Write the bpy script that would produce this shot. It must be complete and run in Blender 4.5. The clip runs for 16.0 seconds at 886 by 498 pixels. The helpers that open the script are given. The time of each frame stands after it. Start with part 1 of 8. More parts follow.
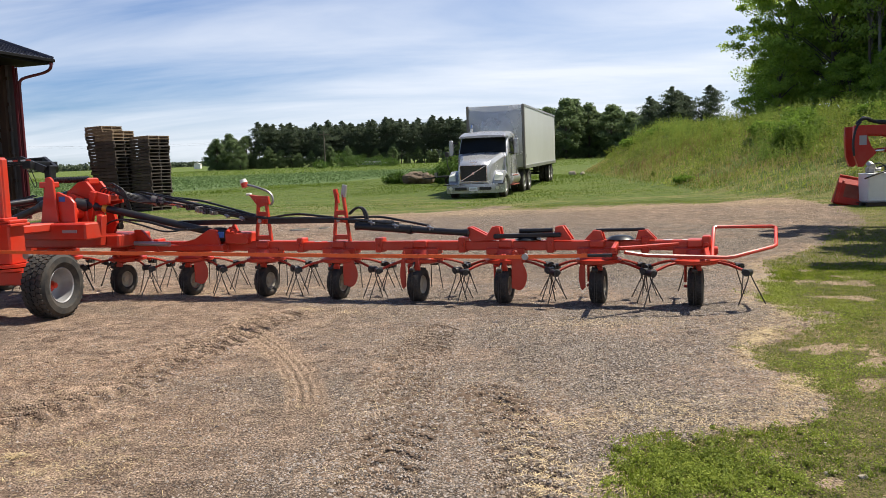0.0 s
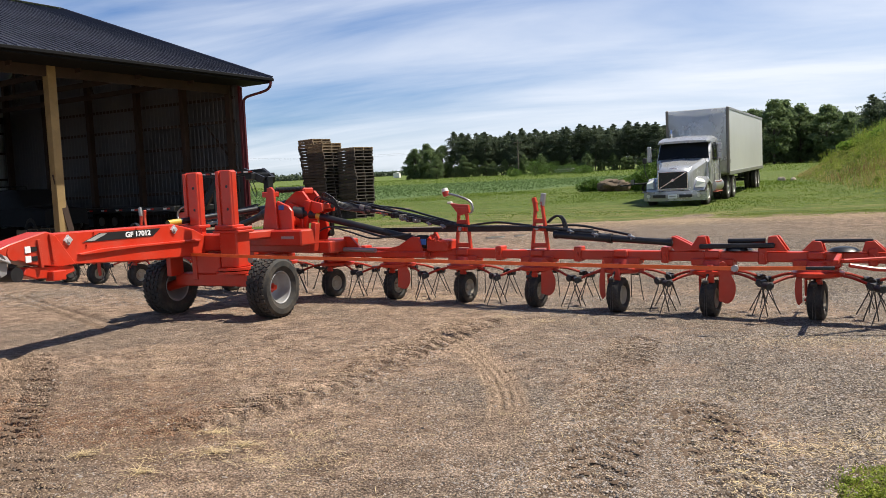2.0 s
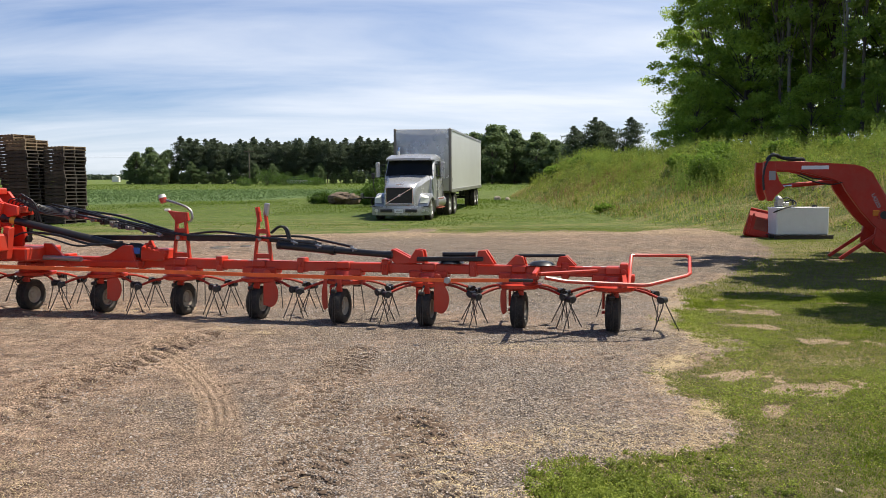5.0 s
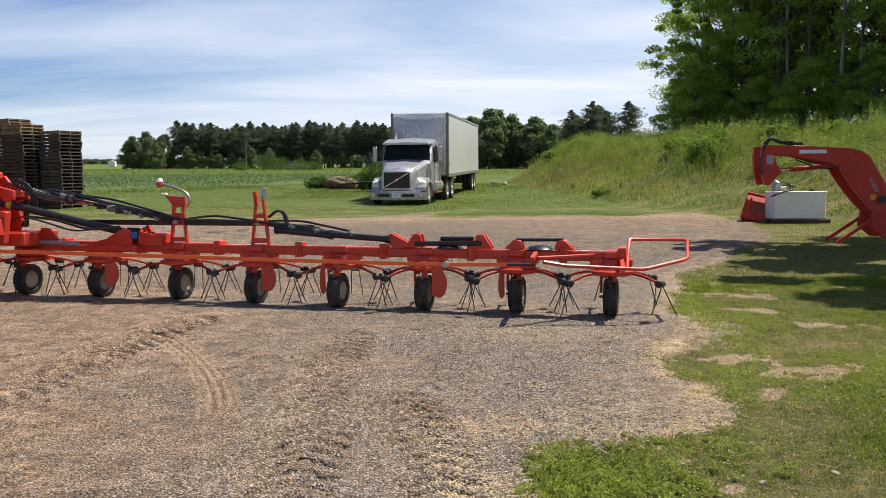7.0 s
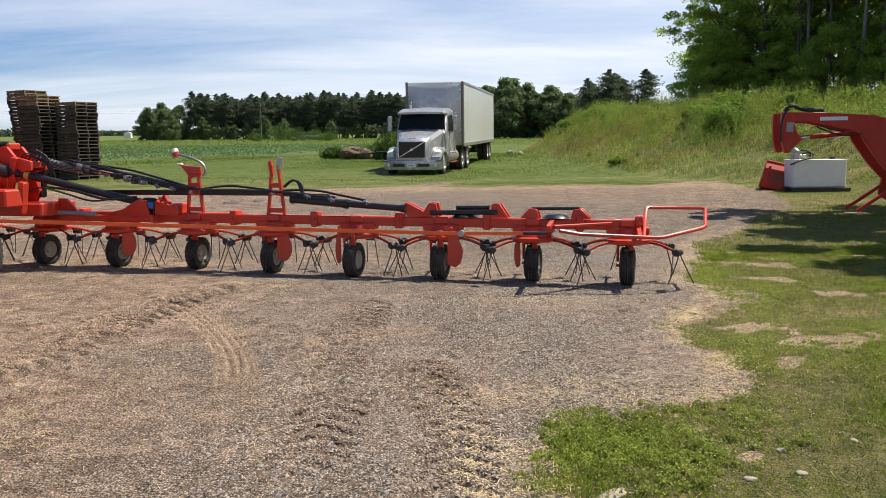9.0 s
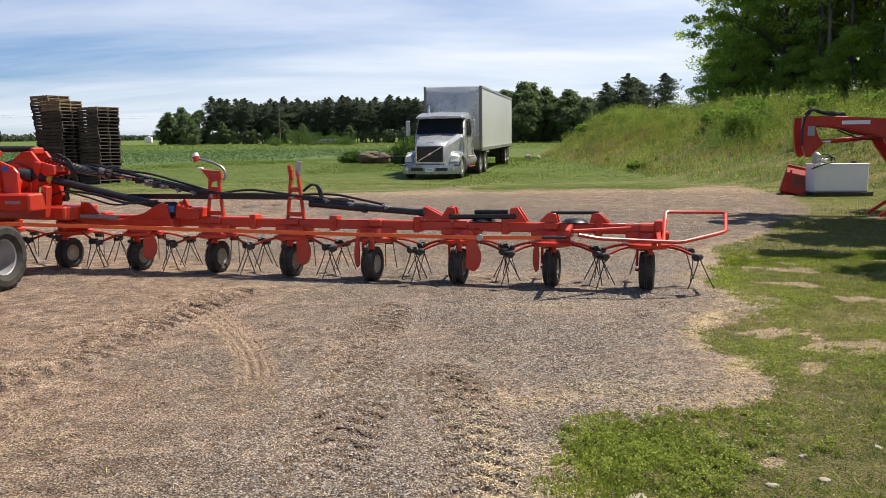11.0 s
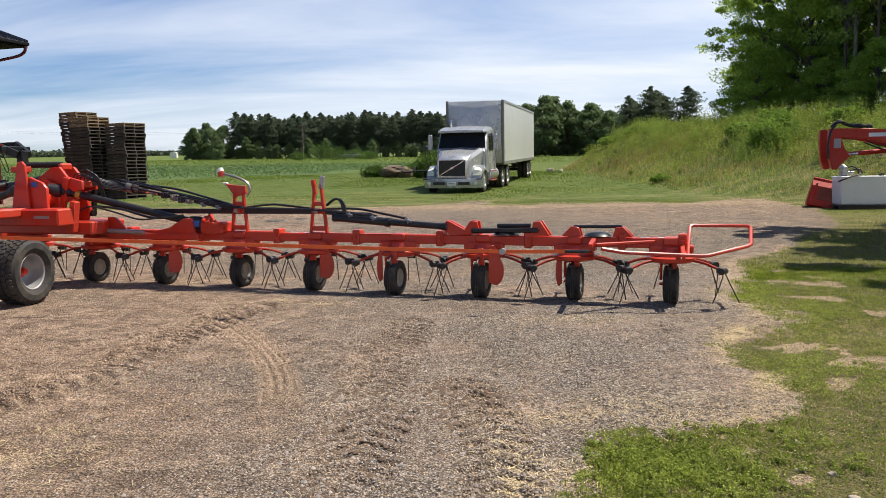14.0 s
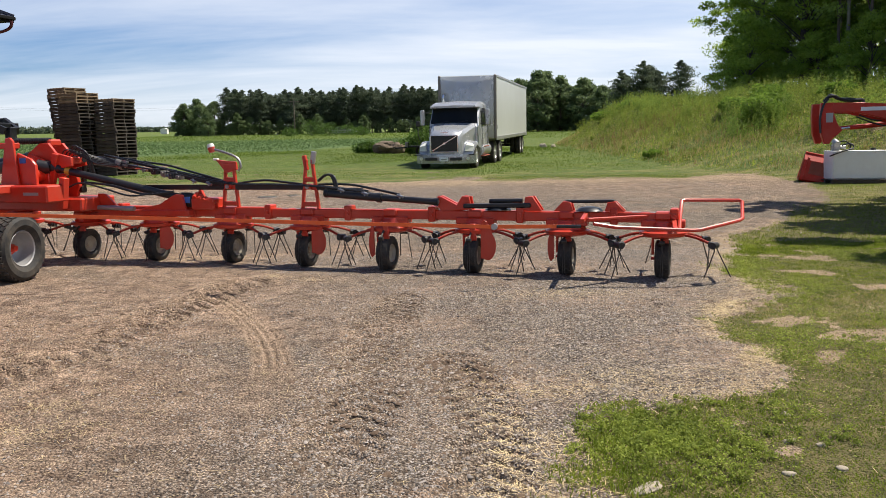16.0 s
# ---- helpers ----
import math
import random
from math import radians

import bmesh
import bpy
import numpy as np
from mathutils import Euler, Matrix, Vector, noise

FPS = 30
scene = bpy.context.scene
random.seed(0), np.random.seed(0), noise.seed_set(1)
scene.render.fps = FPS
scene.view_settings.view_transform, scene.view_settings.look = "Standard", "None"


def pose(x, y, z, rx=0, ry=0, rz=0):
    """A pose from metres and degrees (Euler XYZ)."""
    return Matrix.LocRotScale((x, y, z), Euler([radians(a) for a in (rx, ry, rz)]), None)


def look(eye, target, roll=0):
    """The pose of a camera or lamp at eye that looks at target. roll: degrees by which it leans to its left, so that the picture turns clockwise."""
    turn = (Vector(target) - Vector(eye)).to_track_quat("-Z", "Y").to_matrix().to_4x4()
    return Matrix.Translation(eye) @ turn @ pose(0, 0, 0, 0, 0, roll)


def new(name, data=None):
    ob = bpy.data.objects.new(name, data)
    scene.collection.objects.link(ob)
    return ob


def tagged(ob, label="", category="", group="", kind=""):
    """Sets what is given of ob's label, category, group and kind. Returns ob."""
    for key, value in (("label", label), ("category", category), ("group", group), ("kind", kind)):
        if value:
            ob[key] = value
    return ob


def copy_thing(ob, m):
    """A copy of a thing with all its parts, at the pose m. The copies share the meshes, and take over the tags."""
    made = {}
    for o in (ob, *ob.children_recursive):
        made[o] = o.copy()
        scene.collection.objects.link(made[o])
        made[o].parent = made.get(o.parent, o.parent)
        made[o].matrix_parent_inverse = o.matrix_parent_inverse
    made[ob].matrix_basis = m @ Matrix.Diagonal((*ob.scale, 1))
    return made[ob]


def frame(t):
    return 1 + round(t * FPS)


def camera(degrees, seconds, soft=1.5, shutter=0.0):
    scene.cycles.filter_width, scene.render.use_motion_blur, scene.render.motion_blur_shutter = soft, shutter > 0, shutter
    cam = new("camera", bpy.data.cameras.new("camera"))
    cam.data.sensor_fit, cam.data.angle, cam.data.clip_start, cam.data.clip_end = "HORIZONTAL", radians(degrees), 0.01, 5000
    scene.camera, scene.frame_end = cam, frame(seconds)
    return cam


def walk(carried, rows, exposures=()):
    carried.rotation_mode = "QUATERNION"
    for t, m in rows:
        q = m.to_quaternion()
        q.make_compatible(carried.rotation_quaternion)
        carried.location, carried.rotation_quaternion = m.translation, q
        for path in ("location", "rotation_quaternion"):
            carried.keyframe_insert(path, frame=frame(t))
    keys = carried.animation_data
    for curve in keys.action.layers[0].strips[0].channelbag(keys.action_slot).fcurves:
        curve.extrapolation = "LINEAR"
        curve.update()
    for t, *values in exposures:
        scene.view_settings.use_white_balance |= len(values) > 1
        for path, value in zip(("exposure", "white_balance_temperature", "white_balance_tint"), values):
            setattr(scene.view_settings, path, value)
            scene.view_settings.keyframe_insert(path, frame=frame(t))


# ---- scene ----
cam = camera(57.19, 16.0, soft=0.6)
PATH = [
    (0.0, pose(0.018, -0.013, 1.606, 84.555, 2.085, -0.200)),
    (0.5, pose(0.020, -0.009, 1.607, 84.297, 2.053, -0.208)),
    (1.0, pose(0.020, -0.004, 1.604, 84.070, 1.963, -0.305)),
    (1.5, pose(0.003, 0.002, 1.601, 84.350, 2.069, 2.655)),
    (2.0, pose(-0.066, -0.018, 1.618, 85.640, 2.512, 13.275)),
    (2.5, pose(-0.125, -0.019, 1.619, 86.499, 2.467, 21.778)),
    (3.0, pose(-0.126, -0.024, 1.619, 86.745, 2.225, 22.845)),
    (3.5, pose(-0.103, -0.017, 1.615, 86.763, 1.327, 16.802)),
    (4.0, pose(-0.007, -0.020, 1.613, 86.290, 0.133, 2.637)),
    (4.5, pose(0.040, -0.014, 1.611, 86.203, 0.238, -5.224)),
    (7.0, pose(0.031, -0.002, 1.604, 84.929, 0.308, -5.556)),
    (7.5, pose(0.034, -0.006, 1.603, 84.675, 0.464, -6.059)),
    (8.0, pose(0.034, 0.005, 1.595, 83.991, 0.313, -5.906)),
    (8.5, pose(0.033, 0.009, 1.590, 83.285, 0.355, -5.391)),
    (9.0, pose(0.028, 0.020, 1.587, 82.844, 0.571, -4.503)),
    (9.5, pose(0.023, 0.011, 1.586, 82.955, 0.594, -3.740)),
    (12.0, pose(0.017, 0.014, 1.586, 83.273, 0.679, -2.807)),
    (12.5, pose(0.016, 0.014, 1.585, 83.424, 0.767, -2.264)),
    (13.0, pose(0.012, 0.004, 1.587, 83.633, 0.882, -2.060)),
    (13.5, pose(0.012, 0.005, 1.586, 83.735, 1.007, -1.906)),
    (14.0, pose(0.012, 0.007, 1.589, 84.149, 0.830, -1.709)),
    (14.5, pose(0.016, 0.013, 1.582, 83.883, 0.441, -1.380)),
    (15.0, pose(0.017, 0.023, 1.576, 83.093, 0.377, -1.540)),
    (15.5, pose(0.021, 0.016, 1.578, 82.679, 0.838, -1.882)),
    (16.0, pose(0.020, 0.014, 1.580, 82.454, 0.974, -2.240)),
]
walk(cam, PATH)

# ---- world and sun ----
SUN_S = Vector((0.52, 0.25, 1.0))
world = bpy.data.worlds.new("sky")
scene.world = world
world.use_nodes = True
wt = world.node_tree
wn, wl = wt.nodes, wt.links
sky = wn.new("ShaderNodeTexSky")
sky.sky_type = 'NISHITA'
sky.sun_disc = False
sky.sun_elevation = math.atan2(1.0, math.hypot(SUN_S.x, SUN_S.y))
sky.sun_rotation = math.atan2(SUN_S.x, SUN_S.y)
sky.dust_density = 0.6
sky.ozone_density = 2.5
tc = wn.new("ShaderNodeTexCoord")
sep = wn.new("ShaderNodeSeparateXYZ")
wl.new(tc.outputs["Generated"], sep.inputs[0])


def wmath(op, a, b=None):
    nd = wn.new("ShaderNodeMath")
    nd.operation = op
    for i, v in enumerate((a, b)):
        if v is None:
            continue
        if isinstance(v, (int, float)):
            nd.inputs[i].default_value = v
        else:
            wl.new(v, nd.inputs[i])
    return nd.outputs[0]


up = wmath('ADD', wmath('MAXIMUM', sep.outputs[2], 0.0), 0.16)
cx = wmath('DIVIDE', sep.outputs[0], up)
cy = wmath('DIVIDE', sep.outputs[1], up)
comb = wn.new("ShaderNodeCombineXYZ")
wl.new(wmath('ADD', wmath('MULTIPLY', cx, 0.32), wmath('MULTIPLY', cy, 0.10)), comb.inputs[0])
wl.new(wmath('MULTIPLY', cy, 1.05), comb.inputs[1])
cloud = wn.new("ShaderNodeTexNoise")
cloud.inputs["Scale"].default_value = 1.5
cloud.inputs["Detail"].default_value = 7
cloud.inputs["Roughness"].default_value = 0.55
cloud.inputs["Distortion"].default_value = 0.5
wl.new(comb.outputs[0], cloud.inputs["Vector"])
ramp = wn.new("ShaderNodeValToRGB")
ramp.color_ramp.elements[0].position = 0.24
ramp.color_ramp.elements[1].position = 0.78
haze = wmath('MULTIPLY', wmath('MAXIMUM', wmath('SUBTRACT', 0.20, sep.outputs[2]), 0.0), 0.8)
wl.new(wmath('ADD', wmath('ADD', cloud.outputs["Fac"], haze), wmath('SUBTRACT', wmath('ADD', wmath('MULTIPLY', sep.outputs[0], 0.24), 0.042), wmath('MULTIPLY', sep.outputs[2], 0.10))), ramp.inputs[0])
mixc = wn.new("ShaderNodeMix")
mixc.data_type = 'RGBA'
high = wn.new("ShaderNodeMapRange")
high.inputs["From Min"].default_value, high.inputs["From Max"].default_value = 0.26, 0.75
high.inputs["To Min"].default_value, high.inputs["To Max"].default_value = 0.86, 0.10
wl.new(sep.outputs[2], high.inputs["Value"])
wl.new(wmath('MULTIPLY', ramp.outputs[0], high.outputs[0]), mixc.inputs["Factor"])
tint = wn.new("ShaderNodeMix")
tint.data_type, tint.blend_type = 'RGBA', 'MULTIPLY'
tint.inputs["Factor"].default_value = 1.0
wl.new(sky.outputs[0], tint.inputs[6])
tint.inputs[7].default_value = (0.64, 0.89, 1.26, 1)
wl.new(tint.outputs[2], mixc.inputs[6])
mixc.inputs[7].default_value = (10.9, 11.3, 12.1, 1)
wl.new(mixc.outputs[2], wn["Background"].inputs[0])
wn["Background"].inputs[1].default_value = 0.061

sun = new("sun", bpy.data.lights.new("sun", 'SUN'))
sun.data.energy = 5.0
sun.data.angle = radians(0.55)
sun.data.color = (1.0, 0.93, 0.80)
sun.matrix_world = look(SUN_S * 30, (0, 0, 0))
scene.view_settings.exposure = 0.58

# ---- materials ----
def nodes_of(name):
    m = bpy.data.materials.new(name)
    m.use_nodes = True
    t = m.node_tree
    return m, t, t.nodes["Principled BSDF"]


def link(t, a, b):
    t.links.new(a, b)


def noise_fac(t, scale, detail=4, rough=0.55, coord="Object", stretch=None):
    co = t.nodes.new("ShaderNodeTexCoord")
    if coord != "World":
        src = co.outputs[coord]
    else:
        src = t.nodes.new("ShaderNodeNewGeometry").outputs["Position"]
    if stretch:
        mp = t.nodes.new("ShaderNodeMapping")
        mp.inputs["Scale"].default_value = stretch
        link(t, src, mp.inputs[0])
        src = mp.outputs[0]
    n = t.nodes.new("ShaderNodeTexNoise")
    n.inputs["Scale"].default_value = scale
    n.inputs["Detail"].default_value = detail
    n.inputs["Roughness"].default_value = rough
    link(t, src, n.inputs["Vector"])
    return n.outputs["Fac"]


def ramp2(t, fac, p0, p1, c0=(0, 0, 0), c1=(1, 1, 1)):
    r = t.nodes.new("ShaderNodeValToRGB")
    r.color_ramp.elements[0].position, r.color_ramp.elements[1].position = p0, p1
    r.color_ramp.elements[0].color, r.color_ramp.elements[1].color = (*c0, 1), (*c1, 1)
    link(t, fac, r.inputs[0])
    return r.outputs[0]


def mix(t, fac, a, b, mode='MIX'):
    m = t.nodes.new("ShaderNodeMix")
    m.data_type, m.blend_type = 'RGBA', mode
    for sock, v in ((m.inputs["Factor"], fac), (m.inputs[6], a), (m.inputs[7], b)):
        if isinstance(v, (int, float)):
            sock.default_value = v
        elif isinstance(v, tuple):
            sock.default_value = (*v, 1)
        else:
            link(t, v, sock)
    return m.outputs[2]


def bump(t, bsdf, height, strength, dist):
    b = t.nodes.new("ShaderNodeBump")
    b.inputs["Strength"].default_value = strength
    b.inputs["Distance"].default_value = dist
    link(t, height, b.inputs["Height"])
    link(t, b.outputs[0], bsdf.inputs["Normal"])


def math2(t, op, a, b):
    nd = t.nodes.new("ShaderNodeMath")
    nd.operation = op
    for i, v in enumerate((a, b)):
        if isinstance(v, (int, float)):
            nd.inputs[i].default_value = v
        else:
            link(t, v, nd.inputs[i])
    return nd.outputs[0]


def surface(name, base, rough=0.5, metal=0.0, vary=0.25, grain=8.0, dust=0.0, dust_color=(.32, .26, .19), relief=0.0, spec=0.5, random_tint=0.0):
    """A worn surface: two scales of tone, dust that settles in patches, fine relief."""
    m, t, b = nodes_of(name)
    big, fine = noise_fac(t, grain * 0.18, 3), noise_fac(t, grain * 3, 5, 0.65)
    dark = tuple(c * (1 - vary) for c in base)
    lite = tuple(min(1, c * (1 + vary * 0.5)) for c in base)
    col = mix(t, ramp2(t, big, .3, .7), dark, lite)
    col = mix(t, math2(t, 'MULTIPLY', ramp2(t, fine, .35, .75), vary), col, tuple(c * .55 for c in base))
    if random_tint:
        info = t.nodes.new("ShaderNodeObjectInfo")
        col = mix(t, math2(t, 'MULTIPLY', info.outputs["Random"], random_tint), col, tuple(c * .35 for c in base))
    if dust:
        d = math2(t, 'MULTIPLY', ramp2(t, noise_fac(t, grain * .6, 6, .7), .42, .72), dust)
        col = mix(t, d, col, dust_color)
        link(t, math2(t, 'ADD', math2(t, 'MULTIPLY', d, .6), rough), b.inputs["Roughness"])
    else:
        link(t, math2(t, 'ADD', math2(t, 'MULTIPLY', fine, .22), rough - .08), b.inputs["Roughness"])
    link(t, col, b.inputs["Base Color"])
    b.inputs["Metallic"].default_value = metal
    b.inputs["Specular IOR Level"].default_value = spec
    if relief:
        bump(t, b, fine, .5, relief)
    return m


def leafy(name, a, c, rough=.55, spots=None, trans=0.35, clump=.55, lump=2.6):
    """Leaves: tone by island and by place, light passing through."""
    m, t, b = nodes_of(name)
    g = t.nodes.new("ShaderNodeNewGeometry")
    col = mix(t, g.outputs["Random Per Island"], a, c)
    big = ramp2(t, noise_fac(t, .35, 3, .5, "World"), .35, .7)
    col = mix(t, math2(t, 'MULTIPLY', big, .45), col, tuple(x * 1.45 for x in c))
    pat = ramp2(t, noise_fac(t, lump, 5, .65, "World"), .38, .60)
    col = mix(t, math2(t, 'MULTIPLY', pat, clump), col, tuple(x * .55 for x in a))
    if spots:
        col = mix(t, ramp2(t, g.outputs["Random Per Island"], .93, .95), col, spots)
    link(t, col, b.inputs["Base Color"])
    b.inputs["Roughness"].default_value = rough
    b.inputs["Specular IOR Level"].default_value = .12
    tr = t.nodes.new("ShaderNodeBsdfTranslucent")
    link(t, col, tr.inputs[0])
    ms = t.nodes.new("ShaderNodeMixShader")
    ms.inputs[0].default_value = trans
    link(t, b.outputs[0], ms.inputs[1])
    link(t, tr.outputs[0], ms.inputs[2])
    link(t, ms.outputs[0], t.nodes["Material Output"].inputs[0])
    return m


M = {}
M["red"] = surface("tedder_red_paint", (.56, .034, .013), .33, 0, .15, 5, .14)
M["red_dull"] = surface("worn_red_paint", (.40, .026, .012), .60, 0, .3, 12, .3, spec=.25)
M["red2"] = surface("loader_red_paint", (.50, .030, .014), .42, 0, .15, 5, .12, spec=.3)
M["orange"] = surface("orange_webbing", (.86, .13, .02), .6, 0, .15, 40, .1)
M["black"] = surface("black_plastic", (.014, .014, .016), .42, 0, .3, 10, .12, (.12, .10, .08))
M["blacksteel"] = surface("black_painted_steel", (.014, .015, .018), .32, .2, .3, 8, .14, (.14, .12, .10))
M["rubber"] = surface("tyre_rubber", (.022, .021, .020), .75, 0, .35, 14, .5, (.15, .12, .09), .002)
M["steel"] = surface("bare_steel", (.38, .38, .38), .42, .9, .3, 14, .25)
M["zinc"] = surface("zinc_plate", (.66, .66, .68), .38, .4, .12, 9, .15)
M["shaft_grey"] = surface("dull_shaft_tube", (.20, .185, .165), .5, .2, .2, 9, .2)
M["barn_black"] = surface("dull_black_paint", (.010, .010, .011), .7, 0, .2, 6, spec=.2)
M["rim_grey"] = surface("silver_wheel_paint", (.34, .34, .35), .40, .35, .2, 9, .3)
M["rim_tan"] = surface("dusty_wheel_disc", (.42, .38, .30), .6, 0, .3, 12, .4)
M["tine"] = surface("dark_spring_steel", (.035, .032, .03), .45, .4, .3, 20, .2)
M["white"] = surface("white_plastic", (.78, .76, .70), .45, 0, .1, 10, .12)
M["label_white"] = surface("white_decal", (.80, .80, .80), .4, 0, .06, 10)
M["label_black"] = surface("black_decal", (.02, .02, .022), .35, 0, .1, 10)
M["label_blue"] = surface("blue_decal", (.04, .13, .42), .4, 0, .1, 10)
M["label_yellow"] = surface("yellow_decal", (.50, .34, .04), .4, 0, .1, 10)
M["label_grey"] = surface("grey_decal", (.35, .34, .33), .4, 0, .1, 10)
M["chrome"] = surface("chrome", (.75, .75, .76), .16, 1, .1, 10)
M["roof"] = surface("charcoal_roof_metal", (.10, .102, .128), .34, .3, .25, 2.0, .10, (.08, .075, .07))
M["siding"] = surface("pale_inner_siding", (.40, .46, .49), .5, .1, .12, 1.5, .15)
# the same siding, with the end wall's interior shade put into its colour
M["siding_shade"] = surface("dull_liner_siding", (.10, .103, .112), .6, .1, .12, 1.5, .15)
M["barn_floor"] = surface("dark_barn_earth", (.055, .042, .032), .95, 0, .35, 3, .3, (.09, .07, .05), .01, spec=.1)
M["gutter"] = surface("black_gutter", (.008, .008, .009), .8, 0, .2, 4, spec=.15)
# hay darkened so that its colour carries the barn's shade
M["hay_shade"] = surface("dark_bale", (.035, .028, .02), .95, 0, .5, 18, 0, relief=.02)
M["maroon"] = surface("maroon_trim_metal", (.10, .012, .018), .42, .1, .2, 4)
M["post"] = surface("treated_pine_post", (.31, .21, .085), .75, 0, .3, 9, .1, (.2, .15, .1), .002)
# interior shade of the barn is put into this very dark brown
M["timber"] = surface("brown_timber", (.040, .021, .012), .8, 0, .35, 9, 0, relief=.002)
M["pallet"] = surface("weathered_pallet_wood", (.115, .094, .076), .88, 0, .45, 9, 0, relief=.002, random_tint=.75)
M["pallet_new"] = surface("fresh_pallet_wood", (.34, .25, .155), .85, 0, .4, 9, 0, relief=.002, random_tint=.5)
M["hay"] = surface("old_hay", (.17, .125, .085), .95, 0, .6, 14, 0, relief=.05)
M["truck"] = surface("silver_cab_paint", (.43, .44, .455), .26, .45, .06, 2, .06)
M["trailer"] = surface("white_trailer_skin", (.55, .565, .545), .32, .05, .06, 1.2, .05)
M["trailer_front"] = surface("grey_trailer_nose", (.78, .79, .80), .26, .5, .08, 1.2, .05)
M["alu"] = surface("aluminium_rail", (.42, .42, .42), .38, .7, .15, 4, .1)
M["rust"] = surface("faded_red_frame", (.30, .06, .03), .6, .1, .35, 9, .2)
M["lamp_amber"] = surface("amber_lens", (.75, .22, .02), .2, 0, .1, 10)
M["lamp_clear"] = surface("clear_headlamp", (.72, .72, .60), .12, 0, .08, 10)
M["tank"] = surface("white_tank_paint", (.74, .75, .74), .45, 0, .08, 4, .12)
M["stone"] = surface("field_stone", (.37, .31, .235), .85, 0, .3, 9, 0, relief=.01)
M["bark"] = surface("bark", (.115, .095, .075), .9, 0, .4, 8, 0, relief=.02)
M["bark_pale"] = surface("pale_bark", (.30, .28, .24), .85, 0, .35, 6, 0, relief=.01)
M["pole_wood"] = surface("pole_wood", (.16, .13, .10), .85, 0, .3, 3, 0)
M["leaf"] = leafy("maple_leaves", (.19, .29, .044), (.40, .52, .080), trans=.6, clump=.25)
M["leaf_dark"] = leafy("forest_leaves", (.20, .30, .068), (.40, .52, .110), trans=.6, clump=.25)
# distance haze is put into these paler needle and far leaf colours
M["needle"] = leafy("pine_needles", (.075, .105, .066), (.150, .180, .112), trans=.4)
M["leaf_far"] = leafy("far_leaves", (.105, .155, .070), (.21, .27, .12), trans=.45, clump=.35)
M["bush"] = leafy("bush_leaves", (.055, .105, .018), (.13, .22, .04))
M["shrub"] = leafy("bank_shrub_leaves", (.10, .175, .026), (.22, .33, .05), trans=.5, clump=.4)
M["weed"] = leafy("hill_weeds", (.165, .23, .035), (.36, .41, .078), trans=.5, clump=.72, lump=1.3)
M["bank_leaf"] = leafy("bank_leaves", (.14, .21, .032), (.40, .44, .085), clump=.75, lump=1.1, trans=.5)
M["weed_dry"] = leafy("dry_weeds", (.36, .27, .11), (.60, .47, .22), trans=.4)
M["stalk"] = leafy("tall_stalk_leaves", (.12, .20, .034), (.27, .36, .070), trans=.5, clump=.4, lump=1.2)
M["seed"] = leafy("rusty_seed_heads", (.17, .095, .045), (.36, .22, .11), trans=.3, clump=.3)
M["flower"] = leafy("yellow_flowers", (.40, .33, .08), (.52, .47, .20))
M["lawn"] = leafy("lawn_blades", (.104, .168, .014), (.30, .355, .040), clump=.70, lump=4.2, trans=.45)
M["meadow"] = leafy("meadow_blades", (.080, .145, .018), (.205, .275, .042), clump=.4, lump=1.0, trans=.45)
M["clover"] = leafy("clover_leaves", (.13, .185, .026), (.38, .43, .080), clump=.5, lump=5.0, trans=.45)
M["crop"] = leafy("crop_leaves", (.085, .150, .050), (.18, .25, .095))
M["straw"] = leafy("straw_stalks", (.43, .32, .165), (.66, .52, .30), trans=.1, clump=.15)


def glassy(name, tint, rough=.05, spec=.8):
    m, t, b = nodes_of(name)
    b.inputs["Base Color"].default_value = (*tint, 1)
    b.inputs["Roughness"].default_value = rough
    b.inputs["Specular IOR Level"].default_value = spec
    return m


M["glass"] = glassy("dark_cab_glass", (.020, .022, .022), .08, .35)
# the water's pale base colour stands in for reflected sky
M["water"] = glassy("puddle_water", (.40, .36, .32), .02)
pm, pt, pb = nodes_of("pebble_mixed")
pg = pt.nodes.new("ShaderNodeNewGeometry")
link(pt, ramp2(pt, pg.outputs["Random Per Island"], 0, 1, (.022, .018, .016), (.375, .323, .283)), pb.inputs["Base Color"])
pb.inputs["Roughness"].default_value = .9
M["pebble"] = pm
M["clod"] = surface("dry_soil_clod", (.150, .104, .074), .95, 0, .4, 30, 0, relief=.004, spec=.1)

# ---- building helpers ----
def fast_mesh(name, verts, faces, material):
    """A mesh from arrays: verts (n, 3), faces (m, k)."""
    me = bpy.data.meshes.new(name)
    verts, faces = np.asarray(verts, np.float32), np.asarray(faces, np.int32)
    k = faces.shape[1]
    me.vertices.add(len(verts))
    me.vertices.foreach_set("co", verts.ravel())
    me.loops.add(faces.size)
    me.loops.foreach_set("vertex_index", faces.ravel())
    me.polygons.add(len(faces))
    me.polygons.foreach_set("loop_start", np.arange(len(faces), dtype=np.int32) * k)
    me.update(calc_edges=True)
    me.validate()
    if material:
        me.materials.append(material)
    return me


def finish(bm, name, material, smooth=True, angle=35):
    bmesh.ops.recalc_face_normals(bm, faces=bm.faces)
    me = bpy.data.meshes.new(name)
    for e in bm.edges:
        e.smooth = len(e.link_faces) == 2 and e.calc_face_angle(0) < radians(angle)
    for f in bm.faces:
        f.smooth = smooth
    bm.to_mesh(me)
    bm.free()
    for m in (material if isinstance(material, list) else [material]):
        me.materials.append(m)
    return me


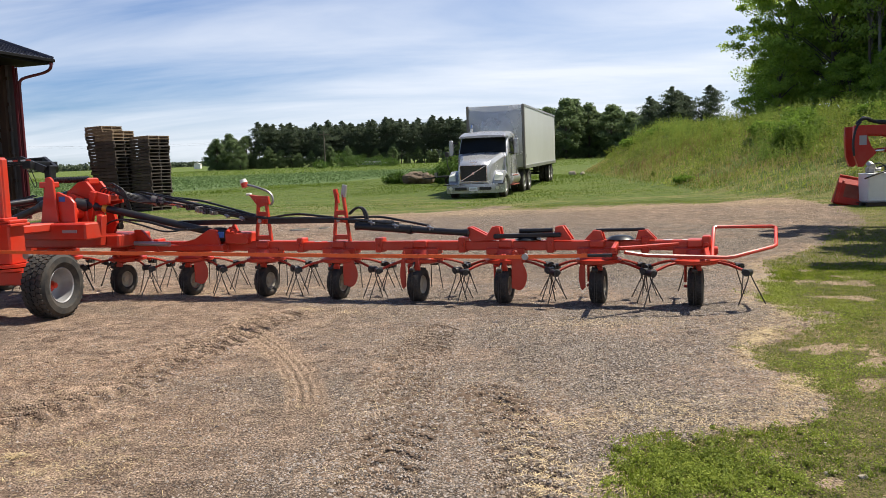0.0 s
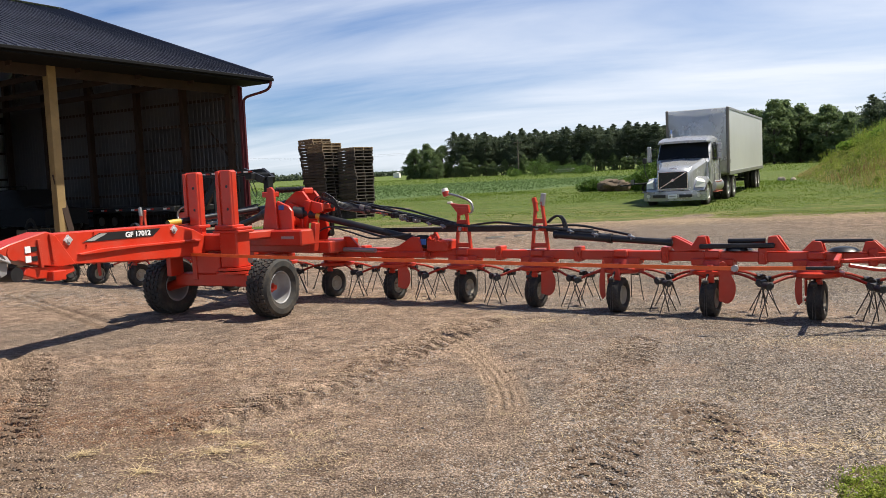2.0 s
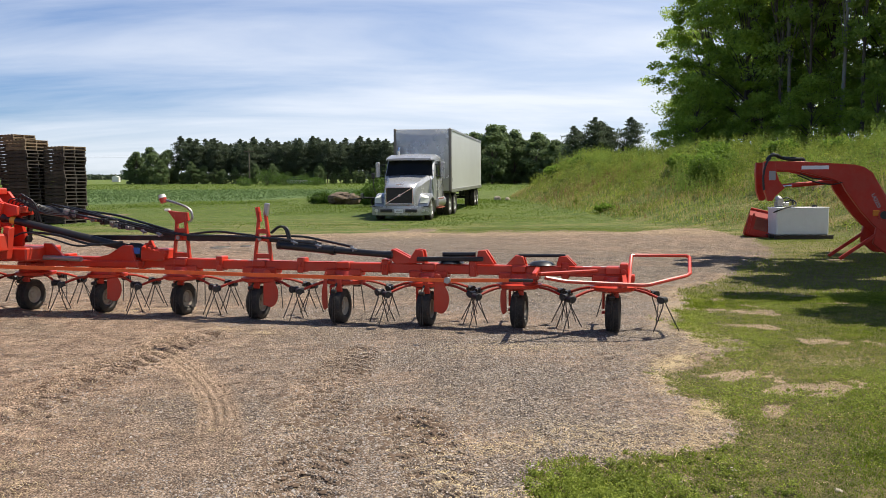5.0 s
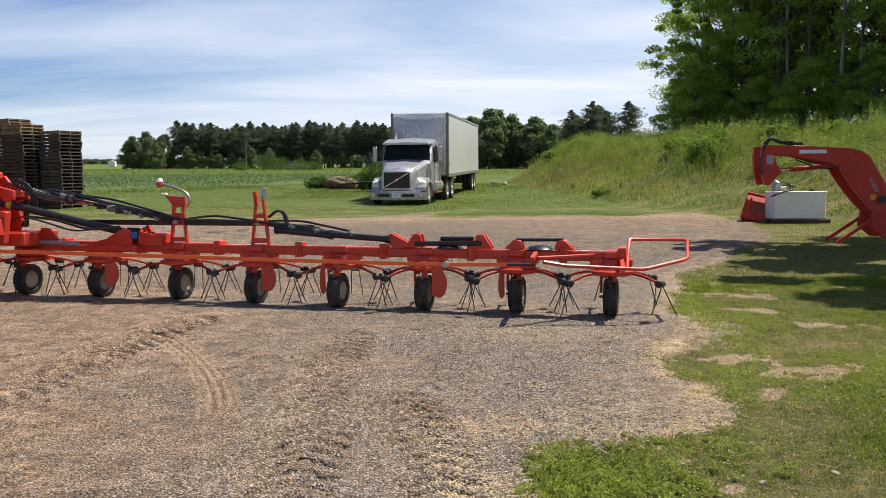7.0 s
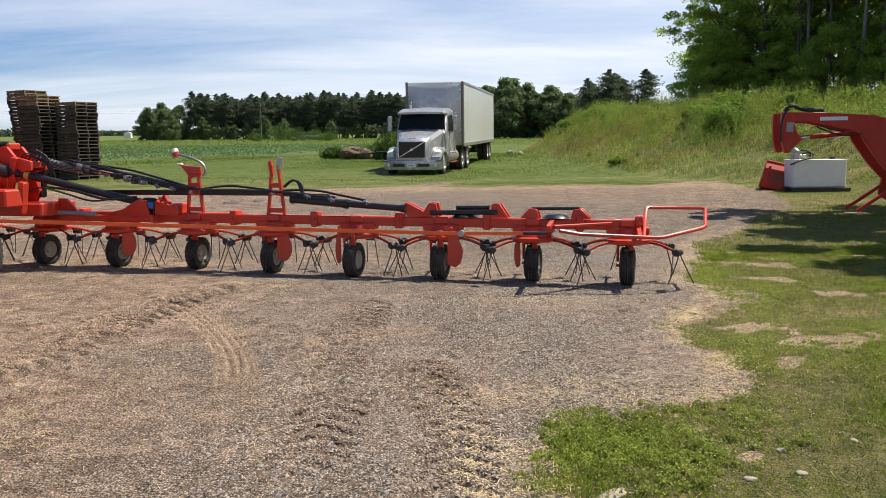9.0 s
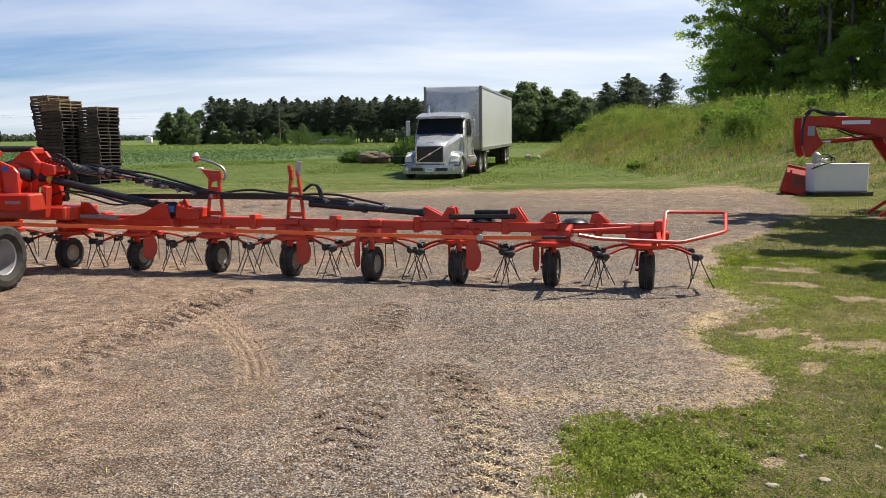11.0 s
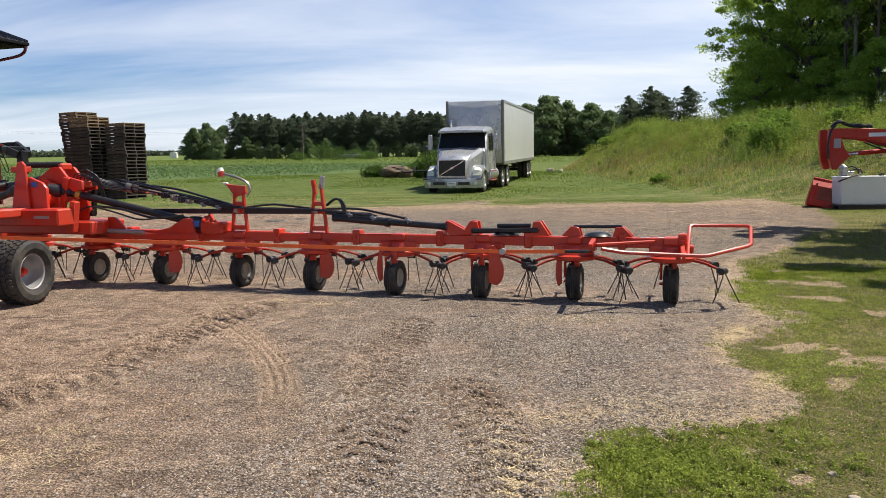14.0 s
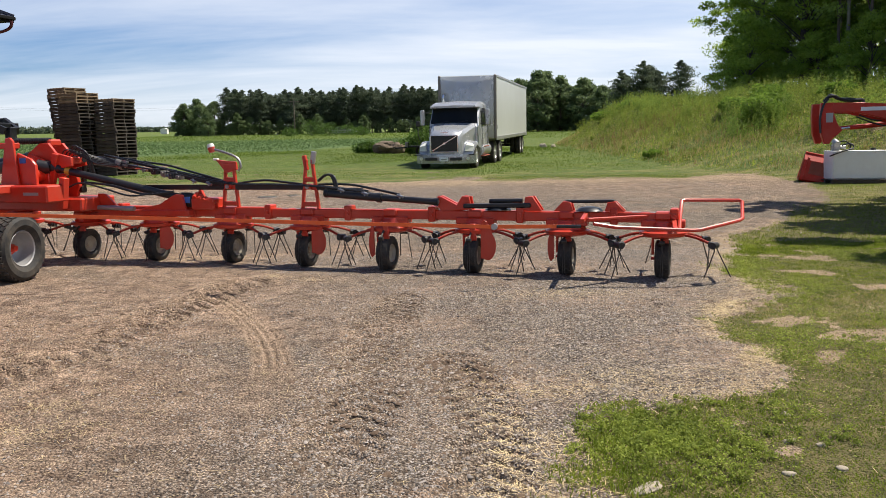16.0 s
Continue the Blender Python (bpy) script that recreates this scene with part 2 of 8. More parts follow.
def part(name, bm, material, parent, label=""):
    ob = new(name, finish(bm, name, material))
    if parent:
        ob.parent = parent
    return tagged(ob, label)


def thing(name, label, category, m=None, group="", kind=""):
    ob = new(name)
    ob.empty_display_size = .1
    if m is not None:
        ob.matrix_world = m
    return tagged(ob, label, category, group, kind)


def bx(bm, lo, hi, bev=.006, m=None):
    """A bevelled box between two corners."""
    lo, hi = [min(a, b) for a, b in zip(lo, hi)], [max(a, b) for a, b in zip(lo, hi)]
    vs = bmesh.ops.create_cube(bm, size=1)["verts"]
    for v in vs:
        v.co = Vector([lo[i] + (v.co[i] + .5) * (hi[i] - lo[i]) for i in range(3)])
    if bev:
        es = list({e for v in vs for e in v.link_edges})
        r = bmesh.ops.bevel(bm, geom=es, offset=min(bev, .3 * min(hi[i] - lo[i] for i in range(3))), segments=1, affect='EDGES')
        vs = list({v for f in r["faces"] for v in f.verts} | {v for v in vs if v.is_valid})
    if m is not None:
        for v in vs:
            v.co = m @ v.co
    return bm


def rod(bm, a, b, r, r2=None, n=10, caps=True):
    """A round bar from a to b."""
    a, b = Vector(a), Vector(b)
    d = b - a
    q = d.to_track_quat('Z', 'Y').to_matrix().to_4x4()
    m = Matrix.Translation((a + b) / 2) @ q
    bmesh.ops.create_cone(bm, cap_ends=caps, segments=n, radius1=r, radius2=r if r2 is None else r2, depth=d.length, matrix=m)
    return bm


def beam(bm, a, b, w, h, bev=.006, up=(0, 0, 1)):
    """A square bar from a to b, w wide and h high."""
    a, b = Vector(a), Vector(b)
    y = (b - a).normalized()
    x = y.cross(Vector(up)).normalized()
    z = x.cross(y)
    m = Matrix((x, y, z)).transposed().to_4x4()
    m.translation = (a + b) / 2
    L = (b - a).length
    return bx(bm, (-w / 2, -L / 2, -h / 2), (w / 2, L / 2, h / 2), bev, m)


def tube(bm, pts, r, n=8, steps=5, smooth=True):
    """A bent round tube through points."""
    P = [Vector(p) for p in pts]
    path = []
    if smooth and len(P) > 2:
        for i in range(len(P) - 1):
            p0, p1, p2, p3 = P[max(i - 1, 0)], P[i], P[i + 1], P[min(i + 2, len(P) - 1)]
            for k in range(steps):
                u = k / steps
                path.append(.5 * ((2 * p1) + (p2 - p0) * u + (2 * p0 - 5 * p1 + 4 * p2 - p3) * u * u + (3 * p1 - p0 - 3 * p2 + p3) * u ** 3))
        path.append(P[-1])
    else:
        path = P
    rings = []
    side = None
    for i, p in enumerate(path):
        d = (path[min(i + 1, len(path) - 1)] - path[max(i - 1, 0)]).normalized()
        if side is None:
            side = d.cross(Vector((0, 0, 1)) if abs(d.z) < .9 else Vector((1, 0, 0))).normalized()
        side = (side - d * side.dot(d)).normalized()
        o = d.cross(side)
        rings.append([bm.verts.new(p + r * (math.cos(a) * side + math.sin(a) * o)) for a in [k * math.tau / n for k in range(n)]])
    for a, b in zip(rings, rings[1:]):
        for k in range(n):
            bm.faces.new((a[k], a[(k + 1) % n], b[(k + 1) % n], b[k]))
    bm.faces.new(rings[0])
    bm.faces.new(rings[-1])
    return bm


def lathe(bm, prof, m, n=28, closed=False, mouth=False):
    """A turned shape about local X: prof rows (x, r)."""
    rings = [[bm.verts.new(m @ Vector((x, r * math.cos(k * math.tau / n), r * math.sin(k * math.tau / n)))) for k in range(n)] for x, r in prof]
    pairs = list(zip(rings, rings[1:])) + ([(rings[-1], rings[0])] if closed else [])
    for a, b in pairs:
        for k in range(n):
            bm.faces.new((a[k], a[(k + 1) % n], b[(k + 1) % n], b[k]))
    if not closed:
        if not mouth:
            bm.faces.new(rings[0])
        bm.faces.new(rings[-1])
    return bm


def plate(bm, pts, thick, m, bev=.004, holes=()):
    """A flat plate: outline pts in local XZ, thick along local Y."""
    vs = [bm.verts.new(m @ Vector((x, -thick / 2, z))) for x, z in pts]
    f = bm.faces.new(vs)
    r = bmesh.ops.extrude_face_region(bm, geom=[f])
    n = m.to_3x3() @ Vector((0, thick, 0))
    nv = [v for v in r["geom"] if isinstance(v, bmesh.types.BMVert)]
    for v in nv:
        v.co += n
    if bev:
        es = list({e for v in vs + nv for e in v.link_edges})
        bmesh.ops.bevel(bm, geom=es, offset=bev, segments=1, affect='EDGES')
    return bm


ID = Matrix.Identity(4)


def tyre(bm, m, R, rim, w, n=36, lugs=0, lug_h=.012):
    """A tyre about local X with tread lugs."""
    h = w / 2
    prof = [(-h * .72, rim), (-h, rim + (R - rim) * .35), (-h * .98, R - (R - rim) * .28), (-h * .80, R - lug_h - .004), (-h * .3, R - lug_h), (h * .3, R - lug_h),
            (h * .80, R - lug_h - .004), (h * .98, R - (R - rim) * .28), (h, rim + (R - rim) * .35), (h * .72, rim)]
    lathe(bm, prof, m, n, closed=True)
    for k in range(lugs):
        for row, x0 in enumerate((-h * .62, -h * .22, h * .22, h * .62)):
            a = (k + .5 * (row % 2)) * math.tau / lugs
            q = m @ Matrix.Rotation(a, 4, 'X') @ Matrix.Translation((x0, 0, R - lug_h)) @ Matrix.Rotation(radians(18 if row < 2 else -18), 4, 'Z')
            lw, ll = h * .17, math.pi * R / lugs * .72
            bx(bm, (-lw, -ll, -lug_h), (lw, ll, lug_h), 0, q)
    return bm


def letters(text, size, m, material, parent, name="lettering", depth=.0015, bold=0.0):
    """Raised letters that read along local X, up local Y."""
    c = bpy.data.curves.new(name, 'FONT')
    c.offset = bold
    c.body, c.size, c.extrude, c.align_x, c.align_y = text, size, depth, 'CENTER', 'CENTER'
    tmp = bpy.data.objects.new(name, c)
    me = bpy.data.meshes.new_from_object(tmp)
    bpy.data.objects.remove(tmp)
    me.transform(m)
    me.materials.clear()
    me.materials.append(material)
    ob = new(name, me)
    ob.parent = parent
    return ob


def ease(a, b, x):
    u = np.clip((np.asarray(x, float) - a) / (b - a), 0, 1)
    return u * u * (3 - 2 * u)


def wave(x, y, s, seed=0):
    """Cheap smooth noise in -1..1 on arrays."""
    rng = np.random.RandomState(seed)
    out = 0
    for k in range(6):
        a, p, f = rng.uniform(0, math.tau), rng.uniform(0, math.tau), s * (0.6 + .35 * k)
        out = out + np.sin((x * math.cos(a) + y * math.sin(a)) * f + p + 1.3 * np.sin((x * math.sin(a * 1.7) - y * math.cos(a * 1.7)) * f * .7 + p * 2)) / (1 + .5 * k)
    return out / 2.6

# ---- ground ----
EDGE_Y = [-30, 0, 2.5, 3.3, 3.8, 4.23, 4.44, 4.62, 4.72, 4.80, 4.96, 5.25, 5.69, 6.02, 6.22, 6.61, 7.05, 7.67, 7.92, 8.4, 8.74, 9.34, 9.99, 10.72, 11.9, 12.96, 14.08, 15.41, 19.3, 22, 25, 29]
EDGE_X = [0.2, 0.35, .55, .72, .80, .90, 1.02, 1.22, 1.52, 1.98, 2.34, 2.48, 2.60, 2.64, 2.56, 2.62, 2.82, 3.15, 3.60, 3.74, 3.70, 3.77, 3.99, 4.35, 4.75, 5.25, 6.4, 7.4, 8.8, 9.8, 11.3, 11.5]
HILL_Y = [-60, 5, 14, 20, 23.5, 25, 28.9, 31.6, 42, 61, 76, 120]
HILL_X = [34, 27, 22, 17.5, 14.2, 13.0, 10.9, 9.9, 9.6, 10.6, 14, 60]


def hill_run(y):
    return np.interp(y, [0, 24, 28, 42, 58, 90], [10, 10, 10, 7.6, 5.8, 6])


def plain(y):
    return .0225 * np.maximum(0, y - 13) * ease(11, 19, y) + 0 * y


def height(x, y):
    x, y = np.asarray(x, float), np.asarray(y, float)
    z = plain(y)
    hb, hw = np.interp(y, HILL_Y, HILL_X), hill_run(y)
    u = (x - hb) / hw
    z = z + 2.75 * (.45 * ease(-.05, 1.05, u) + .55 * np.clip(u, 0, 1)) * (1 + .10 * wave(x, y, .35, 5)) + .25 * ease(.15, .6, u) * wave(x, y, .9, 6)
    z = z + .012 * wave(x, y, 1.1, 1) * ease(1.5, 4, np.hypot(x, y)) * (1 - ease(9, 11, y) * (1 - ease(16, 20, y)))
    return z


def seg_track(x, y, pts, width):
    """Distance across a track and the run along it."""
    best, run, s0 = np.full(x.shape, 9.0), np.zeros(x.shape), 0.0
    P = [Vector(p) for p in pts]
    Q = []
    for i in range(len(P) - 1):
        p0, p1, p2, p3 = P[max(i - 1, 0)], P[i], P[i + 1], P[min(i + 2, len(P) - 1)]
        for k in range(6):
            u = k / 6
            Q.append(.5 * ((2 * p1) + (p2 - p0) * u + (2 * p0 - 5 * p1 + 4 * p2 - p3) * u * u + (3 * p1 - p0 - 3 * p2 + p3) * u ** 3))
    Q.append(P[-1])
    for a, b in zip(Q, Q[1:]):
        d = b - a
        L = max(d.length, 1e-6)
        u = np.clip(((x - a.x) * d.x + (y - a.y) * d.y) / L ** 2, 0, 1)
        dx, dy = x - a.x - u * d.x, y - a.y - u * d.y
        sgn = np.sign(d.x * dy - d.y * dx)
        dist = np.hypot(dx, dy) * sgn
        near = np.abs(dist) < np.abs(best)
        best, run = np.where(near, dist, best), np.where(near, s0 + u * L, run)
        s0 += L
    return best, run


ARC = [(-2.75, 8.75), (-2.10, 8.40), (-1.73, 7.85), (-1.35, 6.97), (-1.14, 6.33), (-1.02, 5.79), (-.96, 5.24), (-.95, 4.75)]
# bar-tread runs: line, half width, depth, pitch of the bars
TRACKS = [([(-5.3, 7.9), (-4.72, 7.26), (-4.46, 6.74), (-3.96, 5.91)], .10, .010, .13),
          ([(-3.35, 4.6), (-2.95, 5.6), (-2.63, 6.27), (-2.43, 7.23), (-2.18, 8.24), (-1.9, 9.3)], .30, .022, .19), ([(-.42, 3.6), (-.35, 4.39), (-.28, 5.11), (-.33, 5.79), (-.32, 6.48), (-.21, 7.33), (-.1, 8.2)], .26, .016, .17),
          ([(.30, 3.2), (.40, 3.99), (.42, 4.5), (.37, 5.17), (.28, 5.73)], .24, .026, .18), ([(-13.7, 14.4), (-10, 11.6), (-6.7, 9.0)], .08, .010, .14),
          ([(-3.2, 3.4), (-3.8, 4.06), (-4.46, 4.69), (-4.87, 5.28), (-5.6, 6.3), (-6.4, 7.2)], .26, .024, .20)]


def arc_near(x, y):
    d, run = seg_track(x, y, ARC, .1)
    return (1 - ease(.14, .22, np.abs(d))) * ease(.1, .9, run)


def band_near(x, y):
    """How far a place lies inside the churned wheel runs, 0 to 1."""
    out = np.zeros(np.shape(x))
    for pts, wid, dep, lug in TRACKS:
        if wid > .15:
            d, _ = seg_track(x, y, pts, wid)
            out = np.maximum(out, (1 - ease(wid * .8, wid * 1.5, np.abs(d))) * ease(.005, .03, dep))
    return out


def grass_mask(x, y):
    e = np.interp(y, EDGE_Y, EDGE_X)
    rag = .20 * wave(x, y, 3.3, 11) + .19 * wave(x, y, 8, 12) + .16 * wave(x, y, 17, 16)
    near = ease(-.16, .22, x - e + rag) * (1 - ease(24, 27, y) * (1 - ease(9.5, 11.5, x)))
    drive = (1 - ease(-.9, .6, x - np.interp(y, [10, 17, 22, 27], [5.2, 9.5, 11.2, 11.8]) + .5 * wave(x, y, .9, 15))) * ease(15.5, 18.5, y)
    flecks = ease(.40, .80, wave(x, y, 4.7, 23) + .45 * wave(x, y, 11, 24)) * ease(14, 11, y)
    near = near * (1 - drive) * (1 - .7 * flecks) * (1 - .75 * np.exp(-((x - e - .12) / .26) ** 2) * ease(5.1, 4.7, y) * ease(-.3, .5, wave(x, y, 7, 28) + .6 * wave(x, y, 19, 29)))
    far_edge = 26.2 + 1.9 * wave(x, y, .45, 13) + 1.0 * wave(x, y, 1.3, 14) + .6 * wave(x, y, 3.4, 18) + 1.6 * ease(-6, -10, x)
    far = ease(-.8, 1.4, y - far_edge) * (1 - ease(-13.6, -14.8, x - .33 * (y - 31)) * (1 - ease(36, 40, y - .33 * (x + 20))))
    bare = ease(.50, .95, wave(x, y, .85, 21) + .35 * wave(x, y, 3.1, 22) + .25 * wave(x, y, 9.5, 25)) * (1 - ease(30, 38, y))
    wob = .30 * wave(x, y, 3.1, 17) + .16 * wave(x, y, 9, 19)
    pit = np.exp(-(((x - 3.45 + wob) / .42) ** 2 + ((y - 6.72 + .4 * wob) / .22) ** 2)) + np.exp(-(((x - 3.80 + wob) / .36) ** 2 + ((y - 6.25 + .5 * wob) / .22) ** 2)) + .9 * np.exp(-(((x - 3.62) / .40) ** 2 + ((y - 7.93 + .3 * wob) / .13) ** 2)) + .7 * np.exp(-(((x - 1.78) / .16) ** 2 + ((y - 4.40 + wob) / .06) ** 2)) + .6 * np.exp(-(((x - 2.12 + wob) / .16) ** 2 + ((y - 3.90) / .08) ** 2))
    pit = ease(.35, .75, pit + .38 * wave(x, y, 13, 26) + .34 * wave(x, y, 29, 27)) * ease(.05, .3, pit)
    m = np.maximum(near, far) * (1 - .75 * bare * (.12 + .88 * ease(12, 17, y))) * (1 - .72 * np.clip(pit, 0, 1))
    return np.clip(m, 0, 1)


def crop_mask(x, y):
    edge = np.interp(x, [-80, -20, -8, -3, 3, 8], [50, 52, 60, 72, 92, 200])
    return ease(-1, 3, y - edge + 1.0 * wave(x, y, .3, 31)) * (1 - ease(90, 95, y + .05 * x))


def lines(stops):
    out = []
    for a, b, s in stops:
        out += list(np.arange(a, b, s))
    return np.array(out + [stops[-1][1]])


gx = lines([(-2500, -400, 350), (-400, -100, 25), (-100, -30, 4), (-30, -13, .7), (-13, -5.4, .04), (-5.4, 2.6, .017), (2.6, 6.6, .03), (6.6, 9, .12), (9, 30, .6), (30, 100, 4), (100, 400, 25), (400, 2500, 350)])
gy = lines([(-400, -40, 45), (-40, 0, 4), (0, 3, .25), (3, 8.7, .018), (8.7, 12.5, .04), (12.5, 30, .4), (30, 80, 1.0), (80, 220, 5), (220, 600, 40), (600, 4200, 400)])
GX, GY = np.meshgrid(gx, gy)
GZ = height(GX, GY)
dig = np.zeros(GX.shape)
mark = np.zeros(GX.shape)
lug_shade = np.zeros(GX.shape)
win = (np.abs(GX) < 13) & (GY > 2) & (GY < 14)
tx, ty = GX[win], GY[win]
# tl: dark paint standing for shade in bar gaps, grooves and clods
td, tm, tl = np.zeros(tx.shape), np.zeros(tx.shape), np.zeros(tx.shape)
for pts, wid, dep, lug in TRACKS:
    d, s = seg_track(tx, ty, pts, wid)
    ins = 1 - ease(wid * .75, wid * 1.05, np.abs(d))
    rim = np.exp(-((np.abs(d) - wid * 1.15) / (wid * .25)) ** 2)
    fade = ease(0, .5, s) * np.clip(.85 + .45 * wave(tx, ty, 1.6, 41), .15, 1)
    pat = np.tanh(2.2 * np.sin((s + (.7 * np.abs(d) if wid > .15 else 0)) * math.tau / lug + .9 * wave(tx, ty, 7, 46)))
    td += fade * (ins * (-dep * .7 + (1.0 if wid > .15 else .35) * dep * pat) + rim * dep * .4)
    tm += fade * (ins * .9 + rim * .6) * (.30 if wid > .15 else 1)
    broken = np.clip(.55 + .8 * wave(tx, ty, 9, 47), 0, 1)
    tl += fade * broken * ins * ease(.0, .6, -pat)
ad, as_ = seg_track(tx, ty, ARC, .1)
afade = ease(.1, .9, as_) * ease(4.35, 3.4, as_)
for off, deep in ((-.105, .6), (-.035, 1.0), (.035, .9), (.10, .7)):
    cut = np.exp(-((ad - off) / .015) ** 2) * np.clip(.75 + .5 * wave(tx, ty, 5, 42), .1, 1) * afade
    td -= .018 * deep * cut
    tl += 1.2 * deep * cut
tm += .9 * afade * (1 - ease(.10, .19, np.abs(ad)))
clod = ease(.25, .8, wave(tx, ty, 21, 45) + .4 * wave(tx, ty, 37, 48)) * ease(-.2, .6, wave(tx, ty, 1.1, 44))
churn = band_near(tx, ty)
td += .008 * wave(tx, ty, 9, 43) + .015 * clod + churn * (.015 * wave(tx, ty, 24, 60) + .013 * np.abs(wave(tx, ty, 41, 61)))
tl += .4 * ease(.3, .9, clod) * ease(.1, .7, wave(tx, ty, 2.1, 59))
for pts, wid in (([(-12.6, 13.45), (-9.17, 10.88), (-6.61, 8.91)], .055), ([(-12.4, 13.6), (-9.05, 11.02), (-6.40, 9.06)], .042)):
    d, s = seg_track(tx, ty, pts, wid)
    cut = np.exp(-(d / wid) ** 2) * np.clip(.9 + .5 * wave(tx, ty, 6, 49), .35, 1)
    td -= .022 * cut
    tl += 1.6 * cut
dig[win], mark[win], lug_shade[win] = td * (1 - grass_mask(tx, ty)), np.clip(tm, 0, 1), np.clip(tl, 0, 1)
GZ = GZ + dig
nx, ny = len(gx), len(gy)


def surf(x, y):
    """Height of the finished ground, wheel runs included."""
    i, j = np.clip(np.searchsorted(gx, x) - 1, 0, nx - 2), np.clip(np.searchsorted(gy, y) - 1, 0, ny - 2)
    u, v = (x - gx[i]) / (gx[i + 1] - gx[i]), (y - gy[j]) / (gy[j + 1] - gy[j])
    return (GZ[j, i] * (1 - u) + GZ[j, i + 1] * u) * (1 - v) + (GZ[j + 1, i] * (1 - u) + GZ[j + 1, i + 1] * u) * v


idx = np.arange(nx * ny).reshape(ny, nx)
quads = np.stack([idx[:-1, :-1], idx[:-1, 1:], idx[1:, 1:], idx[1:, :-1]], -1).reshape(-1, 4)

gm, gt, gb = nodes_of("farmyard_ground")


def attr(t, name):
    a = t.nodes.new("ShaderNodeAttribute")
    a.attribute_name = name
    return a.outputs["Fac"]


fine = noise_fac(gt, 48, 5, .68, "World")
mid = noise_fac(gt, 7, 5, .65, "World")
big = noise_fac(gt, .55, 4, .55, "World")
vor = gt.nodes.new("ShaderNodeTexVoronoi")
vor.inputs["Scale"].default_value = 58
link(gt, gt.nodes.new("ShaderNodeNewGeometry").outputs["Position"], vor.inputs["Vector"])
sepc = gt.nodes.new("ShaderNodeSeparateColor")
link(gt, vor.outputs["Color"], sepc.inputs[0])
cell = ramp2(gt, sepc.outputs[0], .05, .95, (.095, .074, .058), (.43, .365, .30))
# shade between the stones, put in as a dark gap colour
grey = mix(gt, ramp2(gt, vor.outputs["Distance"], .25, .75), cell, (.06, .048, .040))
grey = mix(gt, math2(gt, 'MULTIPLY', ramp2(gt, fine, .50, .66), .45), grey, (.46, .395, .335))
soil = mix(gt, ramp2(gt, math2(gt, 'ADD', math2(gt, 'MULTIPLY', fine, .45), math2(gt, 'MULTIPLY', noise_fac(gt, 4.0, 6, .72, "World"), .55)), .40, .60), (.10, .062, .042), (.45, .335, .25))
patch = ramp2(gt, math2(gt, 'ADD', math2(gt, 'MULTIPLY', big, .7), math2(gt, 'MULTIPLY', mid, .3)), .46, .60)
base = mix(gt, math2(gt, 'MAXIMUM', math2(gt, 'MULTIPLY', patch, math2(gt, 'SUBTRACT', .85, math2(gt, 'MULTIPLY', attr(gt, "pale"), .60))), attr(gt, "soil")), grey, soil)
base = mix(gt, math2(gt, 'MULTIPLY', attr(gt, "track"), .85), base, ramp2(gt, fine, .3, .7, (.27, .190, .135), (.54, .41, .30)))
# shade of the tread marks, painted as a dark soil colour
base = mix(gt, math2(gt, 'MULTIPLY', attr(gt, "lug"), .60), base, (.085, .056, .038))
base = mix(gt, math2(gt, 'MULTIPLY', attr(gt, "damp"), ramp2(gt, mid, .30, .58)), base, ramp2(gt, fine, .3, .7, (.085, .045, .026), (.26, .155, .10)))
litter = ramp2(gt, math2(gt, 'ADD', noise_fac(gt, 14, 6, .8, "World"), math2(gt, 'MULTIPLY', attr(gt, "litter"), .27)), .60, .74)
base = mix(gt, math2(gt, 'MULTIPLY', litter, ramp2(gt, attr(gt, "litter"), .02, .5)), base, ramp2(gt, fine, .3, .7, (.24, .175, .115), (.46, .36, .245)))
g_far = mix(gt, ramp2(gt, noise_fac(gt, 1.9, 7, .75, "World"), .36, .66), (.058, .112, .018), (.160, .200, .046))
g_near = mix(gt, ramp2(gt, noise_fac(gt, 9, 6, .75, "World"), .3, .7), (.050, .062, .018), (.24, .195, .092))
sepn = gt.nodes.new("ShaderNodeSeparateXYZ")
link(gt, gt.nodes.new("ShaderNodeNewGeometry").outputs["Position"], sepn.inputs[0])
turf = mix(gt, ramp2(gt, math2(gt, 'MULTIPLY', sepn.outputs[1], .02), .3, .6), g_near, g_far)
tan = math2(gt, 'MULTIPLY', ramp2(gt, noise_fac(gt, .9, 6, .75, "World", (.35, 1, 1)), .46, .62), ramp2(gt, math2(gt, 'MULTIPLY', sepn.outputs[1], .02), .50, .76, (.75, .75, .75), (.12, .12, .12)))
turf = mix(gt, math2(gt, 'MULTIPLY', tan, ramp2(gt, math2(gt, 'MULTIPLY', sepn.outputs[1], .02), .24, .46)), turf, (.33, .27, .13))
edge_n = math2(gt, 'ADD', math2(gt, 'MULTIPLY', noise_fac(gt, 11, 5, .75, "World"), .9), math2(gt, 'MULTIPLY', noise_fac(gt, 2.2, 3, .6, "World"), .5))
base = mix(gt, ramp2(gt, math2(gt, 'ADD', attr(gt, "grass"), math2(gt, 'SUBTRACT', edge_n, .70)), .42, .58), base, turf)
cropc = mix(gt, ramp2(gt, noise_fac(gt, 1.6, 6, .75, "World", (1, .35, 1)), .35, .68), (.08, .145, .050), (.17, .24, .095))
base = mix(gt, attr(gt, "crop"), base, cropc)
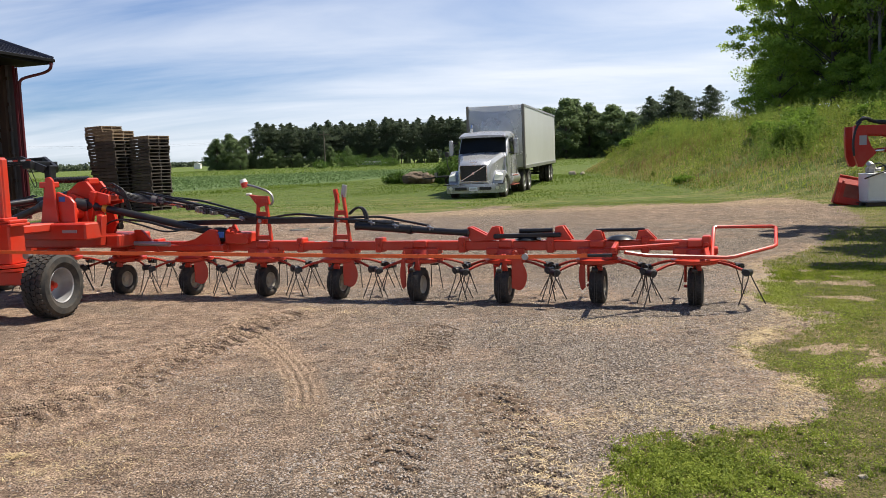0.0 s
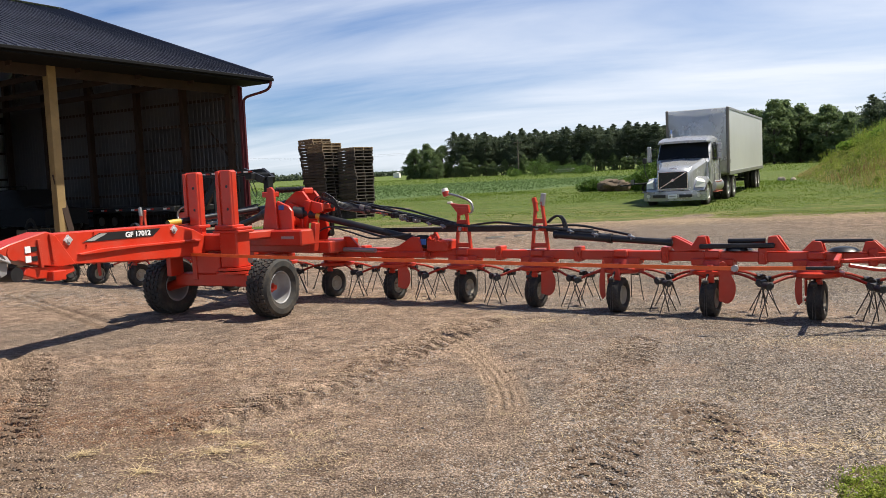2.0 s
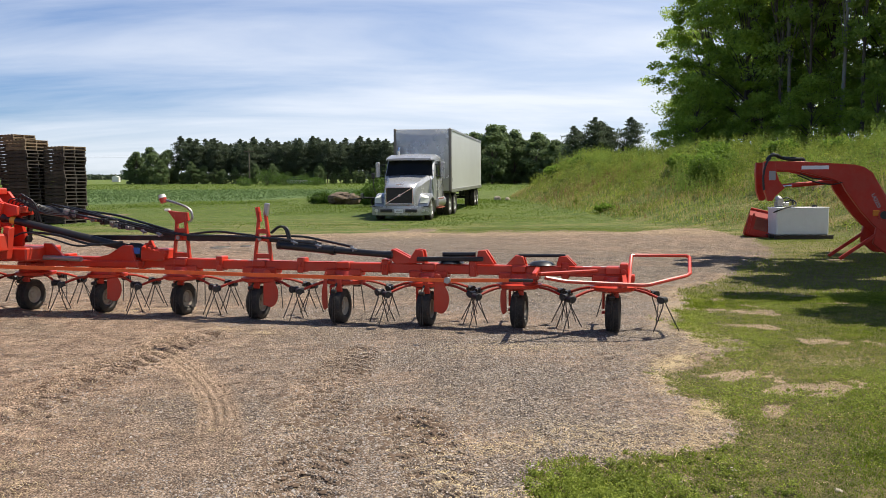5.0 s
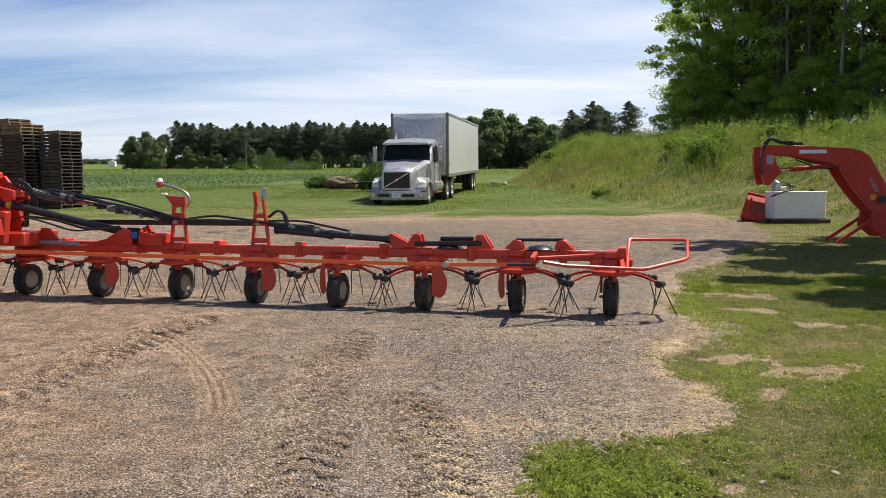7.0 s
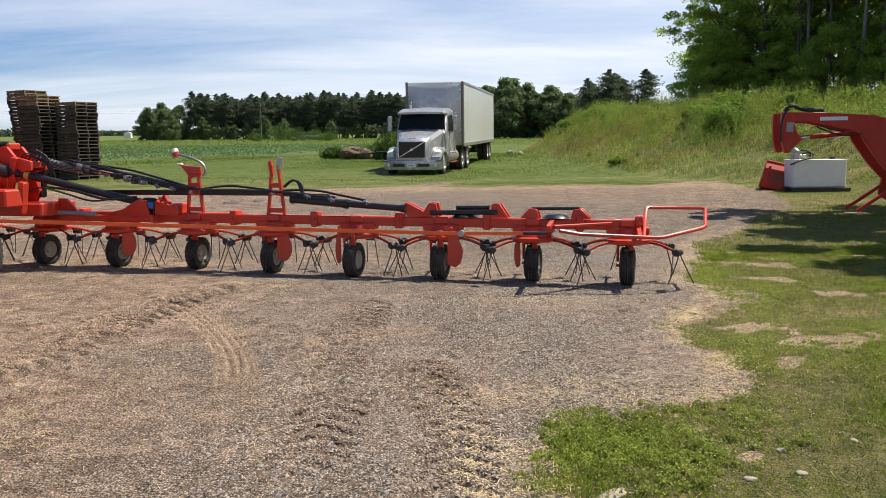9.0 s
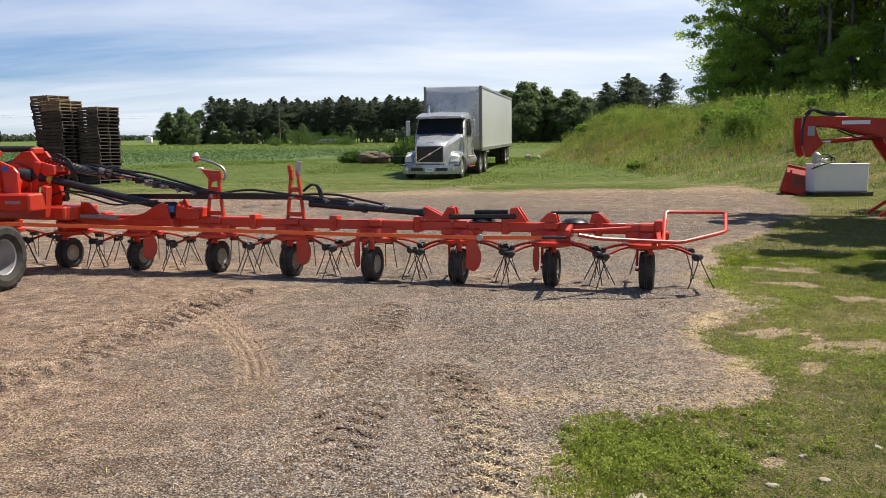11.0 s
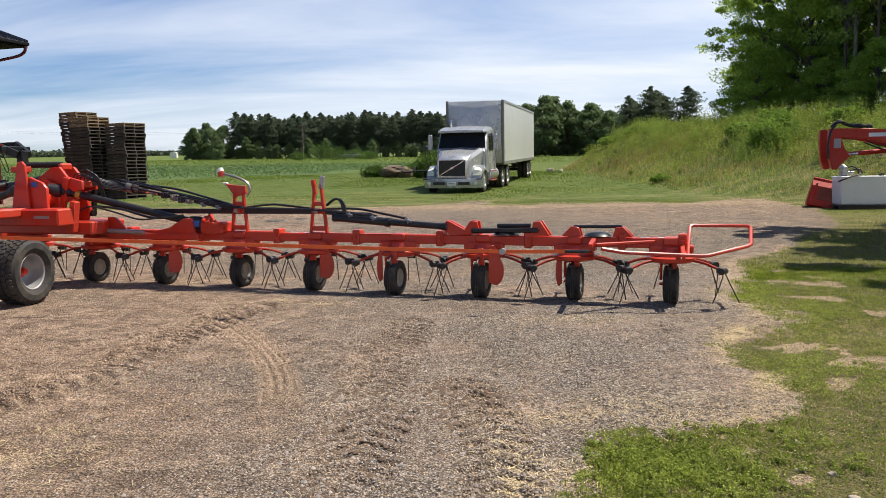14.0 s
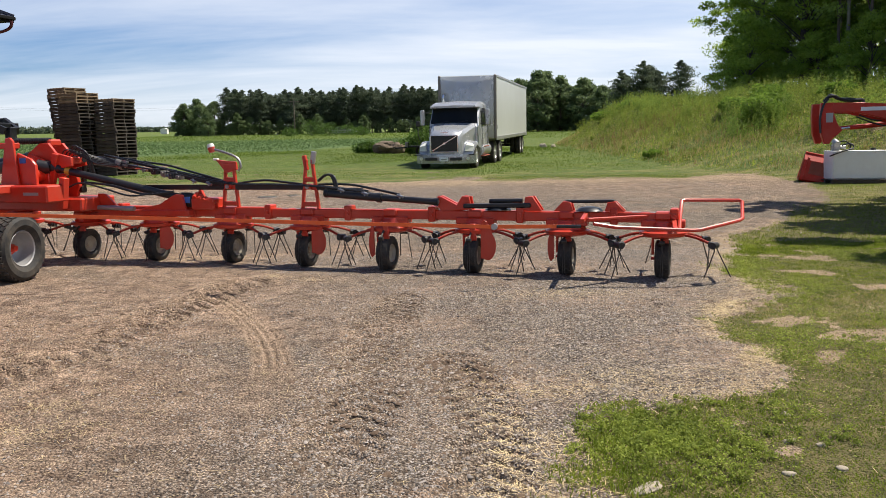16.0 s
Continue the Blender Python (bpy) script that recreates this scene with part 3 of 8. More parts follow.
base = mix(gt, math2(gt, 'SUBTRACT', 1.0, attr(gt, "grass")), base, mix(gt, 1.0, base, ramp2(gt, noise_fac(gt, 105, 3, .7, "World"), .37, .63, (.53, .53, .53), (1.56, 1.53, 1.50)), 'MULTIPLY'))
base = mix(gt, math2(gt, 'SUBTRACT', 1.0, attr(gt, "grass")), base, mix(gt, 1.0, base, ramp2(gt, noise_fac(gt, 13, 6, .78, "World"), .40, .58, (.75, .75, .75), (1.23, 1.23, 1.24)), 'MULTIPLY'))
base = mix(gt, 1.0, base, (.89, .87, .84), 'MULTIPLY')
base = mix(gt, 1.0, base, ramp2(gt, noise_fac(gt, 2.3, 6, .72, "World"), .36, .64, (.80, .79, .78), (1.18, 1.17, 1.15)), 'MULTIPLY')
link(gt, base, gb.inputs["Base Color"])
gb.inputs["Roughness"].default_value = .95
gb.inputs["Specular IOR Level"].default_value = .2
hgt = math2(gt, 'ADD', math2(gt, 'MULTIPLY', vor.outputs["Distance"], -.6), math2(gt, 'ADD', math2(gt, 'MULTIPLY', fine, .55), math2(gt, 'MULTIPLY', mid, 1.6)))
bump(gt, gb, hgt, 1.0, .035)

ground = new("ground", fast_mesh("ground", np.stack([GX, GY, GZ], -1).reshape(-1, 3), quads, gm))
tagged(ground, "gravel farmyard with grass verge, field and weedy bank", "ground", kind="structure")
for p in ground.data.polygons:
    p.use_smooth = True
soil_m = np.clip(.8 * ease(-.4, .5, wave(GX, GY, 1.3, 51)) * ease(.8, -2.2, GX) + .42 * ease(-1.0, -4.0, GX) + ease(17, 23, GY) * .6 * (.25 + .75 * np.maximum(ease(1, 6, GX), ease(-7, -12, GX))), 0, .92)
litter_m = np.clip(.85 * ease(.1, .6, GX - np.interp(GY, EDGE_Y, EDGE_X)) * ease(16, 12, GY) + .42 * np.exp(-(((GX - 3.9) / .9) ** 2 + ((GY - 6.6) / .4) ** 2)) + np.exp(-((GX - np.interp(GY, EDGE_Y, EDGE_X) + .10) / .30) ** 2) * ease(30, 12, GY) * (.3 + .7 * ease(-.4, .6, wave(GX, GY, 2.1, 53) + .5 * wave(GX, GY, 5.5, 55))) + .16 * ease(-.1, .8, wave(GX, GY, .9, 52)) + .5 * np.exp(-(((GX - 3.8) / .9) ** 2 + ((GY - 6.6) / .35) ** 2)) + .7 * np.exp(-((GY - 26 - .8 * wave(GX, GY, .5, 54)) / 2.2) ** 2), 0, 1)
damp_m = np.clip(.95 * np.exp(-(((GX + 5.4) / 1.7) ** 2 + ((GY - 5.2) / .95) ** 2)) * (.75 + .5 * wave(GX, GY, 2.2, 56)) + .8 * np.exp(-(((GX + 3.3) / .8) ** 2 + ((GY - 5.3) / .7) ** 2)) * ease(-.3, .5, wave(GX, GY, 3.1, 57)) + .5 * ease(.25, .7, wave(GX, GY, 1.5, 58)) * ease(-1, -3, GX) * ease(9, 6, GY), 0, 1)
for nm, arr in (("grass", grass_mask(GX, GY)), ("crop", crop_mask(GX, GY)), ("soil", soil_m), ("track", mark), ("lug", lug_shade), ("litter", litter_m), ("damp", damp_m), ("pale", ease(12, 15, GY) * ease(6.5, 2.5, GX) * ease(-13, -7, GX))):
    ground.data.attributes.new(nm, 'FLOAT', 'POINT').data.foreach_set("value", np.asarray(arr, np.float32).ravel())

# ---- truck and trailer ----
def road_wheel(parent, x, y, R=.51, w=.28, rim_out=1, steer=False):
    """A lorry wheel; local X is its axle."""
    m = Matrix.Translation((x, y, R))
    t = part("wheel", tyre(bmesh.new(), m, R, R * .56, w, 32, 24, .010), M["rubber"], parent, "black ribbed tyre")
    s = rim_out
    b = bmesh.new()
    lathe(b, [(s * w * .36, R * .58), (s * w * .42, R * .55), (s * w * .20, R * .50), (s * w * (.10 if not steer else .30), R * .30), (s * w * (.12 if not steer else .46), R * .22), (s * w * .48, R * .12), (s * w * .50, .01)], m, 24)
    part("rim", b, M["alu"], t, "grey steel rim")
    return t


TU = Vector((.232, .973, 0)).normalized()
TRUCK = Matrix(((TU.y, TU.x, 0, 2.62), (-TU.x, TU.y, 0, 37.35), (0, 0, 1, float(plain(np.array(37.35)))), (0, 0, 0, 1))) @ Matrix.Rotation(math.atan(.0215), 4, 'X')
# local: origin under the middle of the trailer nose, X to the truck's left-hand picture right, Y rearwards
trailer = thing("box_trailer", "white box trailer with a grey front wall, coupled to a tractor", "trailer", TRUCK)
W = 1.30
b = bmesh.new()
bx(b, (-W, .02, 1.12), (W, 14.6, 3.95), .03)
part("box_body", b, M["trailer"], trailer)
b = bmesh.new()
rows_ = []
for j in range(9):
    z = 1.18 + 2.74 * j / 8
    rows_.append([b.verts.new((x, -.03 - .17 * (1 - abs(x / (W - .09)) ** 3) * math.sin(math.pi * (j / 8) ** .75) ** .8, z)) for x in np.linspace(-W + .09, W - .09, 9)])
for r0, r1 in zip(rows_, rows_[1:]):
    for i in range(8):
        b.faces.new((r0[i], r0[i + 1], r1[i + 1], r1[i]))
bmesh.ops.solidify(b, geom=b.faces[:], thickness=.03)
part("front_wall", b, M["trailer_front"], trailer, "plain grey front wall")
for x in (-W, W):
    b = bmesh.new()
    bx(b, (x - .09 if x > 0 else x - .03, -.05, 1.10), (x + .03 if x > 0 else x + .09, .14, 3.97), .03)
    part("corner_post", b, M["shaft_grey"], trailer, "dull grey corner post")
    b = bmesh.new()
    bx(b, (x - .015, 0.12, 3.86), (x + .025 if x > 0 else x + .015, 14.62, 3.97), .01)
    part("top_rail", b, M["alu"], trailer)
    b = bmesh.new()
    bx(b, (x - .02, .12, 1.05), (x + .03 if x > 0 else x + .02, 14.62, 1.22), .01)
    part("side_rail", b, M["alu"], trailer)
b = bmesh.new()
bx(b, (W, .45, 1.55), (W + .01, .58, 1.72), 0)
part("decal", b, M["label_grey"], trailer)
b = bmesh.new()
bx(b, (-.9, .5, .95), (.9, 3.0, 1.10), .02)
bx(b, (-.55, 10.3, .62), (-.40, 14.2, 1.08), .01)
bx(b, (.40, 10.3, .62), (.55, 14.2, 1.08), .01)
for y in np.arange(3.2, 14.4, .6):
    bx(b, (-1.25, y, 1.0), (1.25, y + .08, 1.10), 0)
part("underframe", b, M["blacksteel"], trailer)
for x in (-.7, .7):
    b = bmesh.new()
    rod(b, (x, 3.6, .38), (x, 3.6, 1.05), .06)
    bx(b, (x - .15, 3.45, .33), (x + .15, 3.75, .38), .01)
    part("landing_leg", b, M["blacksteel"], trailer)
for y in (11.4, 12.7):
    b = bmesh.new()
    rod(b, (-1.1, y, .51), (1.1, y, .51), .06)
    part("axle", b, M["blacksteel"], trailer)
    for x in (-1.12, -.80, .80, 1.12):
        road_wheel(trailer, x, y, rim_out=1 if x > 0 else -1)
b = bmesh.new()
bx(b, (-1.15, 14.35, .55), (1.15, 14.45, .66), .01)
for x in (-.6, .6):
    bx(b, (x - .04, 14.37, .6), (x + .04, 14.43, 1.1), 0)
part("rear_bumper", b, M["blacksteel"], trailer)

tractor = thing("tractor_unit", "silver conventional day-cab lorry tractor, parked on grass", "truck", TRUCK @ Matrix.Translation((0, 1.2, 0)) @ Matrix.Rotation(radians(-2.8), 4, 'Z') @ Matrix.Translation((0, -1.2, 0)))
# frame and rear
b = bmesh.new()
for x in (-.42, .42):
    bx(b, (x - .04, -3.9, .72), (x + .04, 2.6, .98), .01)
bx(b, (-.55, .6, .98), (.55, 1.9, 1.08), .02)
part("chassis", b, M["blacksteel"], tractor)
for y in (.55, 1.85):
    b = bmesh.new()
    rod(b, (-1.1, y, .51), (1.1, y, .51), .08)
    part("axle", b, M["rust"], tractor)
    for x in (-1.1, -.78, .78, 1.1):
        road_wheel(tractor, x, y, rim_out=1 if x > 0 else -1)
FY = -3.35
for x in (-1.04, 1.04):
    road_wheel(tractor, x, FY, rim_out=1 if x > 0 else -1, steer=True)
b = bmesh.new()
rod(b, (-1, FY, .5), (1, FY, .5), .07)
part("axle", b, M["blacksteel"], tractor)


def hull(bm, secs):
    """Skin through rings of equal length."""
    rings = [[bm.verts.new(p) for p in s] for s in secs]
    n = len(rings[0])
    for a, c in zip(rings, rings[1:]):
        for k in range(n):
            bm.faces.new((a[k], a[(k + 1) % n], c[(k + 1) % n], c[k]))
    bm.faces.new(rings[0])
    bm.faces.new(rings[-1])
    return bm


def ring(y, w0, w1, z0, z1, crown=.05, r=.10):
    """A cab section: half widths at foot and head, heights, rounded shoulders."""
    return [(-w0, y, z0), (w0, y, z0), (w0 * .5 + w1 * .5, y, z0 * .5 + z1 * .5), (w1, y, z1 - r), (w1 - r * .9, y, z1), (0, y, z1 + crown), (-w1 + r * .9, y, z1), (-w1, y, z1 - r), (-w0 * .5 - w1 * .5, y, z0 * .5 + z1 * .5)]


# cab shell
b = bmesh.new()
hull(b, [ring(-2.62, 1.06, 1.02, 1.0, 1.95, .02), ring(-2.45, 1.12, 1.08, 1.0, 2.05, .02), ring(-2.05, 1.16, 1.03, .95, 2.78, .03, .12), ring(-1.75, 1.17, 1.04, .95, 2.90, .05, .14), ring(-.75, 1.17, 1.05, .95, 2.94, .05, .14), ring(-.62, 1.12, 1.0, 1.0, 2.85, .04, .14)])
cab = part("cab", b, M["truck"], tractor)
# visor and windscreen
b = bmesh.new()
hull(b, [ring(-2.56, 1.00, .98, 2.69, 2.76, .03, .04), ring(-2.35, 1.06, 1.03, 2.69, 2.84, .04, .08), ring(-1.9, 1.06, 1.02, 2.72, 2.93, .05, .12), ring(-1.0, 1.04, .98, 2.78, 2.96, .05, .12)])
part("roof_cap", b, M["truck"], tractor, "silver roof with sun visor")
b = bmesh.new()
g0, g1 = [(-1.03, -2.475, 2.02), (-.4, -2.60, 2.00), (.4, -2.60, 2.00), (1.03, -2.475, 2.02)], [(-.96, -2.22, 2.66), (-.4, -2.36, 2.68), (.4, -2.36, 2.68), (.96, -2.22, 2.66)]
lo = [b.verts.new(p) for p in g0]
hi = [b.verts.new(p) for p in g1]
for k in range(3):
    b.faces.new((lo[k], lo[k + 1], hi[k + 1], hi[k]))
bmesh.ops.solidify(b, geom=b.faces[:], thickness=.03)
part("windscreen", b, M["glass"], tractor, "dark tinted windscreen")
b = bmesh.new()
tube(b, [(-.75, -2.54, 2.03), (-.2, -2.57, 2.14)], .012, 6)
tube(b, [(.05, -2.61, 2.03), (.6, -2.53, 2.14)], .012, 6)
part("wiper", b, M["black"], tractor)
for s in (-1, 1):
    b = bmesh.new()
    v = [b.verts.new((s * x, y, z)) for x, y, z in ((1.135, -2.05, 1.95), (1.135, -1.12, 1.95), (1.075, -1.12, 2.66), (1.075, -1.85, 2.66))]
    b.faces.new(v)
    bmesh.ops.solidify(b, geom=b.faces[:], thickness=.03)
    part("side_window", b, M["glass"], tractor, "dark side window")
    b = bmesh.new()
    bx(b, (s * 1.16, -2.18, 1.05), (s * 1.175, -2.16, 2.6), 0)
    part("door_seam", b, M["black"], tractor)
    b = bmesh.new()
    bx(b, (s * 1.16, -1.06, 1.05), (s * 1.175, -1.04, 2.7), 0)
    part("door_seam", b, M["black"], tractor)
    b = bmesh.new()
    bx(b, (s * 1.16, -1.25, 1.62), (s * 1.20, -1.10, 1.66), .005)
    part("door_handle", b, M["black"], tractor)
    # mirrors
    b = bmesh.new()
    bx(b, (s * 1.34, -2.36, 1.95), (s * 1.52, -2.24, 2.62), .04)
    mir = part("mirror", b, M["truck"], tractor, "tall door mirror")
    b = bmesh.new()
    rod(b, (s * 1.1, -2.25, 2.5), (s * 1.4, -2.3, 2.5), .02)
    part("bracket", b, M["black"], mir)
    b = bmesh.new()
    rod(b, (s * 1.1, -2.25, 2.02), (s * 1.4, -2.3, 2.02), .02)
    part("bracket", b, M["black"], mir)
    # wing mounted mirror stalk
    if s < 0:
        b = bmesh.new()
        tube(b, [(-1.1, -3.75, 1.25), (-1.2, -3.85, 1.6), (-1.2, -3.85, 1.95)], .018, 6)
        bx(b, (-1.29, -3.90, 1.92), (-1.12, -3.80, 2.15), .03)
        part("wing_mirror", b, M["black"], tractor)
# bonnet
b = bmesh.new()
hull(b, [ring(-4.22, .60, .56, .82, 1.52, .03, .10), ring(-4.10, .72, .66, .78, 1.62, .04, .12), ring(-3.4, .80, .76, .78, 1.80, .05, .14), ring(-2.55, .98, .98, .9, 2.03, .04, .12)])
part("bonnet", b, M["truck"], tractor)
# front wings
for s in (-1, 1):
    b = bmesh.new()
    secs = []
    for k in range(13):
        a = math.pi * k / 12
        c, z = -math.cos(a), math.sin(a)
        yy, rr = FY + .66 * c, .62
        zz = .62 + .63 * z
        xi, xo = s * .62, s * (1.20 - .10 * max(0, -c) ** 3)
        secs.append([(xi, yy, zz + .10 * z), (xo - s * .06, yy, zz + .05 * z), (xo, yy, zz - .06), (xo, yy + .03 * c, zz - .12), (xi, yy, zz - .08)])
    hull(b, secs)
    part("front_wing", b, M["truck"], tractor)
    b = bmesh.new()
    hull(b, [[(s * .80, -4.10, .92), (s * 1.13, -3.95, .92), (s * 1.15, -3.86, 1.10), (s * .86, -4.02, 1.16)], [(s * .80, -4.00, .92), (s * 1.10, -3.82, .92), (s * 1.10, -3.62, 1.22), (s * .86, -3.72, 1.26)]])
    part("headlamp", b, M["lamp_clear"], tractor, "clouded headlamp")
    b = bmesh.new()
    v = [b.verts.new((s * x, y, z)) for x, y, z in ((.815, -3.30, 1.22), (.835, -3.1, 1.22), (.865, -2.95, 1.62), (.92, -2.72, 1.76), (.90, -2.8, 1.80), (.85, -3.05, 1.66))]
    b.faces.new(v)
    bmesh.ops.solidify(b, geom=b.faces[:], thickness=.03)
    part("side_vent", b, M["black"], tractor)
# grille with diagonal bar
b = bmesh.new()
bx(b, (-.55, -4.265, .90), (.55, -4.20, 1.55), .03)
gr = part("grille", b, M["black"], tractor, "black mesh grille with a diagonal bar")
b = bmesh.new()
for a, c in (((-.57, .885), (.57, .91)), ((-.57, 1.54), (.57, 1.565)), ((-.575, .885), (-.545, 1.565)), ((.545, .885), (.575, 1.565))):
    bx(b, (a[0], -4.285, a[1]), (c[0], -4.23, c[1]), .006)
part("grille_surround", b, M["chrome"], gr)
b = bmesh.new()
beam(b, (-.52, -4.28, .93), (.52, -4.28, 1.53), .02, .035, .004)
rod(b, (0, -4.305, 1.23), (0, -4.265, 1.23), .055, n=16)
part("diagonal_bar", b, M["chrome"], gr)
for k in range(9):
    b = bmesh.new()
    bx(b, (-.53, -4.275, .96 + k * .065), (.53, -4.26, .972 + k * .065), 0)
    part("slat", b, M["blacksteel"], gr)
b = bmesh.new()
bx(b, (-.16, -4.20, 1.66), (.16, -4.17, 1.70), .01)
part("badge", b, M["chrome"], tractor)
# bumper
b = bmesh.new()
secs = []
for x in (-1.24, -1.12, -.8, 0, .8, 1.12, 1.24):
    y = -4.36 + .42 * (abs(x) / 1.24) ** 4
    secs.append([(x, y, .42), (x, y - .02, .60), (x, y, .80), (x, y + .22, .80), (x, y + .22, .42)])
hull(b, secs)
bp = part("bumper", b, M["truck"], tractor)
for x0, x1 in ((-.78, -.28), (.26, .76)):
    b = bmesh.new()
    bx(b, (x0, -4.40, .55), (x1, -4.35, .67), .01)
    part("bumper_grille", b, M["black"], bp)
b = bmesh.new()
bx(b, (-.18, -4.40, .52), (.18, -4.375, .68), .005)
part("number_plate", b, M["label_white"], bp)
b = bmesh.new()
bx(b, (-.12, -4.405, .58), (.12, -4.40, .62), 0)
part("plate_bar", b, M["label_grey"], bp)
for s in (-1, 1):
    b = bmesh.new()
    rod(b, (s * .98, -4.22, .62), (s * .98, -4.28, .62), .07, n=14)
    part("fog_lamp", b, M["lamp_clear"], bp)
    b = bmesh.new()
    bx(b, (s * 1.02, -4.30, .76), (s * 1.24, -3.95, .80), .01)
    part("bumper_strip", b, M["black"], bp)
# tank, steps, exhaust, deflector gap
for s in (-1, 1):
    b = bmesh.new()
    rod(b, (s * .98, -2.15, .70), (s * .98, -.55, .70), .27, n=20)
    ft = part("fuel_tank", b, M["alu"], tractor)
    b = bmesh.new()
    bx(b, (s * 1.0, -2.2, .42), (s * 1.26, -.9, .46), .01)
    bx(b, (s * 1.0, -2.1, .82), (s * 1.24, -1.0, .86), .01)
    part("step", b, M["rust"], tractor)
b = bmesh.new()
rod(b, (-.95, -.42, 1.0), (-.95, -.42, 3.15), .065, n=14)
rod(b, (-.95, -.42, 3.15), (-.95, -.36, 3.30), .05, n=14)
part("exhaust_stack", b, M["chrome"], tractor)
b = bmesh.new()
for dx in (-.1, 0, .1):
    tube(b, [(dx, -.55, 1.7), (dx * 1.5, -.25, 1.35), (dx, .0, 1.6)], .018, 6)
part("air_hose", b, M["black"], tractor)
# the body rides low over its axles
for c in tractor.children:
    if c.name.split(".")[0] not in ("wheel", "axle", "chassis", "fuel_tank", "step"):
        c.location.z -= .20

# ---- hay tedder ----
TW = Vector((.936, -.353, 0)).normalized()
TED = Matrix(((TW.x, -TW.y, 0, -5.22), (TW.y, TW.x, 0, 12.06), (0, 0, 1, 0), (0, 0, 0, 1)))
# local: X along the wings, Y rearwards, Z up; the drawbar runs towards -Y
tedder = thing("hay_tedder", "orange-red sixteen-rotor trailed hay tedder unfolded on gravel", "hay tedder", TED)
ROT = [.62, 1.80, 2.99, 4.145, 5.30, 6.41, 7.52, 8.61]
WHEEL_Y = [-.05, -.02, .04, -.05, -.12, -.09, .03, .06]


def small_wheel(parent, x, y, s, guard, seed):
    R, w = .212, .165
    m = Matrix.Translation((x, y, R))
    wh = part("wheel", tyre(bmesh.new(), m, R, .115, w, 28, 22, .003), M["rubber"], parent, "small black support tyre")
    b = bmesh.new()
    for q in (-1, 1):
        lathe(b, [(q * w * .30, .118), (q * w * .40, .112), (q * w * .16, .095), (q * w * .12, .05), (q * w * .26, .035), (q * w * .27, .002)], m, 20, mouth=True)
    part("rim", b, M["rim_tan"], wh, "dusty tan wheel disc")
    b = bmesh.new()
    bx(b, (x - .035, y - .05, .44), (x + .035, y + .03, .60), .008)
    plate(b, [(-.05, .0), (.05, .0), (.03, .20), (-.03, .20)], .03, Matrix.Translation((x + .02, y - .09, .40)), .005)
    rod(b, (x - .11, y - .02, .26), (x - .11, y - .03, .46), .016, n=8)
    rod(b, (x - .12, y - .03, .45), (x + .03, y - .03, .47), .018, n=8)
    rod(b, (x - .13, y, R), (x + .02, y, R), .018, n=8)
    part("wheel_fork", b, M["red"], parent)
    b = bmesh.new()
    rod(b, (x - .03, y - .20, .415), (x + .03, y - .20, .415), .024, n=12)
    rod(b, (x - .014, y - .235, .03), (x - .006, y - .20, .41), .005, n=6)
    rod(b, (x + .014, y - .225, .03), (x + .006, y - .20, .41), .005, n=6)
    rod(b, (x, y - .06, .53), (x, y - .20, .42), .014, n=8)
    part("tine", b, M["tine"], parent)
    if guard:
        b = bmesh.new()
        pts = [(-.05, .30), (-.01, .325), (.03, .30)] + [(.03 + .10 * math.cos(a), .01 + .17 * math.sin(a)) for a in [radians(52 - 19 * k) for k in range(10)]] + [(-.06, -.13)]
        plate(b, [(px * (1 if guard * s > 0 else -.4), pz) for px, pz in pts], .012, Matrix.Translation((x + .165 * guard, y - .06, .32)) @ Matrix.Rotation(radians(16 + 10 * guard), 4, 'Z'), .003)
        part("wheel_guard", b, M["red"], parent, "teardrop red guard plate")


def tine_pair(bm, p, out, lean):
    """Two spring tines hanging from a head at p; out: the arm's way."""
    o = Vector((out.x, out.y, 0)).normalized()
    side = Vector((-o.y, o.x, 0))
    for k in (-1, 1):
        a = p + side * .055 * k
        tube(bm, [a + Vector((0, 0, .01)), a + o * .02 + Vector((0, 0, -.06)), a + o * (.04 + .11 * k) + side * (.05 * k + lean) + Vector((0, 0, -.35))], .0065, 5, 3)


def rotor(i, x, s, a0, guard):
    """One spinner: gear case, five arms with tine heads, its wheel."""
    y = .06
    b = bmesh.new()
    lathe(b, [(.465, .02), (.465, .21), (.485, .262), (.525, .268), (.54, .22), (.575, .20), (.585, .15), (.64, .13), (.64, .01)], Matrix.Translation((x, y, 0)) @ Matrix.Rotation(radians(-90), 4, 'Y'), 26)
    bx(b, (x - .09, y - .10, .66), (x + .09, y + .10, .75), .015)
    rt = part("rotor", b, M["red"], tedder, "orange-red rotor hub over five tine arms")
    for k in range(1, 6):
        a = a0 + k * math.tau / 6
        o = Vector((math.cos(a), math.sin(a), 0))
        c = Vector((x, y, 0))
        b = bmesh.new()
        tube(b, [c + o * .20 + Vector((0, 0, .50)), c + o * .38 + Vector((0, 0, .475)), c + o * .58 + Vector((0, 0, .405))], .016, 7, 3)
        part("tine_arm", b, M["red_dull"], rt)
        b = bmesh.new()
        p = c + o * .59 + Vector((0, 0, .40))
        sd = Vector((-o.y, o.x, 0))
        rod(b, p - sd * .055, p + sd * .055, .038, n=12)
        rod(b, p - o * .06 + Vector((0, 0, .01)), p + o * .01, .035, n=10)
        part("tine_head", b, M["black"], rt, "black rubber tine mount")
        b = bmesh.new()
        tine_pair(b, p, o, .02 * math.sin(k * 2.1 + i))
        part("tine", b, M["tine"], rt, "pair of thin dark spring tines")
    small_wheel(tedder, x, WHEEL_Y[i] if s > 0 else -.02, s, guard, i)


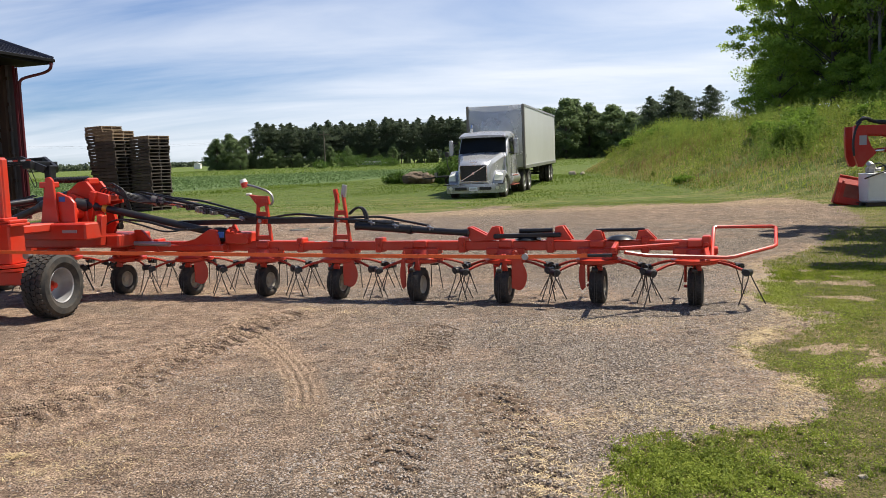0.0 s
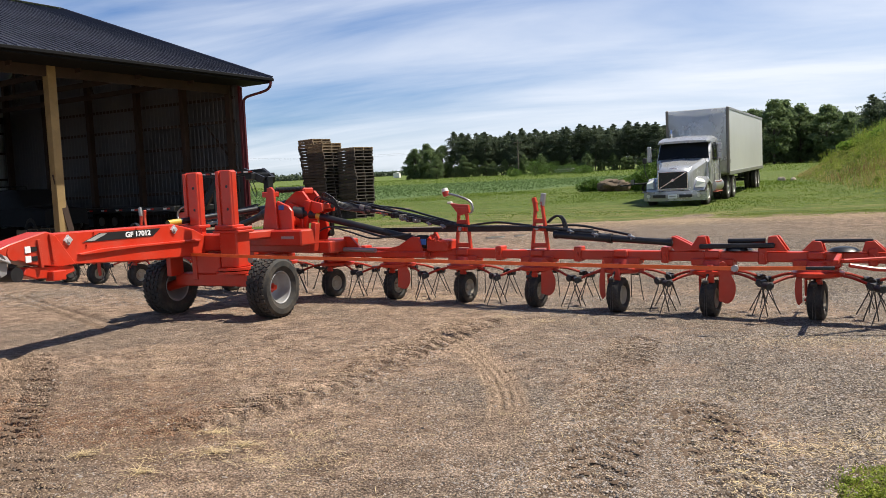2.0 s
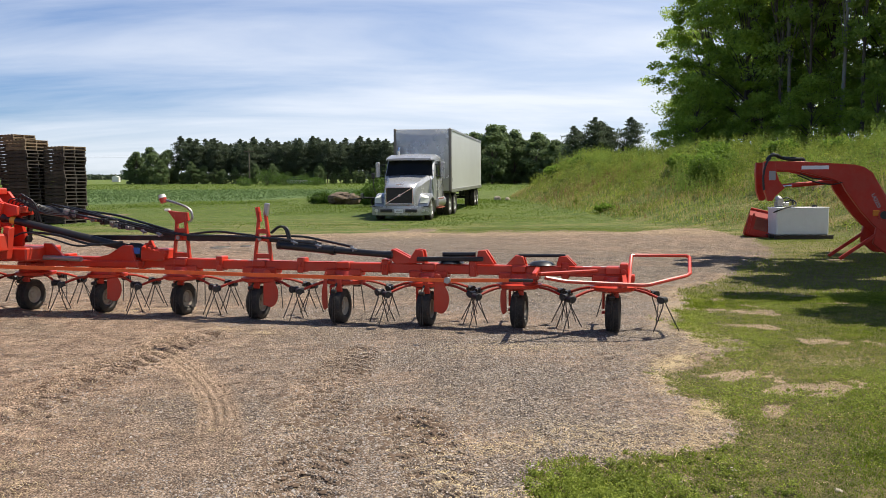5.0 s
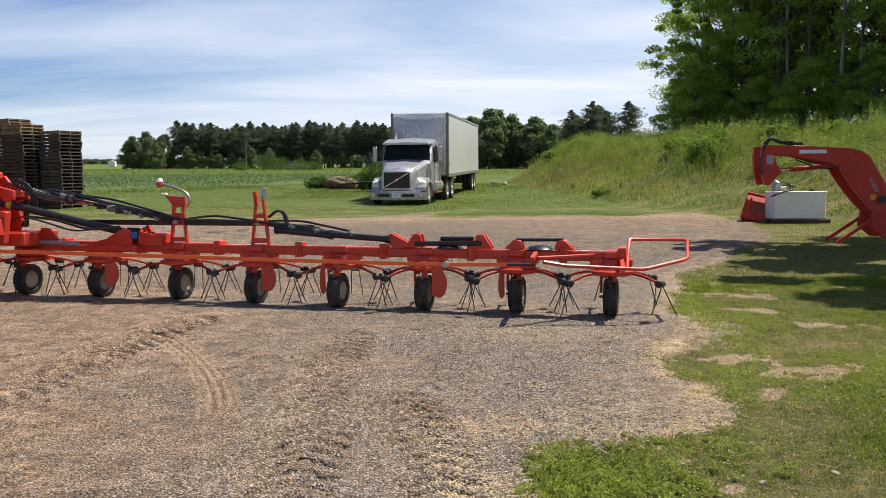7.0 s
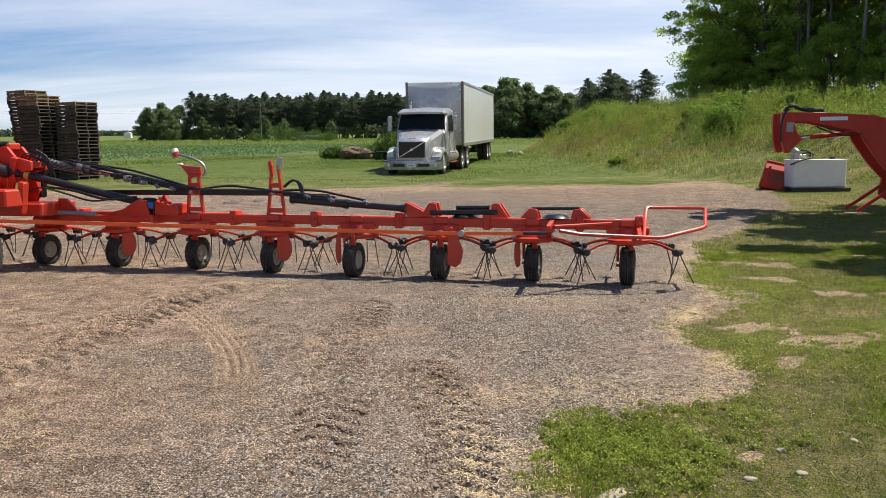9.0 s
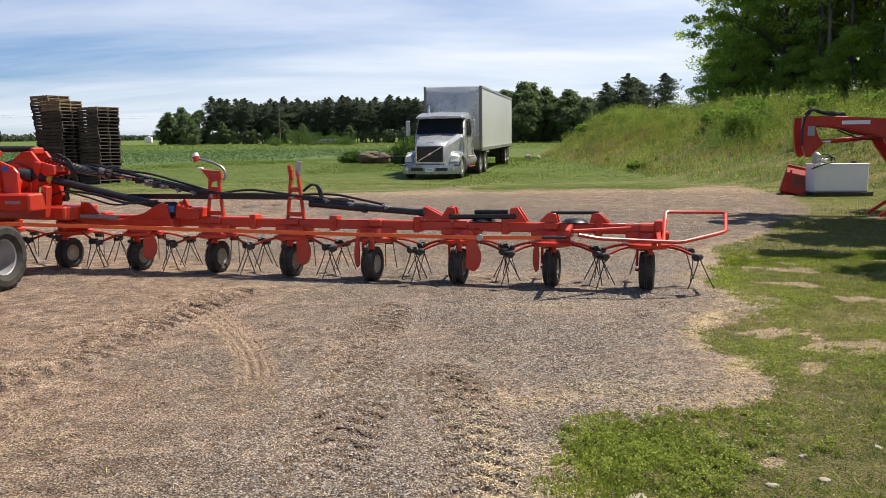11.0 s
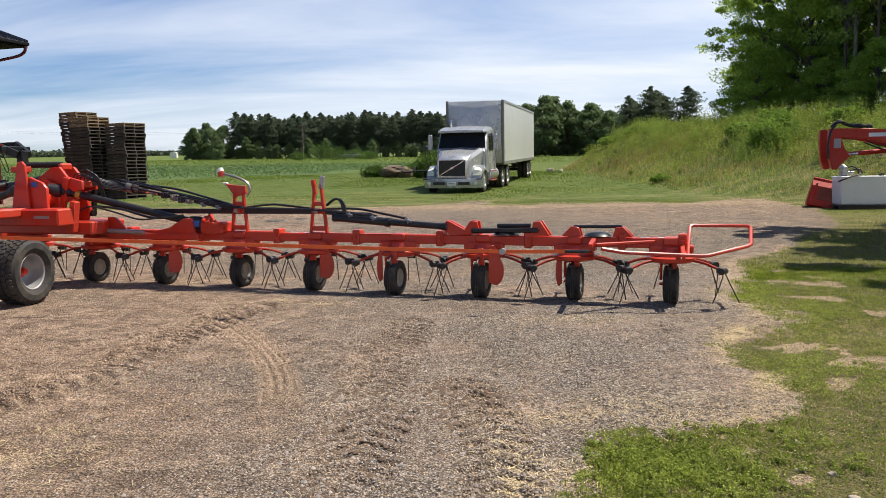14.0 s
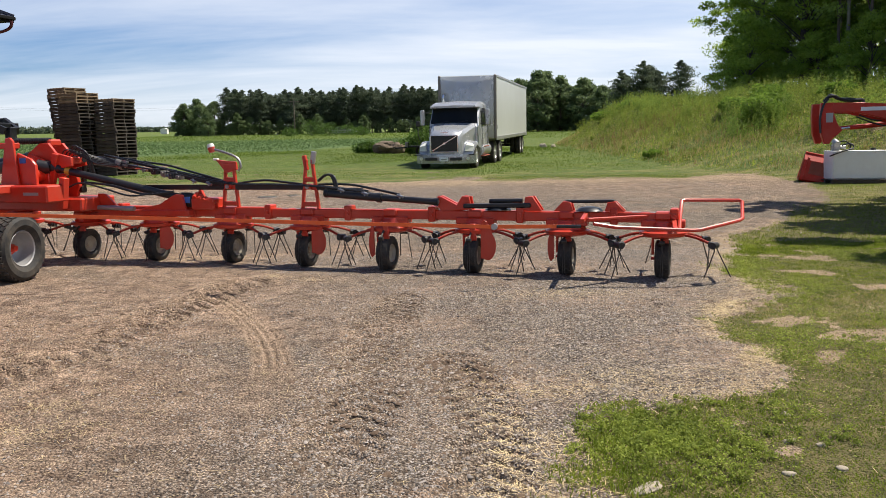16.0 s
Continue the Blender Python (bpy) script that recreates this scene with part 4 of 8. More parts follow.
def wing(s):
    """One wing; s is 1 for the wing along +X, -1 for the other."""
    guards = [0, 1, 0, 1, -1, 1, -1, 0]
    ROT = [.62, 1.80, 2.99, 4.145, 5.30, 6.41, 7.52, 8.61] if s > 0 else [.60, 1.745, 2.89, 4.30, 5.62, 6.62, 7.60, 8.58]
    dz = 0 if s > 0 else .16
    for i, r in enumerate(ROT):
        rotor(i, s * r, s, radians(-80 + (i * 7) % 9 - 4), guards[i] * s)
    # main beam, one stretch from joint to joint
    for i in range(8):
        x0, x1 = (ROT[i - 1] + ROT[i]) / 2 if i else .35, (ROT[i] + ROT[i + 1]) / 2 if i < 7 else ROT[7] + .12
        b = bmesh.new()
        z0, z1 = (.625, .742) if i > 2 else (.62, .755)
        bx(b, (s * (x0 + .02), .0, z0), (s * (x1 - .02), .12, z1), .012)
        bx(b, (s * (ROT[i] - .24), -.03, .575), (s * (ROT[i] + .24), .15, .66), .012)
        seg = part("beam_section", b, M["red"], tedder)
        b = bmesh.new()
        bx(b, (s * (x1 - .045), -.03, .60), (s * (x1 + .045), .15, .79), .012)
        rod(b, (s * x1, -.06, .70), (s * x1, .18, .70), .025, n=10)
        part("hinge", b, M["red"], seg)
        if i in (3, 5, 7):
            for dx in (.2, .4):
                b = bmesh.new()
                bx(b, (s * (x0 + dx), .01, z1), (s * (x0 + dx + .1), .05, z1 + .004), 0)
                part("decal", b, M["label_white"], seg)
    F = lambda x, z: (s * x, z)
    # lamp post and rear stay with cut-outs
    for nm, X, top, jag in (("lamp_post", 2.98, 1.36, 1), ("stay_post", 4.17, 1.40, 0)):
        b = bmesh.new()
        w = .10
        for k in (-1, 1):
            beam(b, (s * (X + k * w * 1.15), .05, .74), (s * (X + k * w * (.55 if jag else .42)), .05, top - .02), .05, .035)
        for z, hw in ((.80, .10), (1.02, .09), (1.12, .075)) + (((1.30, .09),) if jag else ()):
            bx(b, (s * (X - hw), .02, z - .03), (s * (X + hw), .08, z + .03), .006)
        if jag:
            plate(b, [F(-.20, .12), F(-.06, .10), F(.10, .09), F(.12, -.02), F(-.05, -.06), F(-.13, .04)], .05, Matrix.Translation((s * X, .05, 1.27)), .004)
        else:
            beam(b, (s * (X - .04), .05, 1.24), (s * (X - .07), .05, 1.43), .05, .05)
        rod(b, (s * X, -.03, 1.03), (s * X, .10, 1.03), .035, n=12)
        pst = part(nm, b, M["red"], tedder, "red fabricated post with cut-outs")
        b = bmesh.new()
        rod(b, (s * X, -.045, 1.03), (s * X, -.03, 1.03), .028, n=12)
        part("pivot_pin", b, M["steel"], pst)
        if jag:
            b = bmesh.new()
            tube(b, [(s * (X + .13), .05, 1.24), (s * (X + .17), .05, 1.30), (s * (X + .13), .05, 1.40), (s * (X - .02), .05, 1.47), (s * (X - .25), .05, 1.53)], .016, 8)
            part("lamp_stalk", b, M["steel"], pst, "bent grey steel lamp stalk")
            b = bmesh.new()
            rod(b, (s * (X - .255), .05, 1.49), (s * (X - .275), .05, 1.55), .042, .05, n=14)
            lm = part("lamp", b, M["red"], pst)
            b = bmesh.new()
            rod(b, (s * (X - .275), .05, 1.55), (s * (X - .29), .05, 1.595), .052, .042, n=14)
            part("lamp_lens", b, M["white"], lm, "round white lamp lens")
            b = bmesh.new()
            bx(b, (s * (X - .24), .02, 1.375), (s * (X - .17), .08, 1.41), .015)
            part("lens", b, M["white"], pst)
        else:
            b = bmesh.new()
            beam(b, (s * (X + .045), .05, 1.32), (s * (X + .075), .05, 1.48), .05, .06)
            part("rubber_pad", b, M["alu"], pst, "grey rest pad")
            b = bmesh.new()
            for dx in (0, .03):
                tube(b, [(s * (X + .12), .04 + dx, 1.10), (s * (X + .24), .04 + dx, 1.18), (s * (X + .33 + dx), .04, 1.14), (s * (X + .38 + dx), .04, .92)], .016, 6)
            part("hose_loop", b, M["black"], pst)
    # hydraulic rams and dark linkage
    rams = [((1.60, .05, 1.015), (4.12, .05, 1.02), .034, 0), ((.36, .02, 1.46), (1.32, .02, 1.325), .062, 1), ((1.30, .02, 1.325), (2.9, .03, 1.05), .026, 0), ((1.30, .10, 1.38), (3.0, .10, 1.05), .022, 0),
            ((4.18, .05, 1.02), (5.3, .05, .90), .024, 0), ((4.42, -.02, .95), (5.20, -.02, .89), .050, 1), ((5.15, -.02, .895), (5.95, -.02, .845), .040, 1), ((4.18, .10, 1.0), (4.9, .10, .985), .02, 0)]
    for a, c, r, fat in rams:
        a, c = Vector((s * a[0], *a[1:])), Vector((s * c[0], *c[1:]))
        b = bmesh.new()
        if fat:
            rod(b, a, c, r, n=16)
            rod(b, a.lerp(c, .93), a.lerp(c, 1.0), r * 1.2, n=16)
            rod(b, a.lerp(c, .0), a.lerp(c, .06), r * 1.15, n=16)
        else:
            beam(b, a, c, r * 1.5, r * 2)
        rm = part("hydraulic_ram" if fat else "link_bar", b, M["blacksteel"], tedder)
        if fat and r > .055:
            b = bmesh.new()
            rod(b, a.lerp(c, .97), a.lerp(c, 1.06), .02, n=10)
            bx(b, c + Vector((-.07, -.06, .03)), c + Vector((.07, .0, .08)), .01)
            part("valve_block", b, M["steel"], rm)
    for k, (x0, z0, x1, z1) in enumerate(((1.2, 1.40, 2.9, 1.09), (3.0, 1.06, 4.1, 1.05), (4.2, 1.05, 5.4, .93))):
        b = bmesh.new()
        tube(b, [(s * x0, .1, z0), (s * (x0 * .6 + x1 * .4), .12, (z0 * .6 + z1 * .4) + .05), (s * (x0 * .3 + x1 * .7), .1, (z0 * .3 + z1 * .7) + .03), (s * x1, .08, z1)], .016, 6)
        part("hose", b, M["black"], tedder)
    for x, y, z, q in ((1.34, -.05, 1.34, .020), (1.62, -.04, 1.27, .016), (1.95, -.03, 1.20, .022), (2.05, -.04, 1.18, .022), (2.15, -.02, 1.20, .022), (2.42, -.03, 1.12, .016), (2.66, -.03, 1.085, .018), (4.62, -.05, 1.0, .016), (4.95, -.05, .96, .018), (5.42, -.05, .93, .016)):
        b = bmesh.new()
        rod(b, (s * x, y, z), (s * (x + .09), y - .02, z - .025), q, n=8)
        rod(b, (s * (x + .03), y, z + .02), (s * (x + .04), y - .01, z - .045), q * .8, n=6)
        part("hose_coupling", b, M["shaft_grey"] if x < 1.9 else M["steel"], tedder)
    for k, (dy, dz, r) in enumerate(((-.05, .05, .011), (-.02, .075, .010), (.03, .06, .012))):
        b = bmesh.new()
        tube(b, [(s * 1.0, dy, 1.40 + dz), (s * 1.5, dy - .02, 1.30 + dz + .03 * (k - 1)), (s * 2.1, dy, 1.17 + dz), (s * 2.6, dy - .01, 1.09 + dz * .8), (s * 3.1, dy, 1.045 + dz * .4), (s * 3.7, dy + .01, 1.04 + dz * .3), (s * 4.3, dy, 1.02 + dz * .3), (s * 5.0, dy, .95 + dz * .4)], r, 6, 4)
        part("hydraulic_hose", b, M["black"], tedder)
    # long drive shaft with bells
    A, C = Vector((s * .42, -.40, 1.32)), Vector((s * 2.32, -.02, .86))
    b = bmesh.new()
    rod(b, A, C, .052, n=18)
    rod(b, A, A.lerp(C, .08), .085, .06, n=18)
    rod(b, A - (C - A) * .06, A, .075, .085, n=18)
    sh = part("drive_shaft", b, M["black"], tedder, "black plastic shaft guard")
    if s > 0:
        b = bmesh.new()
        rod(b, A.lerp(C, .11), A.lerp(C, .145), .0535, n=18)
        part("decal", b, M["label_yellow"], sh)
    b = bmesh.new()
    d = (C - A).normalized()
    rod(b, C - d * .08, C + d * .04, .075, .10, n=20)
    rod(b, C + d * .04, C + d * .18, .10, .085, n=20)
    bell = part("shaft_bell", b, M["black"], sh)
    b = bmesh.new()
    p = C + d * .07
    bx(b, (p.x - .05, p.y - .104, p.z - .03), (p.x + .05, p.y - .094, p.z + .05), 0)
    part("decal", b, M["label_blue"], bell)
    b = bmesh.new()
    bx(b, (s * 2.44, -.10, .72), (s * 2.80, .16, .88), .02)
    for k in range(5):
        rod(b, (s * (2.50 + .07 * k), -.10, .88 - .02 * k), (s * (2.50 + .07 * k), -.02, .93 - .03 * k), .035, n=8)
    plate(b, [F(-.1, .0), F(.1, .0), F(.02, .16)], .05, Matrix.Translation((s * 2.46, .10, .84)), .004)
    part("gear_case", b, M["red"], tedder)
    # inner arm and hitch wedge
    b = bmesh.new()
    plate(b, [F(1.50, .66), F(2.40, .66), F(2.34, .92), F(2.22, .93), F(1.98, .80), F(1.62, .72)], .05, Matrix.Translation((0, -.12, 0)), .006)
    plate(b, [F(.98, .62), F(1.40, .64), F(1.28, .78), F(1.10, .94), F(.98, .94)], .05, Matrix.Translation((0, -.16, 0)), .006)
    bx(b, (s * 1.0, -.17, .63), (s * 2.45, -.05, .72), .015)
    part("inner_arm", b, M["red"], tedder)
    b = bmesh.new()
    rod(b, (s * .6, -.24, .765), (s * 1.60, -.20, .735), .033, n=12)
    part("chrome_ram", b, M["alu"], tedder)
    # folding joints over the outer rotors
    for xa, xb, hi, dark in ((5.86, 6.28, .93, 1), (6.27, 7.10, .84 + dz, 1), (7.50, 8.06, .785 + dz, 0)):
        if xa < 6:
            b = bmesh.new()
            plate(b, [F(5.88, .86), F(5.95, .92), F(6.0, .90), F(6.30, .75), F(5.98, .73)], .05, Matrix.Translation((0, .02, 0)), .005)
            plate(b, [F(5.88, .86), F(5.95, .92), F(6.0, .90), F(6.30, .75), F(5.98, .73)], .05, Matrix.Translation((0, .12, 0)), .005)
            part("fold_bracket", b, M["red"], tedder)
            b = bmesh.new()
            for y in (.0, .14):
                rod(b, (s * 5.93, y - .03, .845), (s * 5.93, y + .03, .845), .03, n=12)
            part("pin", b, M["steel"], tedder)
            continue
        for e, q in ((xa, 1), (xb, -1)):
            b = bmesh.new()
            for y in (.0, .12):
                plate(b, [F(e - .02 * q, hi + .02), F(e + .07 * q, hi + .01), F(e + .10 * q, .75), F(e - .13 * q, .75)], .03, Matrix.Translation((0, y, 0)), .004)
            part("fold_bracket", b, M["red"], tedder)
        b = bmesh.new()
        if dark:
            beam(b, (s * (xa + .0), -.02, .80), (s * (xb - .0), -.02, .815), .06, .055, .012)
            rod(b, (s * (xa + .3), .08, .855), (s * (xb - .12), .08, .86), .028, n=12)
        else:
            rod(b, (s * xa, .05, hi + .012), (s * xb, .05, hi + .02), .020, n=12)
        part("link_ram", b, M["blacksteel"], tedder)
        b = bmesh.new()
        lathe(b, [(.755, .02), (.755, .16), (.785, .12), (.80, .05), (.80, .01)], Matrix.Translation((s * (xa + xb) / 2, .06, 0)) @ Matrix.Rotation(radians(-90), 4, 'Y'), 18)
        part("joint_cover", b, M["blacksteel"], tedder)
    # tip guard
    b = bmesh.new()
    tube(b, [(s * 8.80, -.30, .525 + dz), (s * 8.79, .10, .635 + dz), (s * 8.79, .46, .78 + dz), (s * 8.83, .50, .79 + dz), (s * 9.42, .52, .79 + dz), (s * 9.455, .49, .775 + dz), (s * 9.45, .07, .62 + dz), (s * 9.41, .0, .605 + dz), (s * 9.02, -.32, .53 + dz), (s * 8.95, -.35, .525 + dz), (s * 8.14, -.48, .56 + dz), (s * 7.92, -.62, .61 + dz)], .021, 8, 5, smooth=False)
    gd = part("tip_guard", b, M["red"], tedder, "bent red tube guard at the wing tip")
    b = bmesh.new()
    beam(b, (s * 8.45, .05, .70), (s * 7.86, -.66, .66 + dz), .05, .03)
    beam(b, (s * 8.72, .06, .68), (s * 8.76, -.34, .53 + dz), .05, .03)
    beam(b, (s * 7.75, .0, .72), (s * 7.80, -.64, .64 + dz), .05, .045)
    part("guard_brace", b, M["red"], gd)
    b = bmesh.new()
    rod(b, (s * 7.55, -.80, .655), (s * 7.80, -.72, .65), .018, n=8)
    part("strap_hook", b, M["blacksteel"], gd)


wing(1)
wing(-1)

# middle: mast, carriage, drawbar
CX = .12
for s in (-1, 1):
    b = bmesh.new()
    X = CX - .38 if s < 0 else CX + .25
    if s < 0:
        plate(b, [(-.12, 1.04), (.20, 1.06), (.15, 1.68), (.10, 1.73), (.04, 1.72)], .04, Matrix.Translation((0, -.75, 0)), .006)
        plate(b, [(-.34, 1.04), (-.04, 1.06), (-.08, 1.68), (-.13, 1.73), (-.19, 1.72)], .04, Matrix.Translation((0, -.55, 0)), .006)
        bx(b, (-.12, -.75, 1.58), (.06, -.55, 1.66), .01)
        plate(b, [(.12, 1.06), (.46, 1.06), (.46, 1.36), (.38, 1.44), (.16, 1.52)], .05, Matrix.Translation((0, -.70, 0)), .006)
        plate(b, [(.10, 1.06), (.44, 1.06), (.44, 1.34), (.36, 1.42), (.14, 1.50)], .05, Matrix.Translation((0, -.46, 0)), .006)
        rod(b, (.30, -.70, 1.22), (.30, -.46, 1.22), .10, n=18)
    else:
        up_pts = [(-.42, .30), (-.34, .46), (-.12, .60), (.02, .60), (.14, .46), (.40, .40), (.40, .28), (.16, .24), (.0, .10), (-.16, .10), (-.20, .26)]
        plate(b, up_pts, .05, Matrix.Translation((X, -.38, 1.05)), .006)
        plate(b, up_pts, .05, Matrix.Translation((X, -.12, 1.05)), .006)
        bx(b, (X - .10, -.36, 1.60), (X + .02, -.14, 1.70), .02)
        bx(b, (X + .10, -.36, 1.36), (X + .40, -.14, 1.45), .015)
        beam(b, (X - .02, -.42, .72), (X + .16, -.42, 1.50), .06, .09)
        beam(b, (X + .20, -.40, .74), (X + .26, -.40, 1.20), .06, .06)
    part("mast", b, M["red"], tedder, "tall red fabricated mast plate")
b = bmesh.new()
rod(b, (-.02, -.56, 1.68), (.36, -.30, 1.69), .032, n=12)
for k in range(20):
    u = k / 19
    rod(b, (.0 + .33 * u, -.545 + .225 * u, 1.68), (.009 + .33 * u, -.54 + .225 * u, 1.68), .045, n=12)
part("spring", b, M["black"], tedder, "black coil spring between the masts")
b = bmesh.new()
bx(b, (CX - .52, -.95, .86), (CX + .72, -.55, 1.09), .02)
bx(b, (CX - .9, -.55, .72), (CX + .9, .12, .90), .02)
bx(b, (CX - .42, -1.75, .98), (CX + .12, -.55, 1.10), .02)
part("centre_block", b, M["red"], tedder)
b = bmesh.new()
bx(b, (CX + .33, -.958, .96), (CX + .58, -.949, 1.0), 0)
part("decal", b, M["label_grey"], tedder)
b = bmesh.new()
bx(b, (.20, -.730, 1.38), (.31, -.7255, 1.45), 0)
part("decal", b, M["label_blue"], tedder)
for k in range(3):
    b = bmesh.new()
    tube(b, [(CX + .45 + .06 * k, -.2, 1.50), (CX + .62 + .06 * k, -.28, 1.61 - .03 * k), (CX + .76 + .03 * k, -.25, 1.45), (CX + .80 + .03 * k, -.2, 1.20)], .013, 6)
    part("hose", b, M["black"], tedder)
b = bmesh.new()
tube(b, [(CX + .75, -.3, 1.1), (CX + 1.2, -.3, 1.06), (CX + 1.7, -.25, .94), (CX + 2.1, -.15, .97)], .018, 6)
part("hose", b, M["black"], tedder)
b = bmesh.new()
rod(b, (.30, -.52, 1.33), (.44, -.44, 1.31), .10, .085, n=18)
tube(b, [(.30, -.52, 1.33), (.22, -.56, 1.26), (.20, -.50, 1.18)], .045, 8)
part("shaft_joint", b, M["black"], tedder)
# strut, linkage and fittings beside the mast
b = bmesh.new()
plate(b, [(.72, .76), (.82, .76), (.88, 1.17), (.79, 1.19)], .10, Matrix.Translation((0, -.62, 0)), .006)
part("side_strut", b, M["red"], tedder)
b = bmesh.new()
plate(b, [(.50, .80), (.62, .78), (.74, 1.05), (.66, 1.30), (.58, 1.30)], .06, Matrix.Translation((0, -.22, 0)), .006)
part("side_strut", b, M["red"], tedder)
b = bmesh.new()
beam(b, (.66, -.10, .95), (.74, -.10, 1.46), .07, .05)
rod(b, (.62, -.16, 1.42), (.78, -.16, 1.42), .045, n=14)
rod(b, (.60, -.18, 1.0), (.76, -.18, 1.0), .05, n=14)
part("lift_link", b, M["blacksteel"], tedder)
b = bmesh.new()
rod(b, (1.26, -.02, 1.345), (1.74, -.03, 1.262), .022, n=12)
part("ram_rod", b, M["chrome"], tedder, "bright hydraulic rod")
for x, z, r in ((.58, 1.45, .055), (1.26, 1.345, .075), (1.22, 1.36, .07)):
    b = bmesh.new()
    rod(b, (x, -.01, z), (x + .05, -.01, z - .008), r, n=16)
    part("ram_collar", b, M["shaft_grey"], tedder)
for k, (x, z, q) in enumerate(((1.80, 1.245, .05), (1.95, 1.215, .045), (2.08, 1.185, .05), (2.20, 1.16, .035))):
    b = bmesh.new()
    bx(b, (x, -.07, z - q), (x + .09, .03, z + q * .7), .01)
    rod(b, (x + .045, -.09, z), (x + .045, -.07, z), .018, n=10)
    part("valve_block", b, M["shaft_grey" if k % 2 else "blacksteel"], tedder)
for k in range(6):
    b = bmesh.new()
    a0 = .30 + .10 * k
    tube(b, [(.52 + .03 * k, -.30 + .03 * k, 1.40), (.62 + .04 * k, -.34 + .02 * k, 1.55 - .02 * k), (.82 + .05 * k, -.22, 1.50 - .03 * k), (1.0 + .06 * k, -.08, 1.42 - .02 * k), (1.3 + .05 * k, -.06, 1.37 - .015 * k)], .0095, 6)
    part("thin_hose", b, M["black"], tedder)
b = bmesh.new()
tube(b, [(.70, -.45, 1.02), (.92, -.42, 1.10), (1.25, -.35, 1.02), (1.62, -.30, .92), (1.95, -.25, .95)], .013, 6)
part("thin_hose", b, M["black"], tedder)
# pipe from drawbar to mast
b = bmesh.new()
rod(b, (CX - .28, -2.45, 1.29), (CX - .28, -.80, 1.41), .042, n=14)
pp = part("steering_ram", b, M["blacksteel"], tedder)
b = bmesh.new()
rod(b, (CX - .28, -2.45, 1.29), (CX - .28, -2.25, 1.303), .044, n=14)
part("decal", b, M["label_yellow"], pp)

# carriage, slewed a little with the drawbar
CAR = Matrix.Translation((.30, -2.02, 0)) @ Matrix.Rotation(radians(8), 4, 'Z')


def car(p):
    return CAR @ Vector(p)


b = bmesh.new()
bx(b, (-.68, -.12, .41), (.62, .12, .58), .015, CAR)
bx(b, (-.34, -.13, .58), (.14, .20, .86), .012, CAR)
bx(b, (-.34, -.145, .50), (-.26, -.12, .86), .006, CAR)
bx(b, (.16, -.14, .66), (.46, .14, 1.16), .02, CAR)
rod(b, car((.31, 0, .585)), car((.31, 0, .615)), .27, n=24)
rod(b, car((.31, 0, .63)), car((.31, 0, .665)), .24, n=24)
bx(b, (-.52, -.02, .88), (.20, .30, 1.11), .02, CAR)
bx(b, (.08, -.17, 1.13), (.52, .17, 1.165), .008, CAR)
bx(b, (.10, -.16, 1.165), (.50, .16, 1.21), .02, CAR)
part("carriage", b, M["red"], tedder, "red transport axle carriage")
for x0, y0 in ((-.53, .06), (.16, -.06)):
    b = bmesh.new()
    z0 = 1.22 if y0 < 0 else 1.05
    bx(b, (x0, y0 - .06, z0), (x0 + .25, y0 + .08, 1.97), .03, CAR)
    bx(b, (x0, y0 - .085, z0), (x0 + .055, y0 - .05, 1.955), .006, CAR)
    bx(b, (x0 + .085, y0 - .085, z0), (x0 + .25, y0 - .05, 1.965), .012, CAR)
    bx(b, (x0 - .03, y0 - .12, 1.20), (x0 + .28, y0 + .12, 1.24), .01, CAR)
    tw = part("transport_horn", b, M["red"], tedder, "upright red wing cradle")
    for z in (1.45, 1.75):
        b = bmesh.new()
        rod(b, car((x0 + .19, y0 - .088, z)), car((x0 + .19, y0 - .078, z)), .02, n=10)
        part("slot", b, M["black"], tw)
for x in (-.92, .88):
    m = CAR @ Matrix.Translation((x + .03, 0, .395))
    w = part("wheel", tyre(bmesh.new(), m, .40, .215, .33, 44, 34, .014), M["rubber"], tedder, "chunky block-tread carriage tyre")
    b = bmesh.new()
    face = -.085 if x > 0 else -.115
    lathe(b, [(.118, .222), (.128, .214), (.118, .200), (face + .06, .190), (face + .02, .165), (face - .01, .12), (face + .01, .07), (face + .02, .002)], m, 32, mouth=True)
    lathe(b, [(-.118, .222), (-.128, .214), (-.118, .200), (face - .03, .192), (face - .035, .12), (face - .035, .002)], m, 32, mouth=True)
    part("rim", b, M["rim_grey"], w, "silver dished steel rim")
    b = bmesh.new()
    lathe(b, [(face + .01, .062), (face + .04, .058), (face + .08, .042), (face + .12, .035), (face + .125, .002)], m, 20)
    part("hub", b, M["red"], w, "red wheel hub")
    b = bmesh.new()
    rod(b, car((x, 0, .38)), car((x * .6, 0, .47)), .07, n=14)
    part("stub_axle", b, M["red"], tedder)
b = bmesh.new()
rod(b, car((-.74, -.40, .92)), car((-.74, -.40, .955)), .135, n=24)
rod(b, car((-.74, -.40, .895)), car((-.74, -.40, .92)), .12, n=24)
rod(b, car((-.74, -.40, .84)), car((-.74, -.40, .895)), .135, n=24)
part("swivel_cap", b, M["white"], tedder, "pale round bearing cap")
b = bmesh.new()
bx(b, (-.84, -.48, .80), (-.62, -.05, .845), .01, CAR)
bx(b, (-.66, -.30, .56), (-.58, -.05, .84), .01, CAR)
bx(b, (-1.16, -.02, .76), (-.92, .1, .86), .02, CAR)
rod(b, car((-1.08, -.06, .86)), car((-1.08, -.06, .93)), .035, n=10)
rod(b, car((-.96, -.06, .86)), car((-.96, -.06, .91)), .03, n=10)
part("steering_bracket", b, M["red"], tedder)
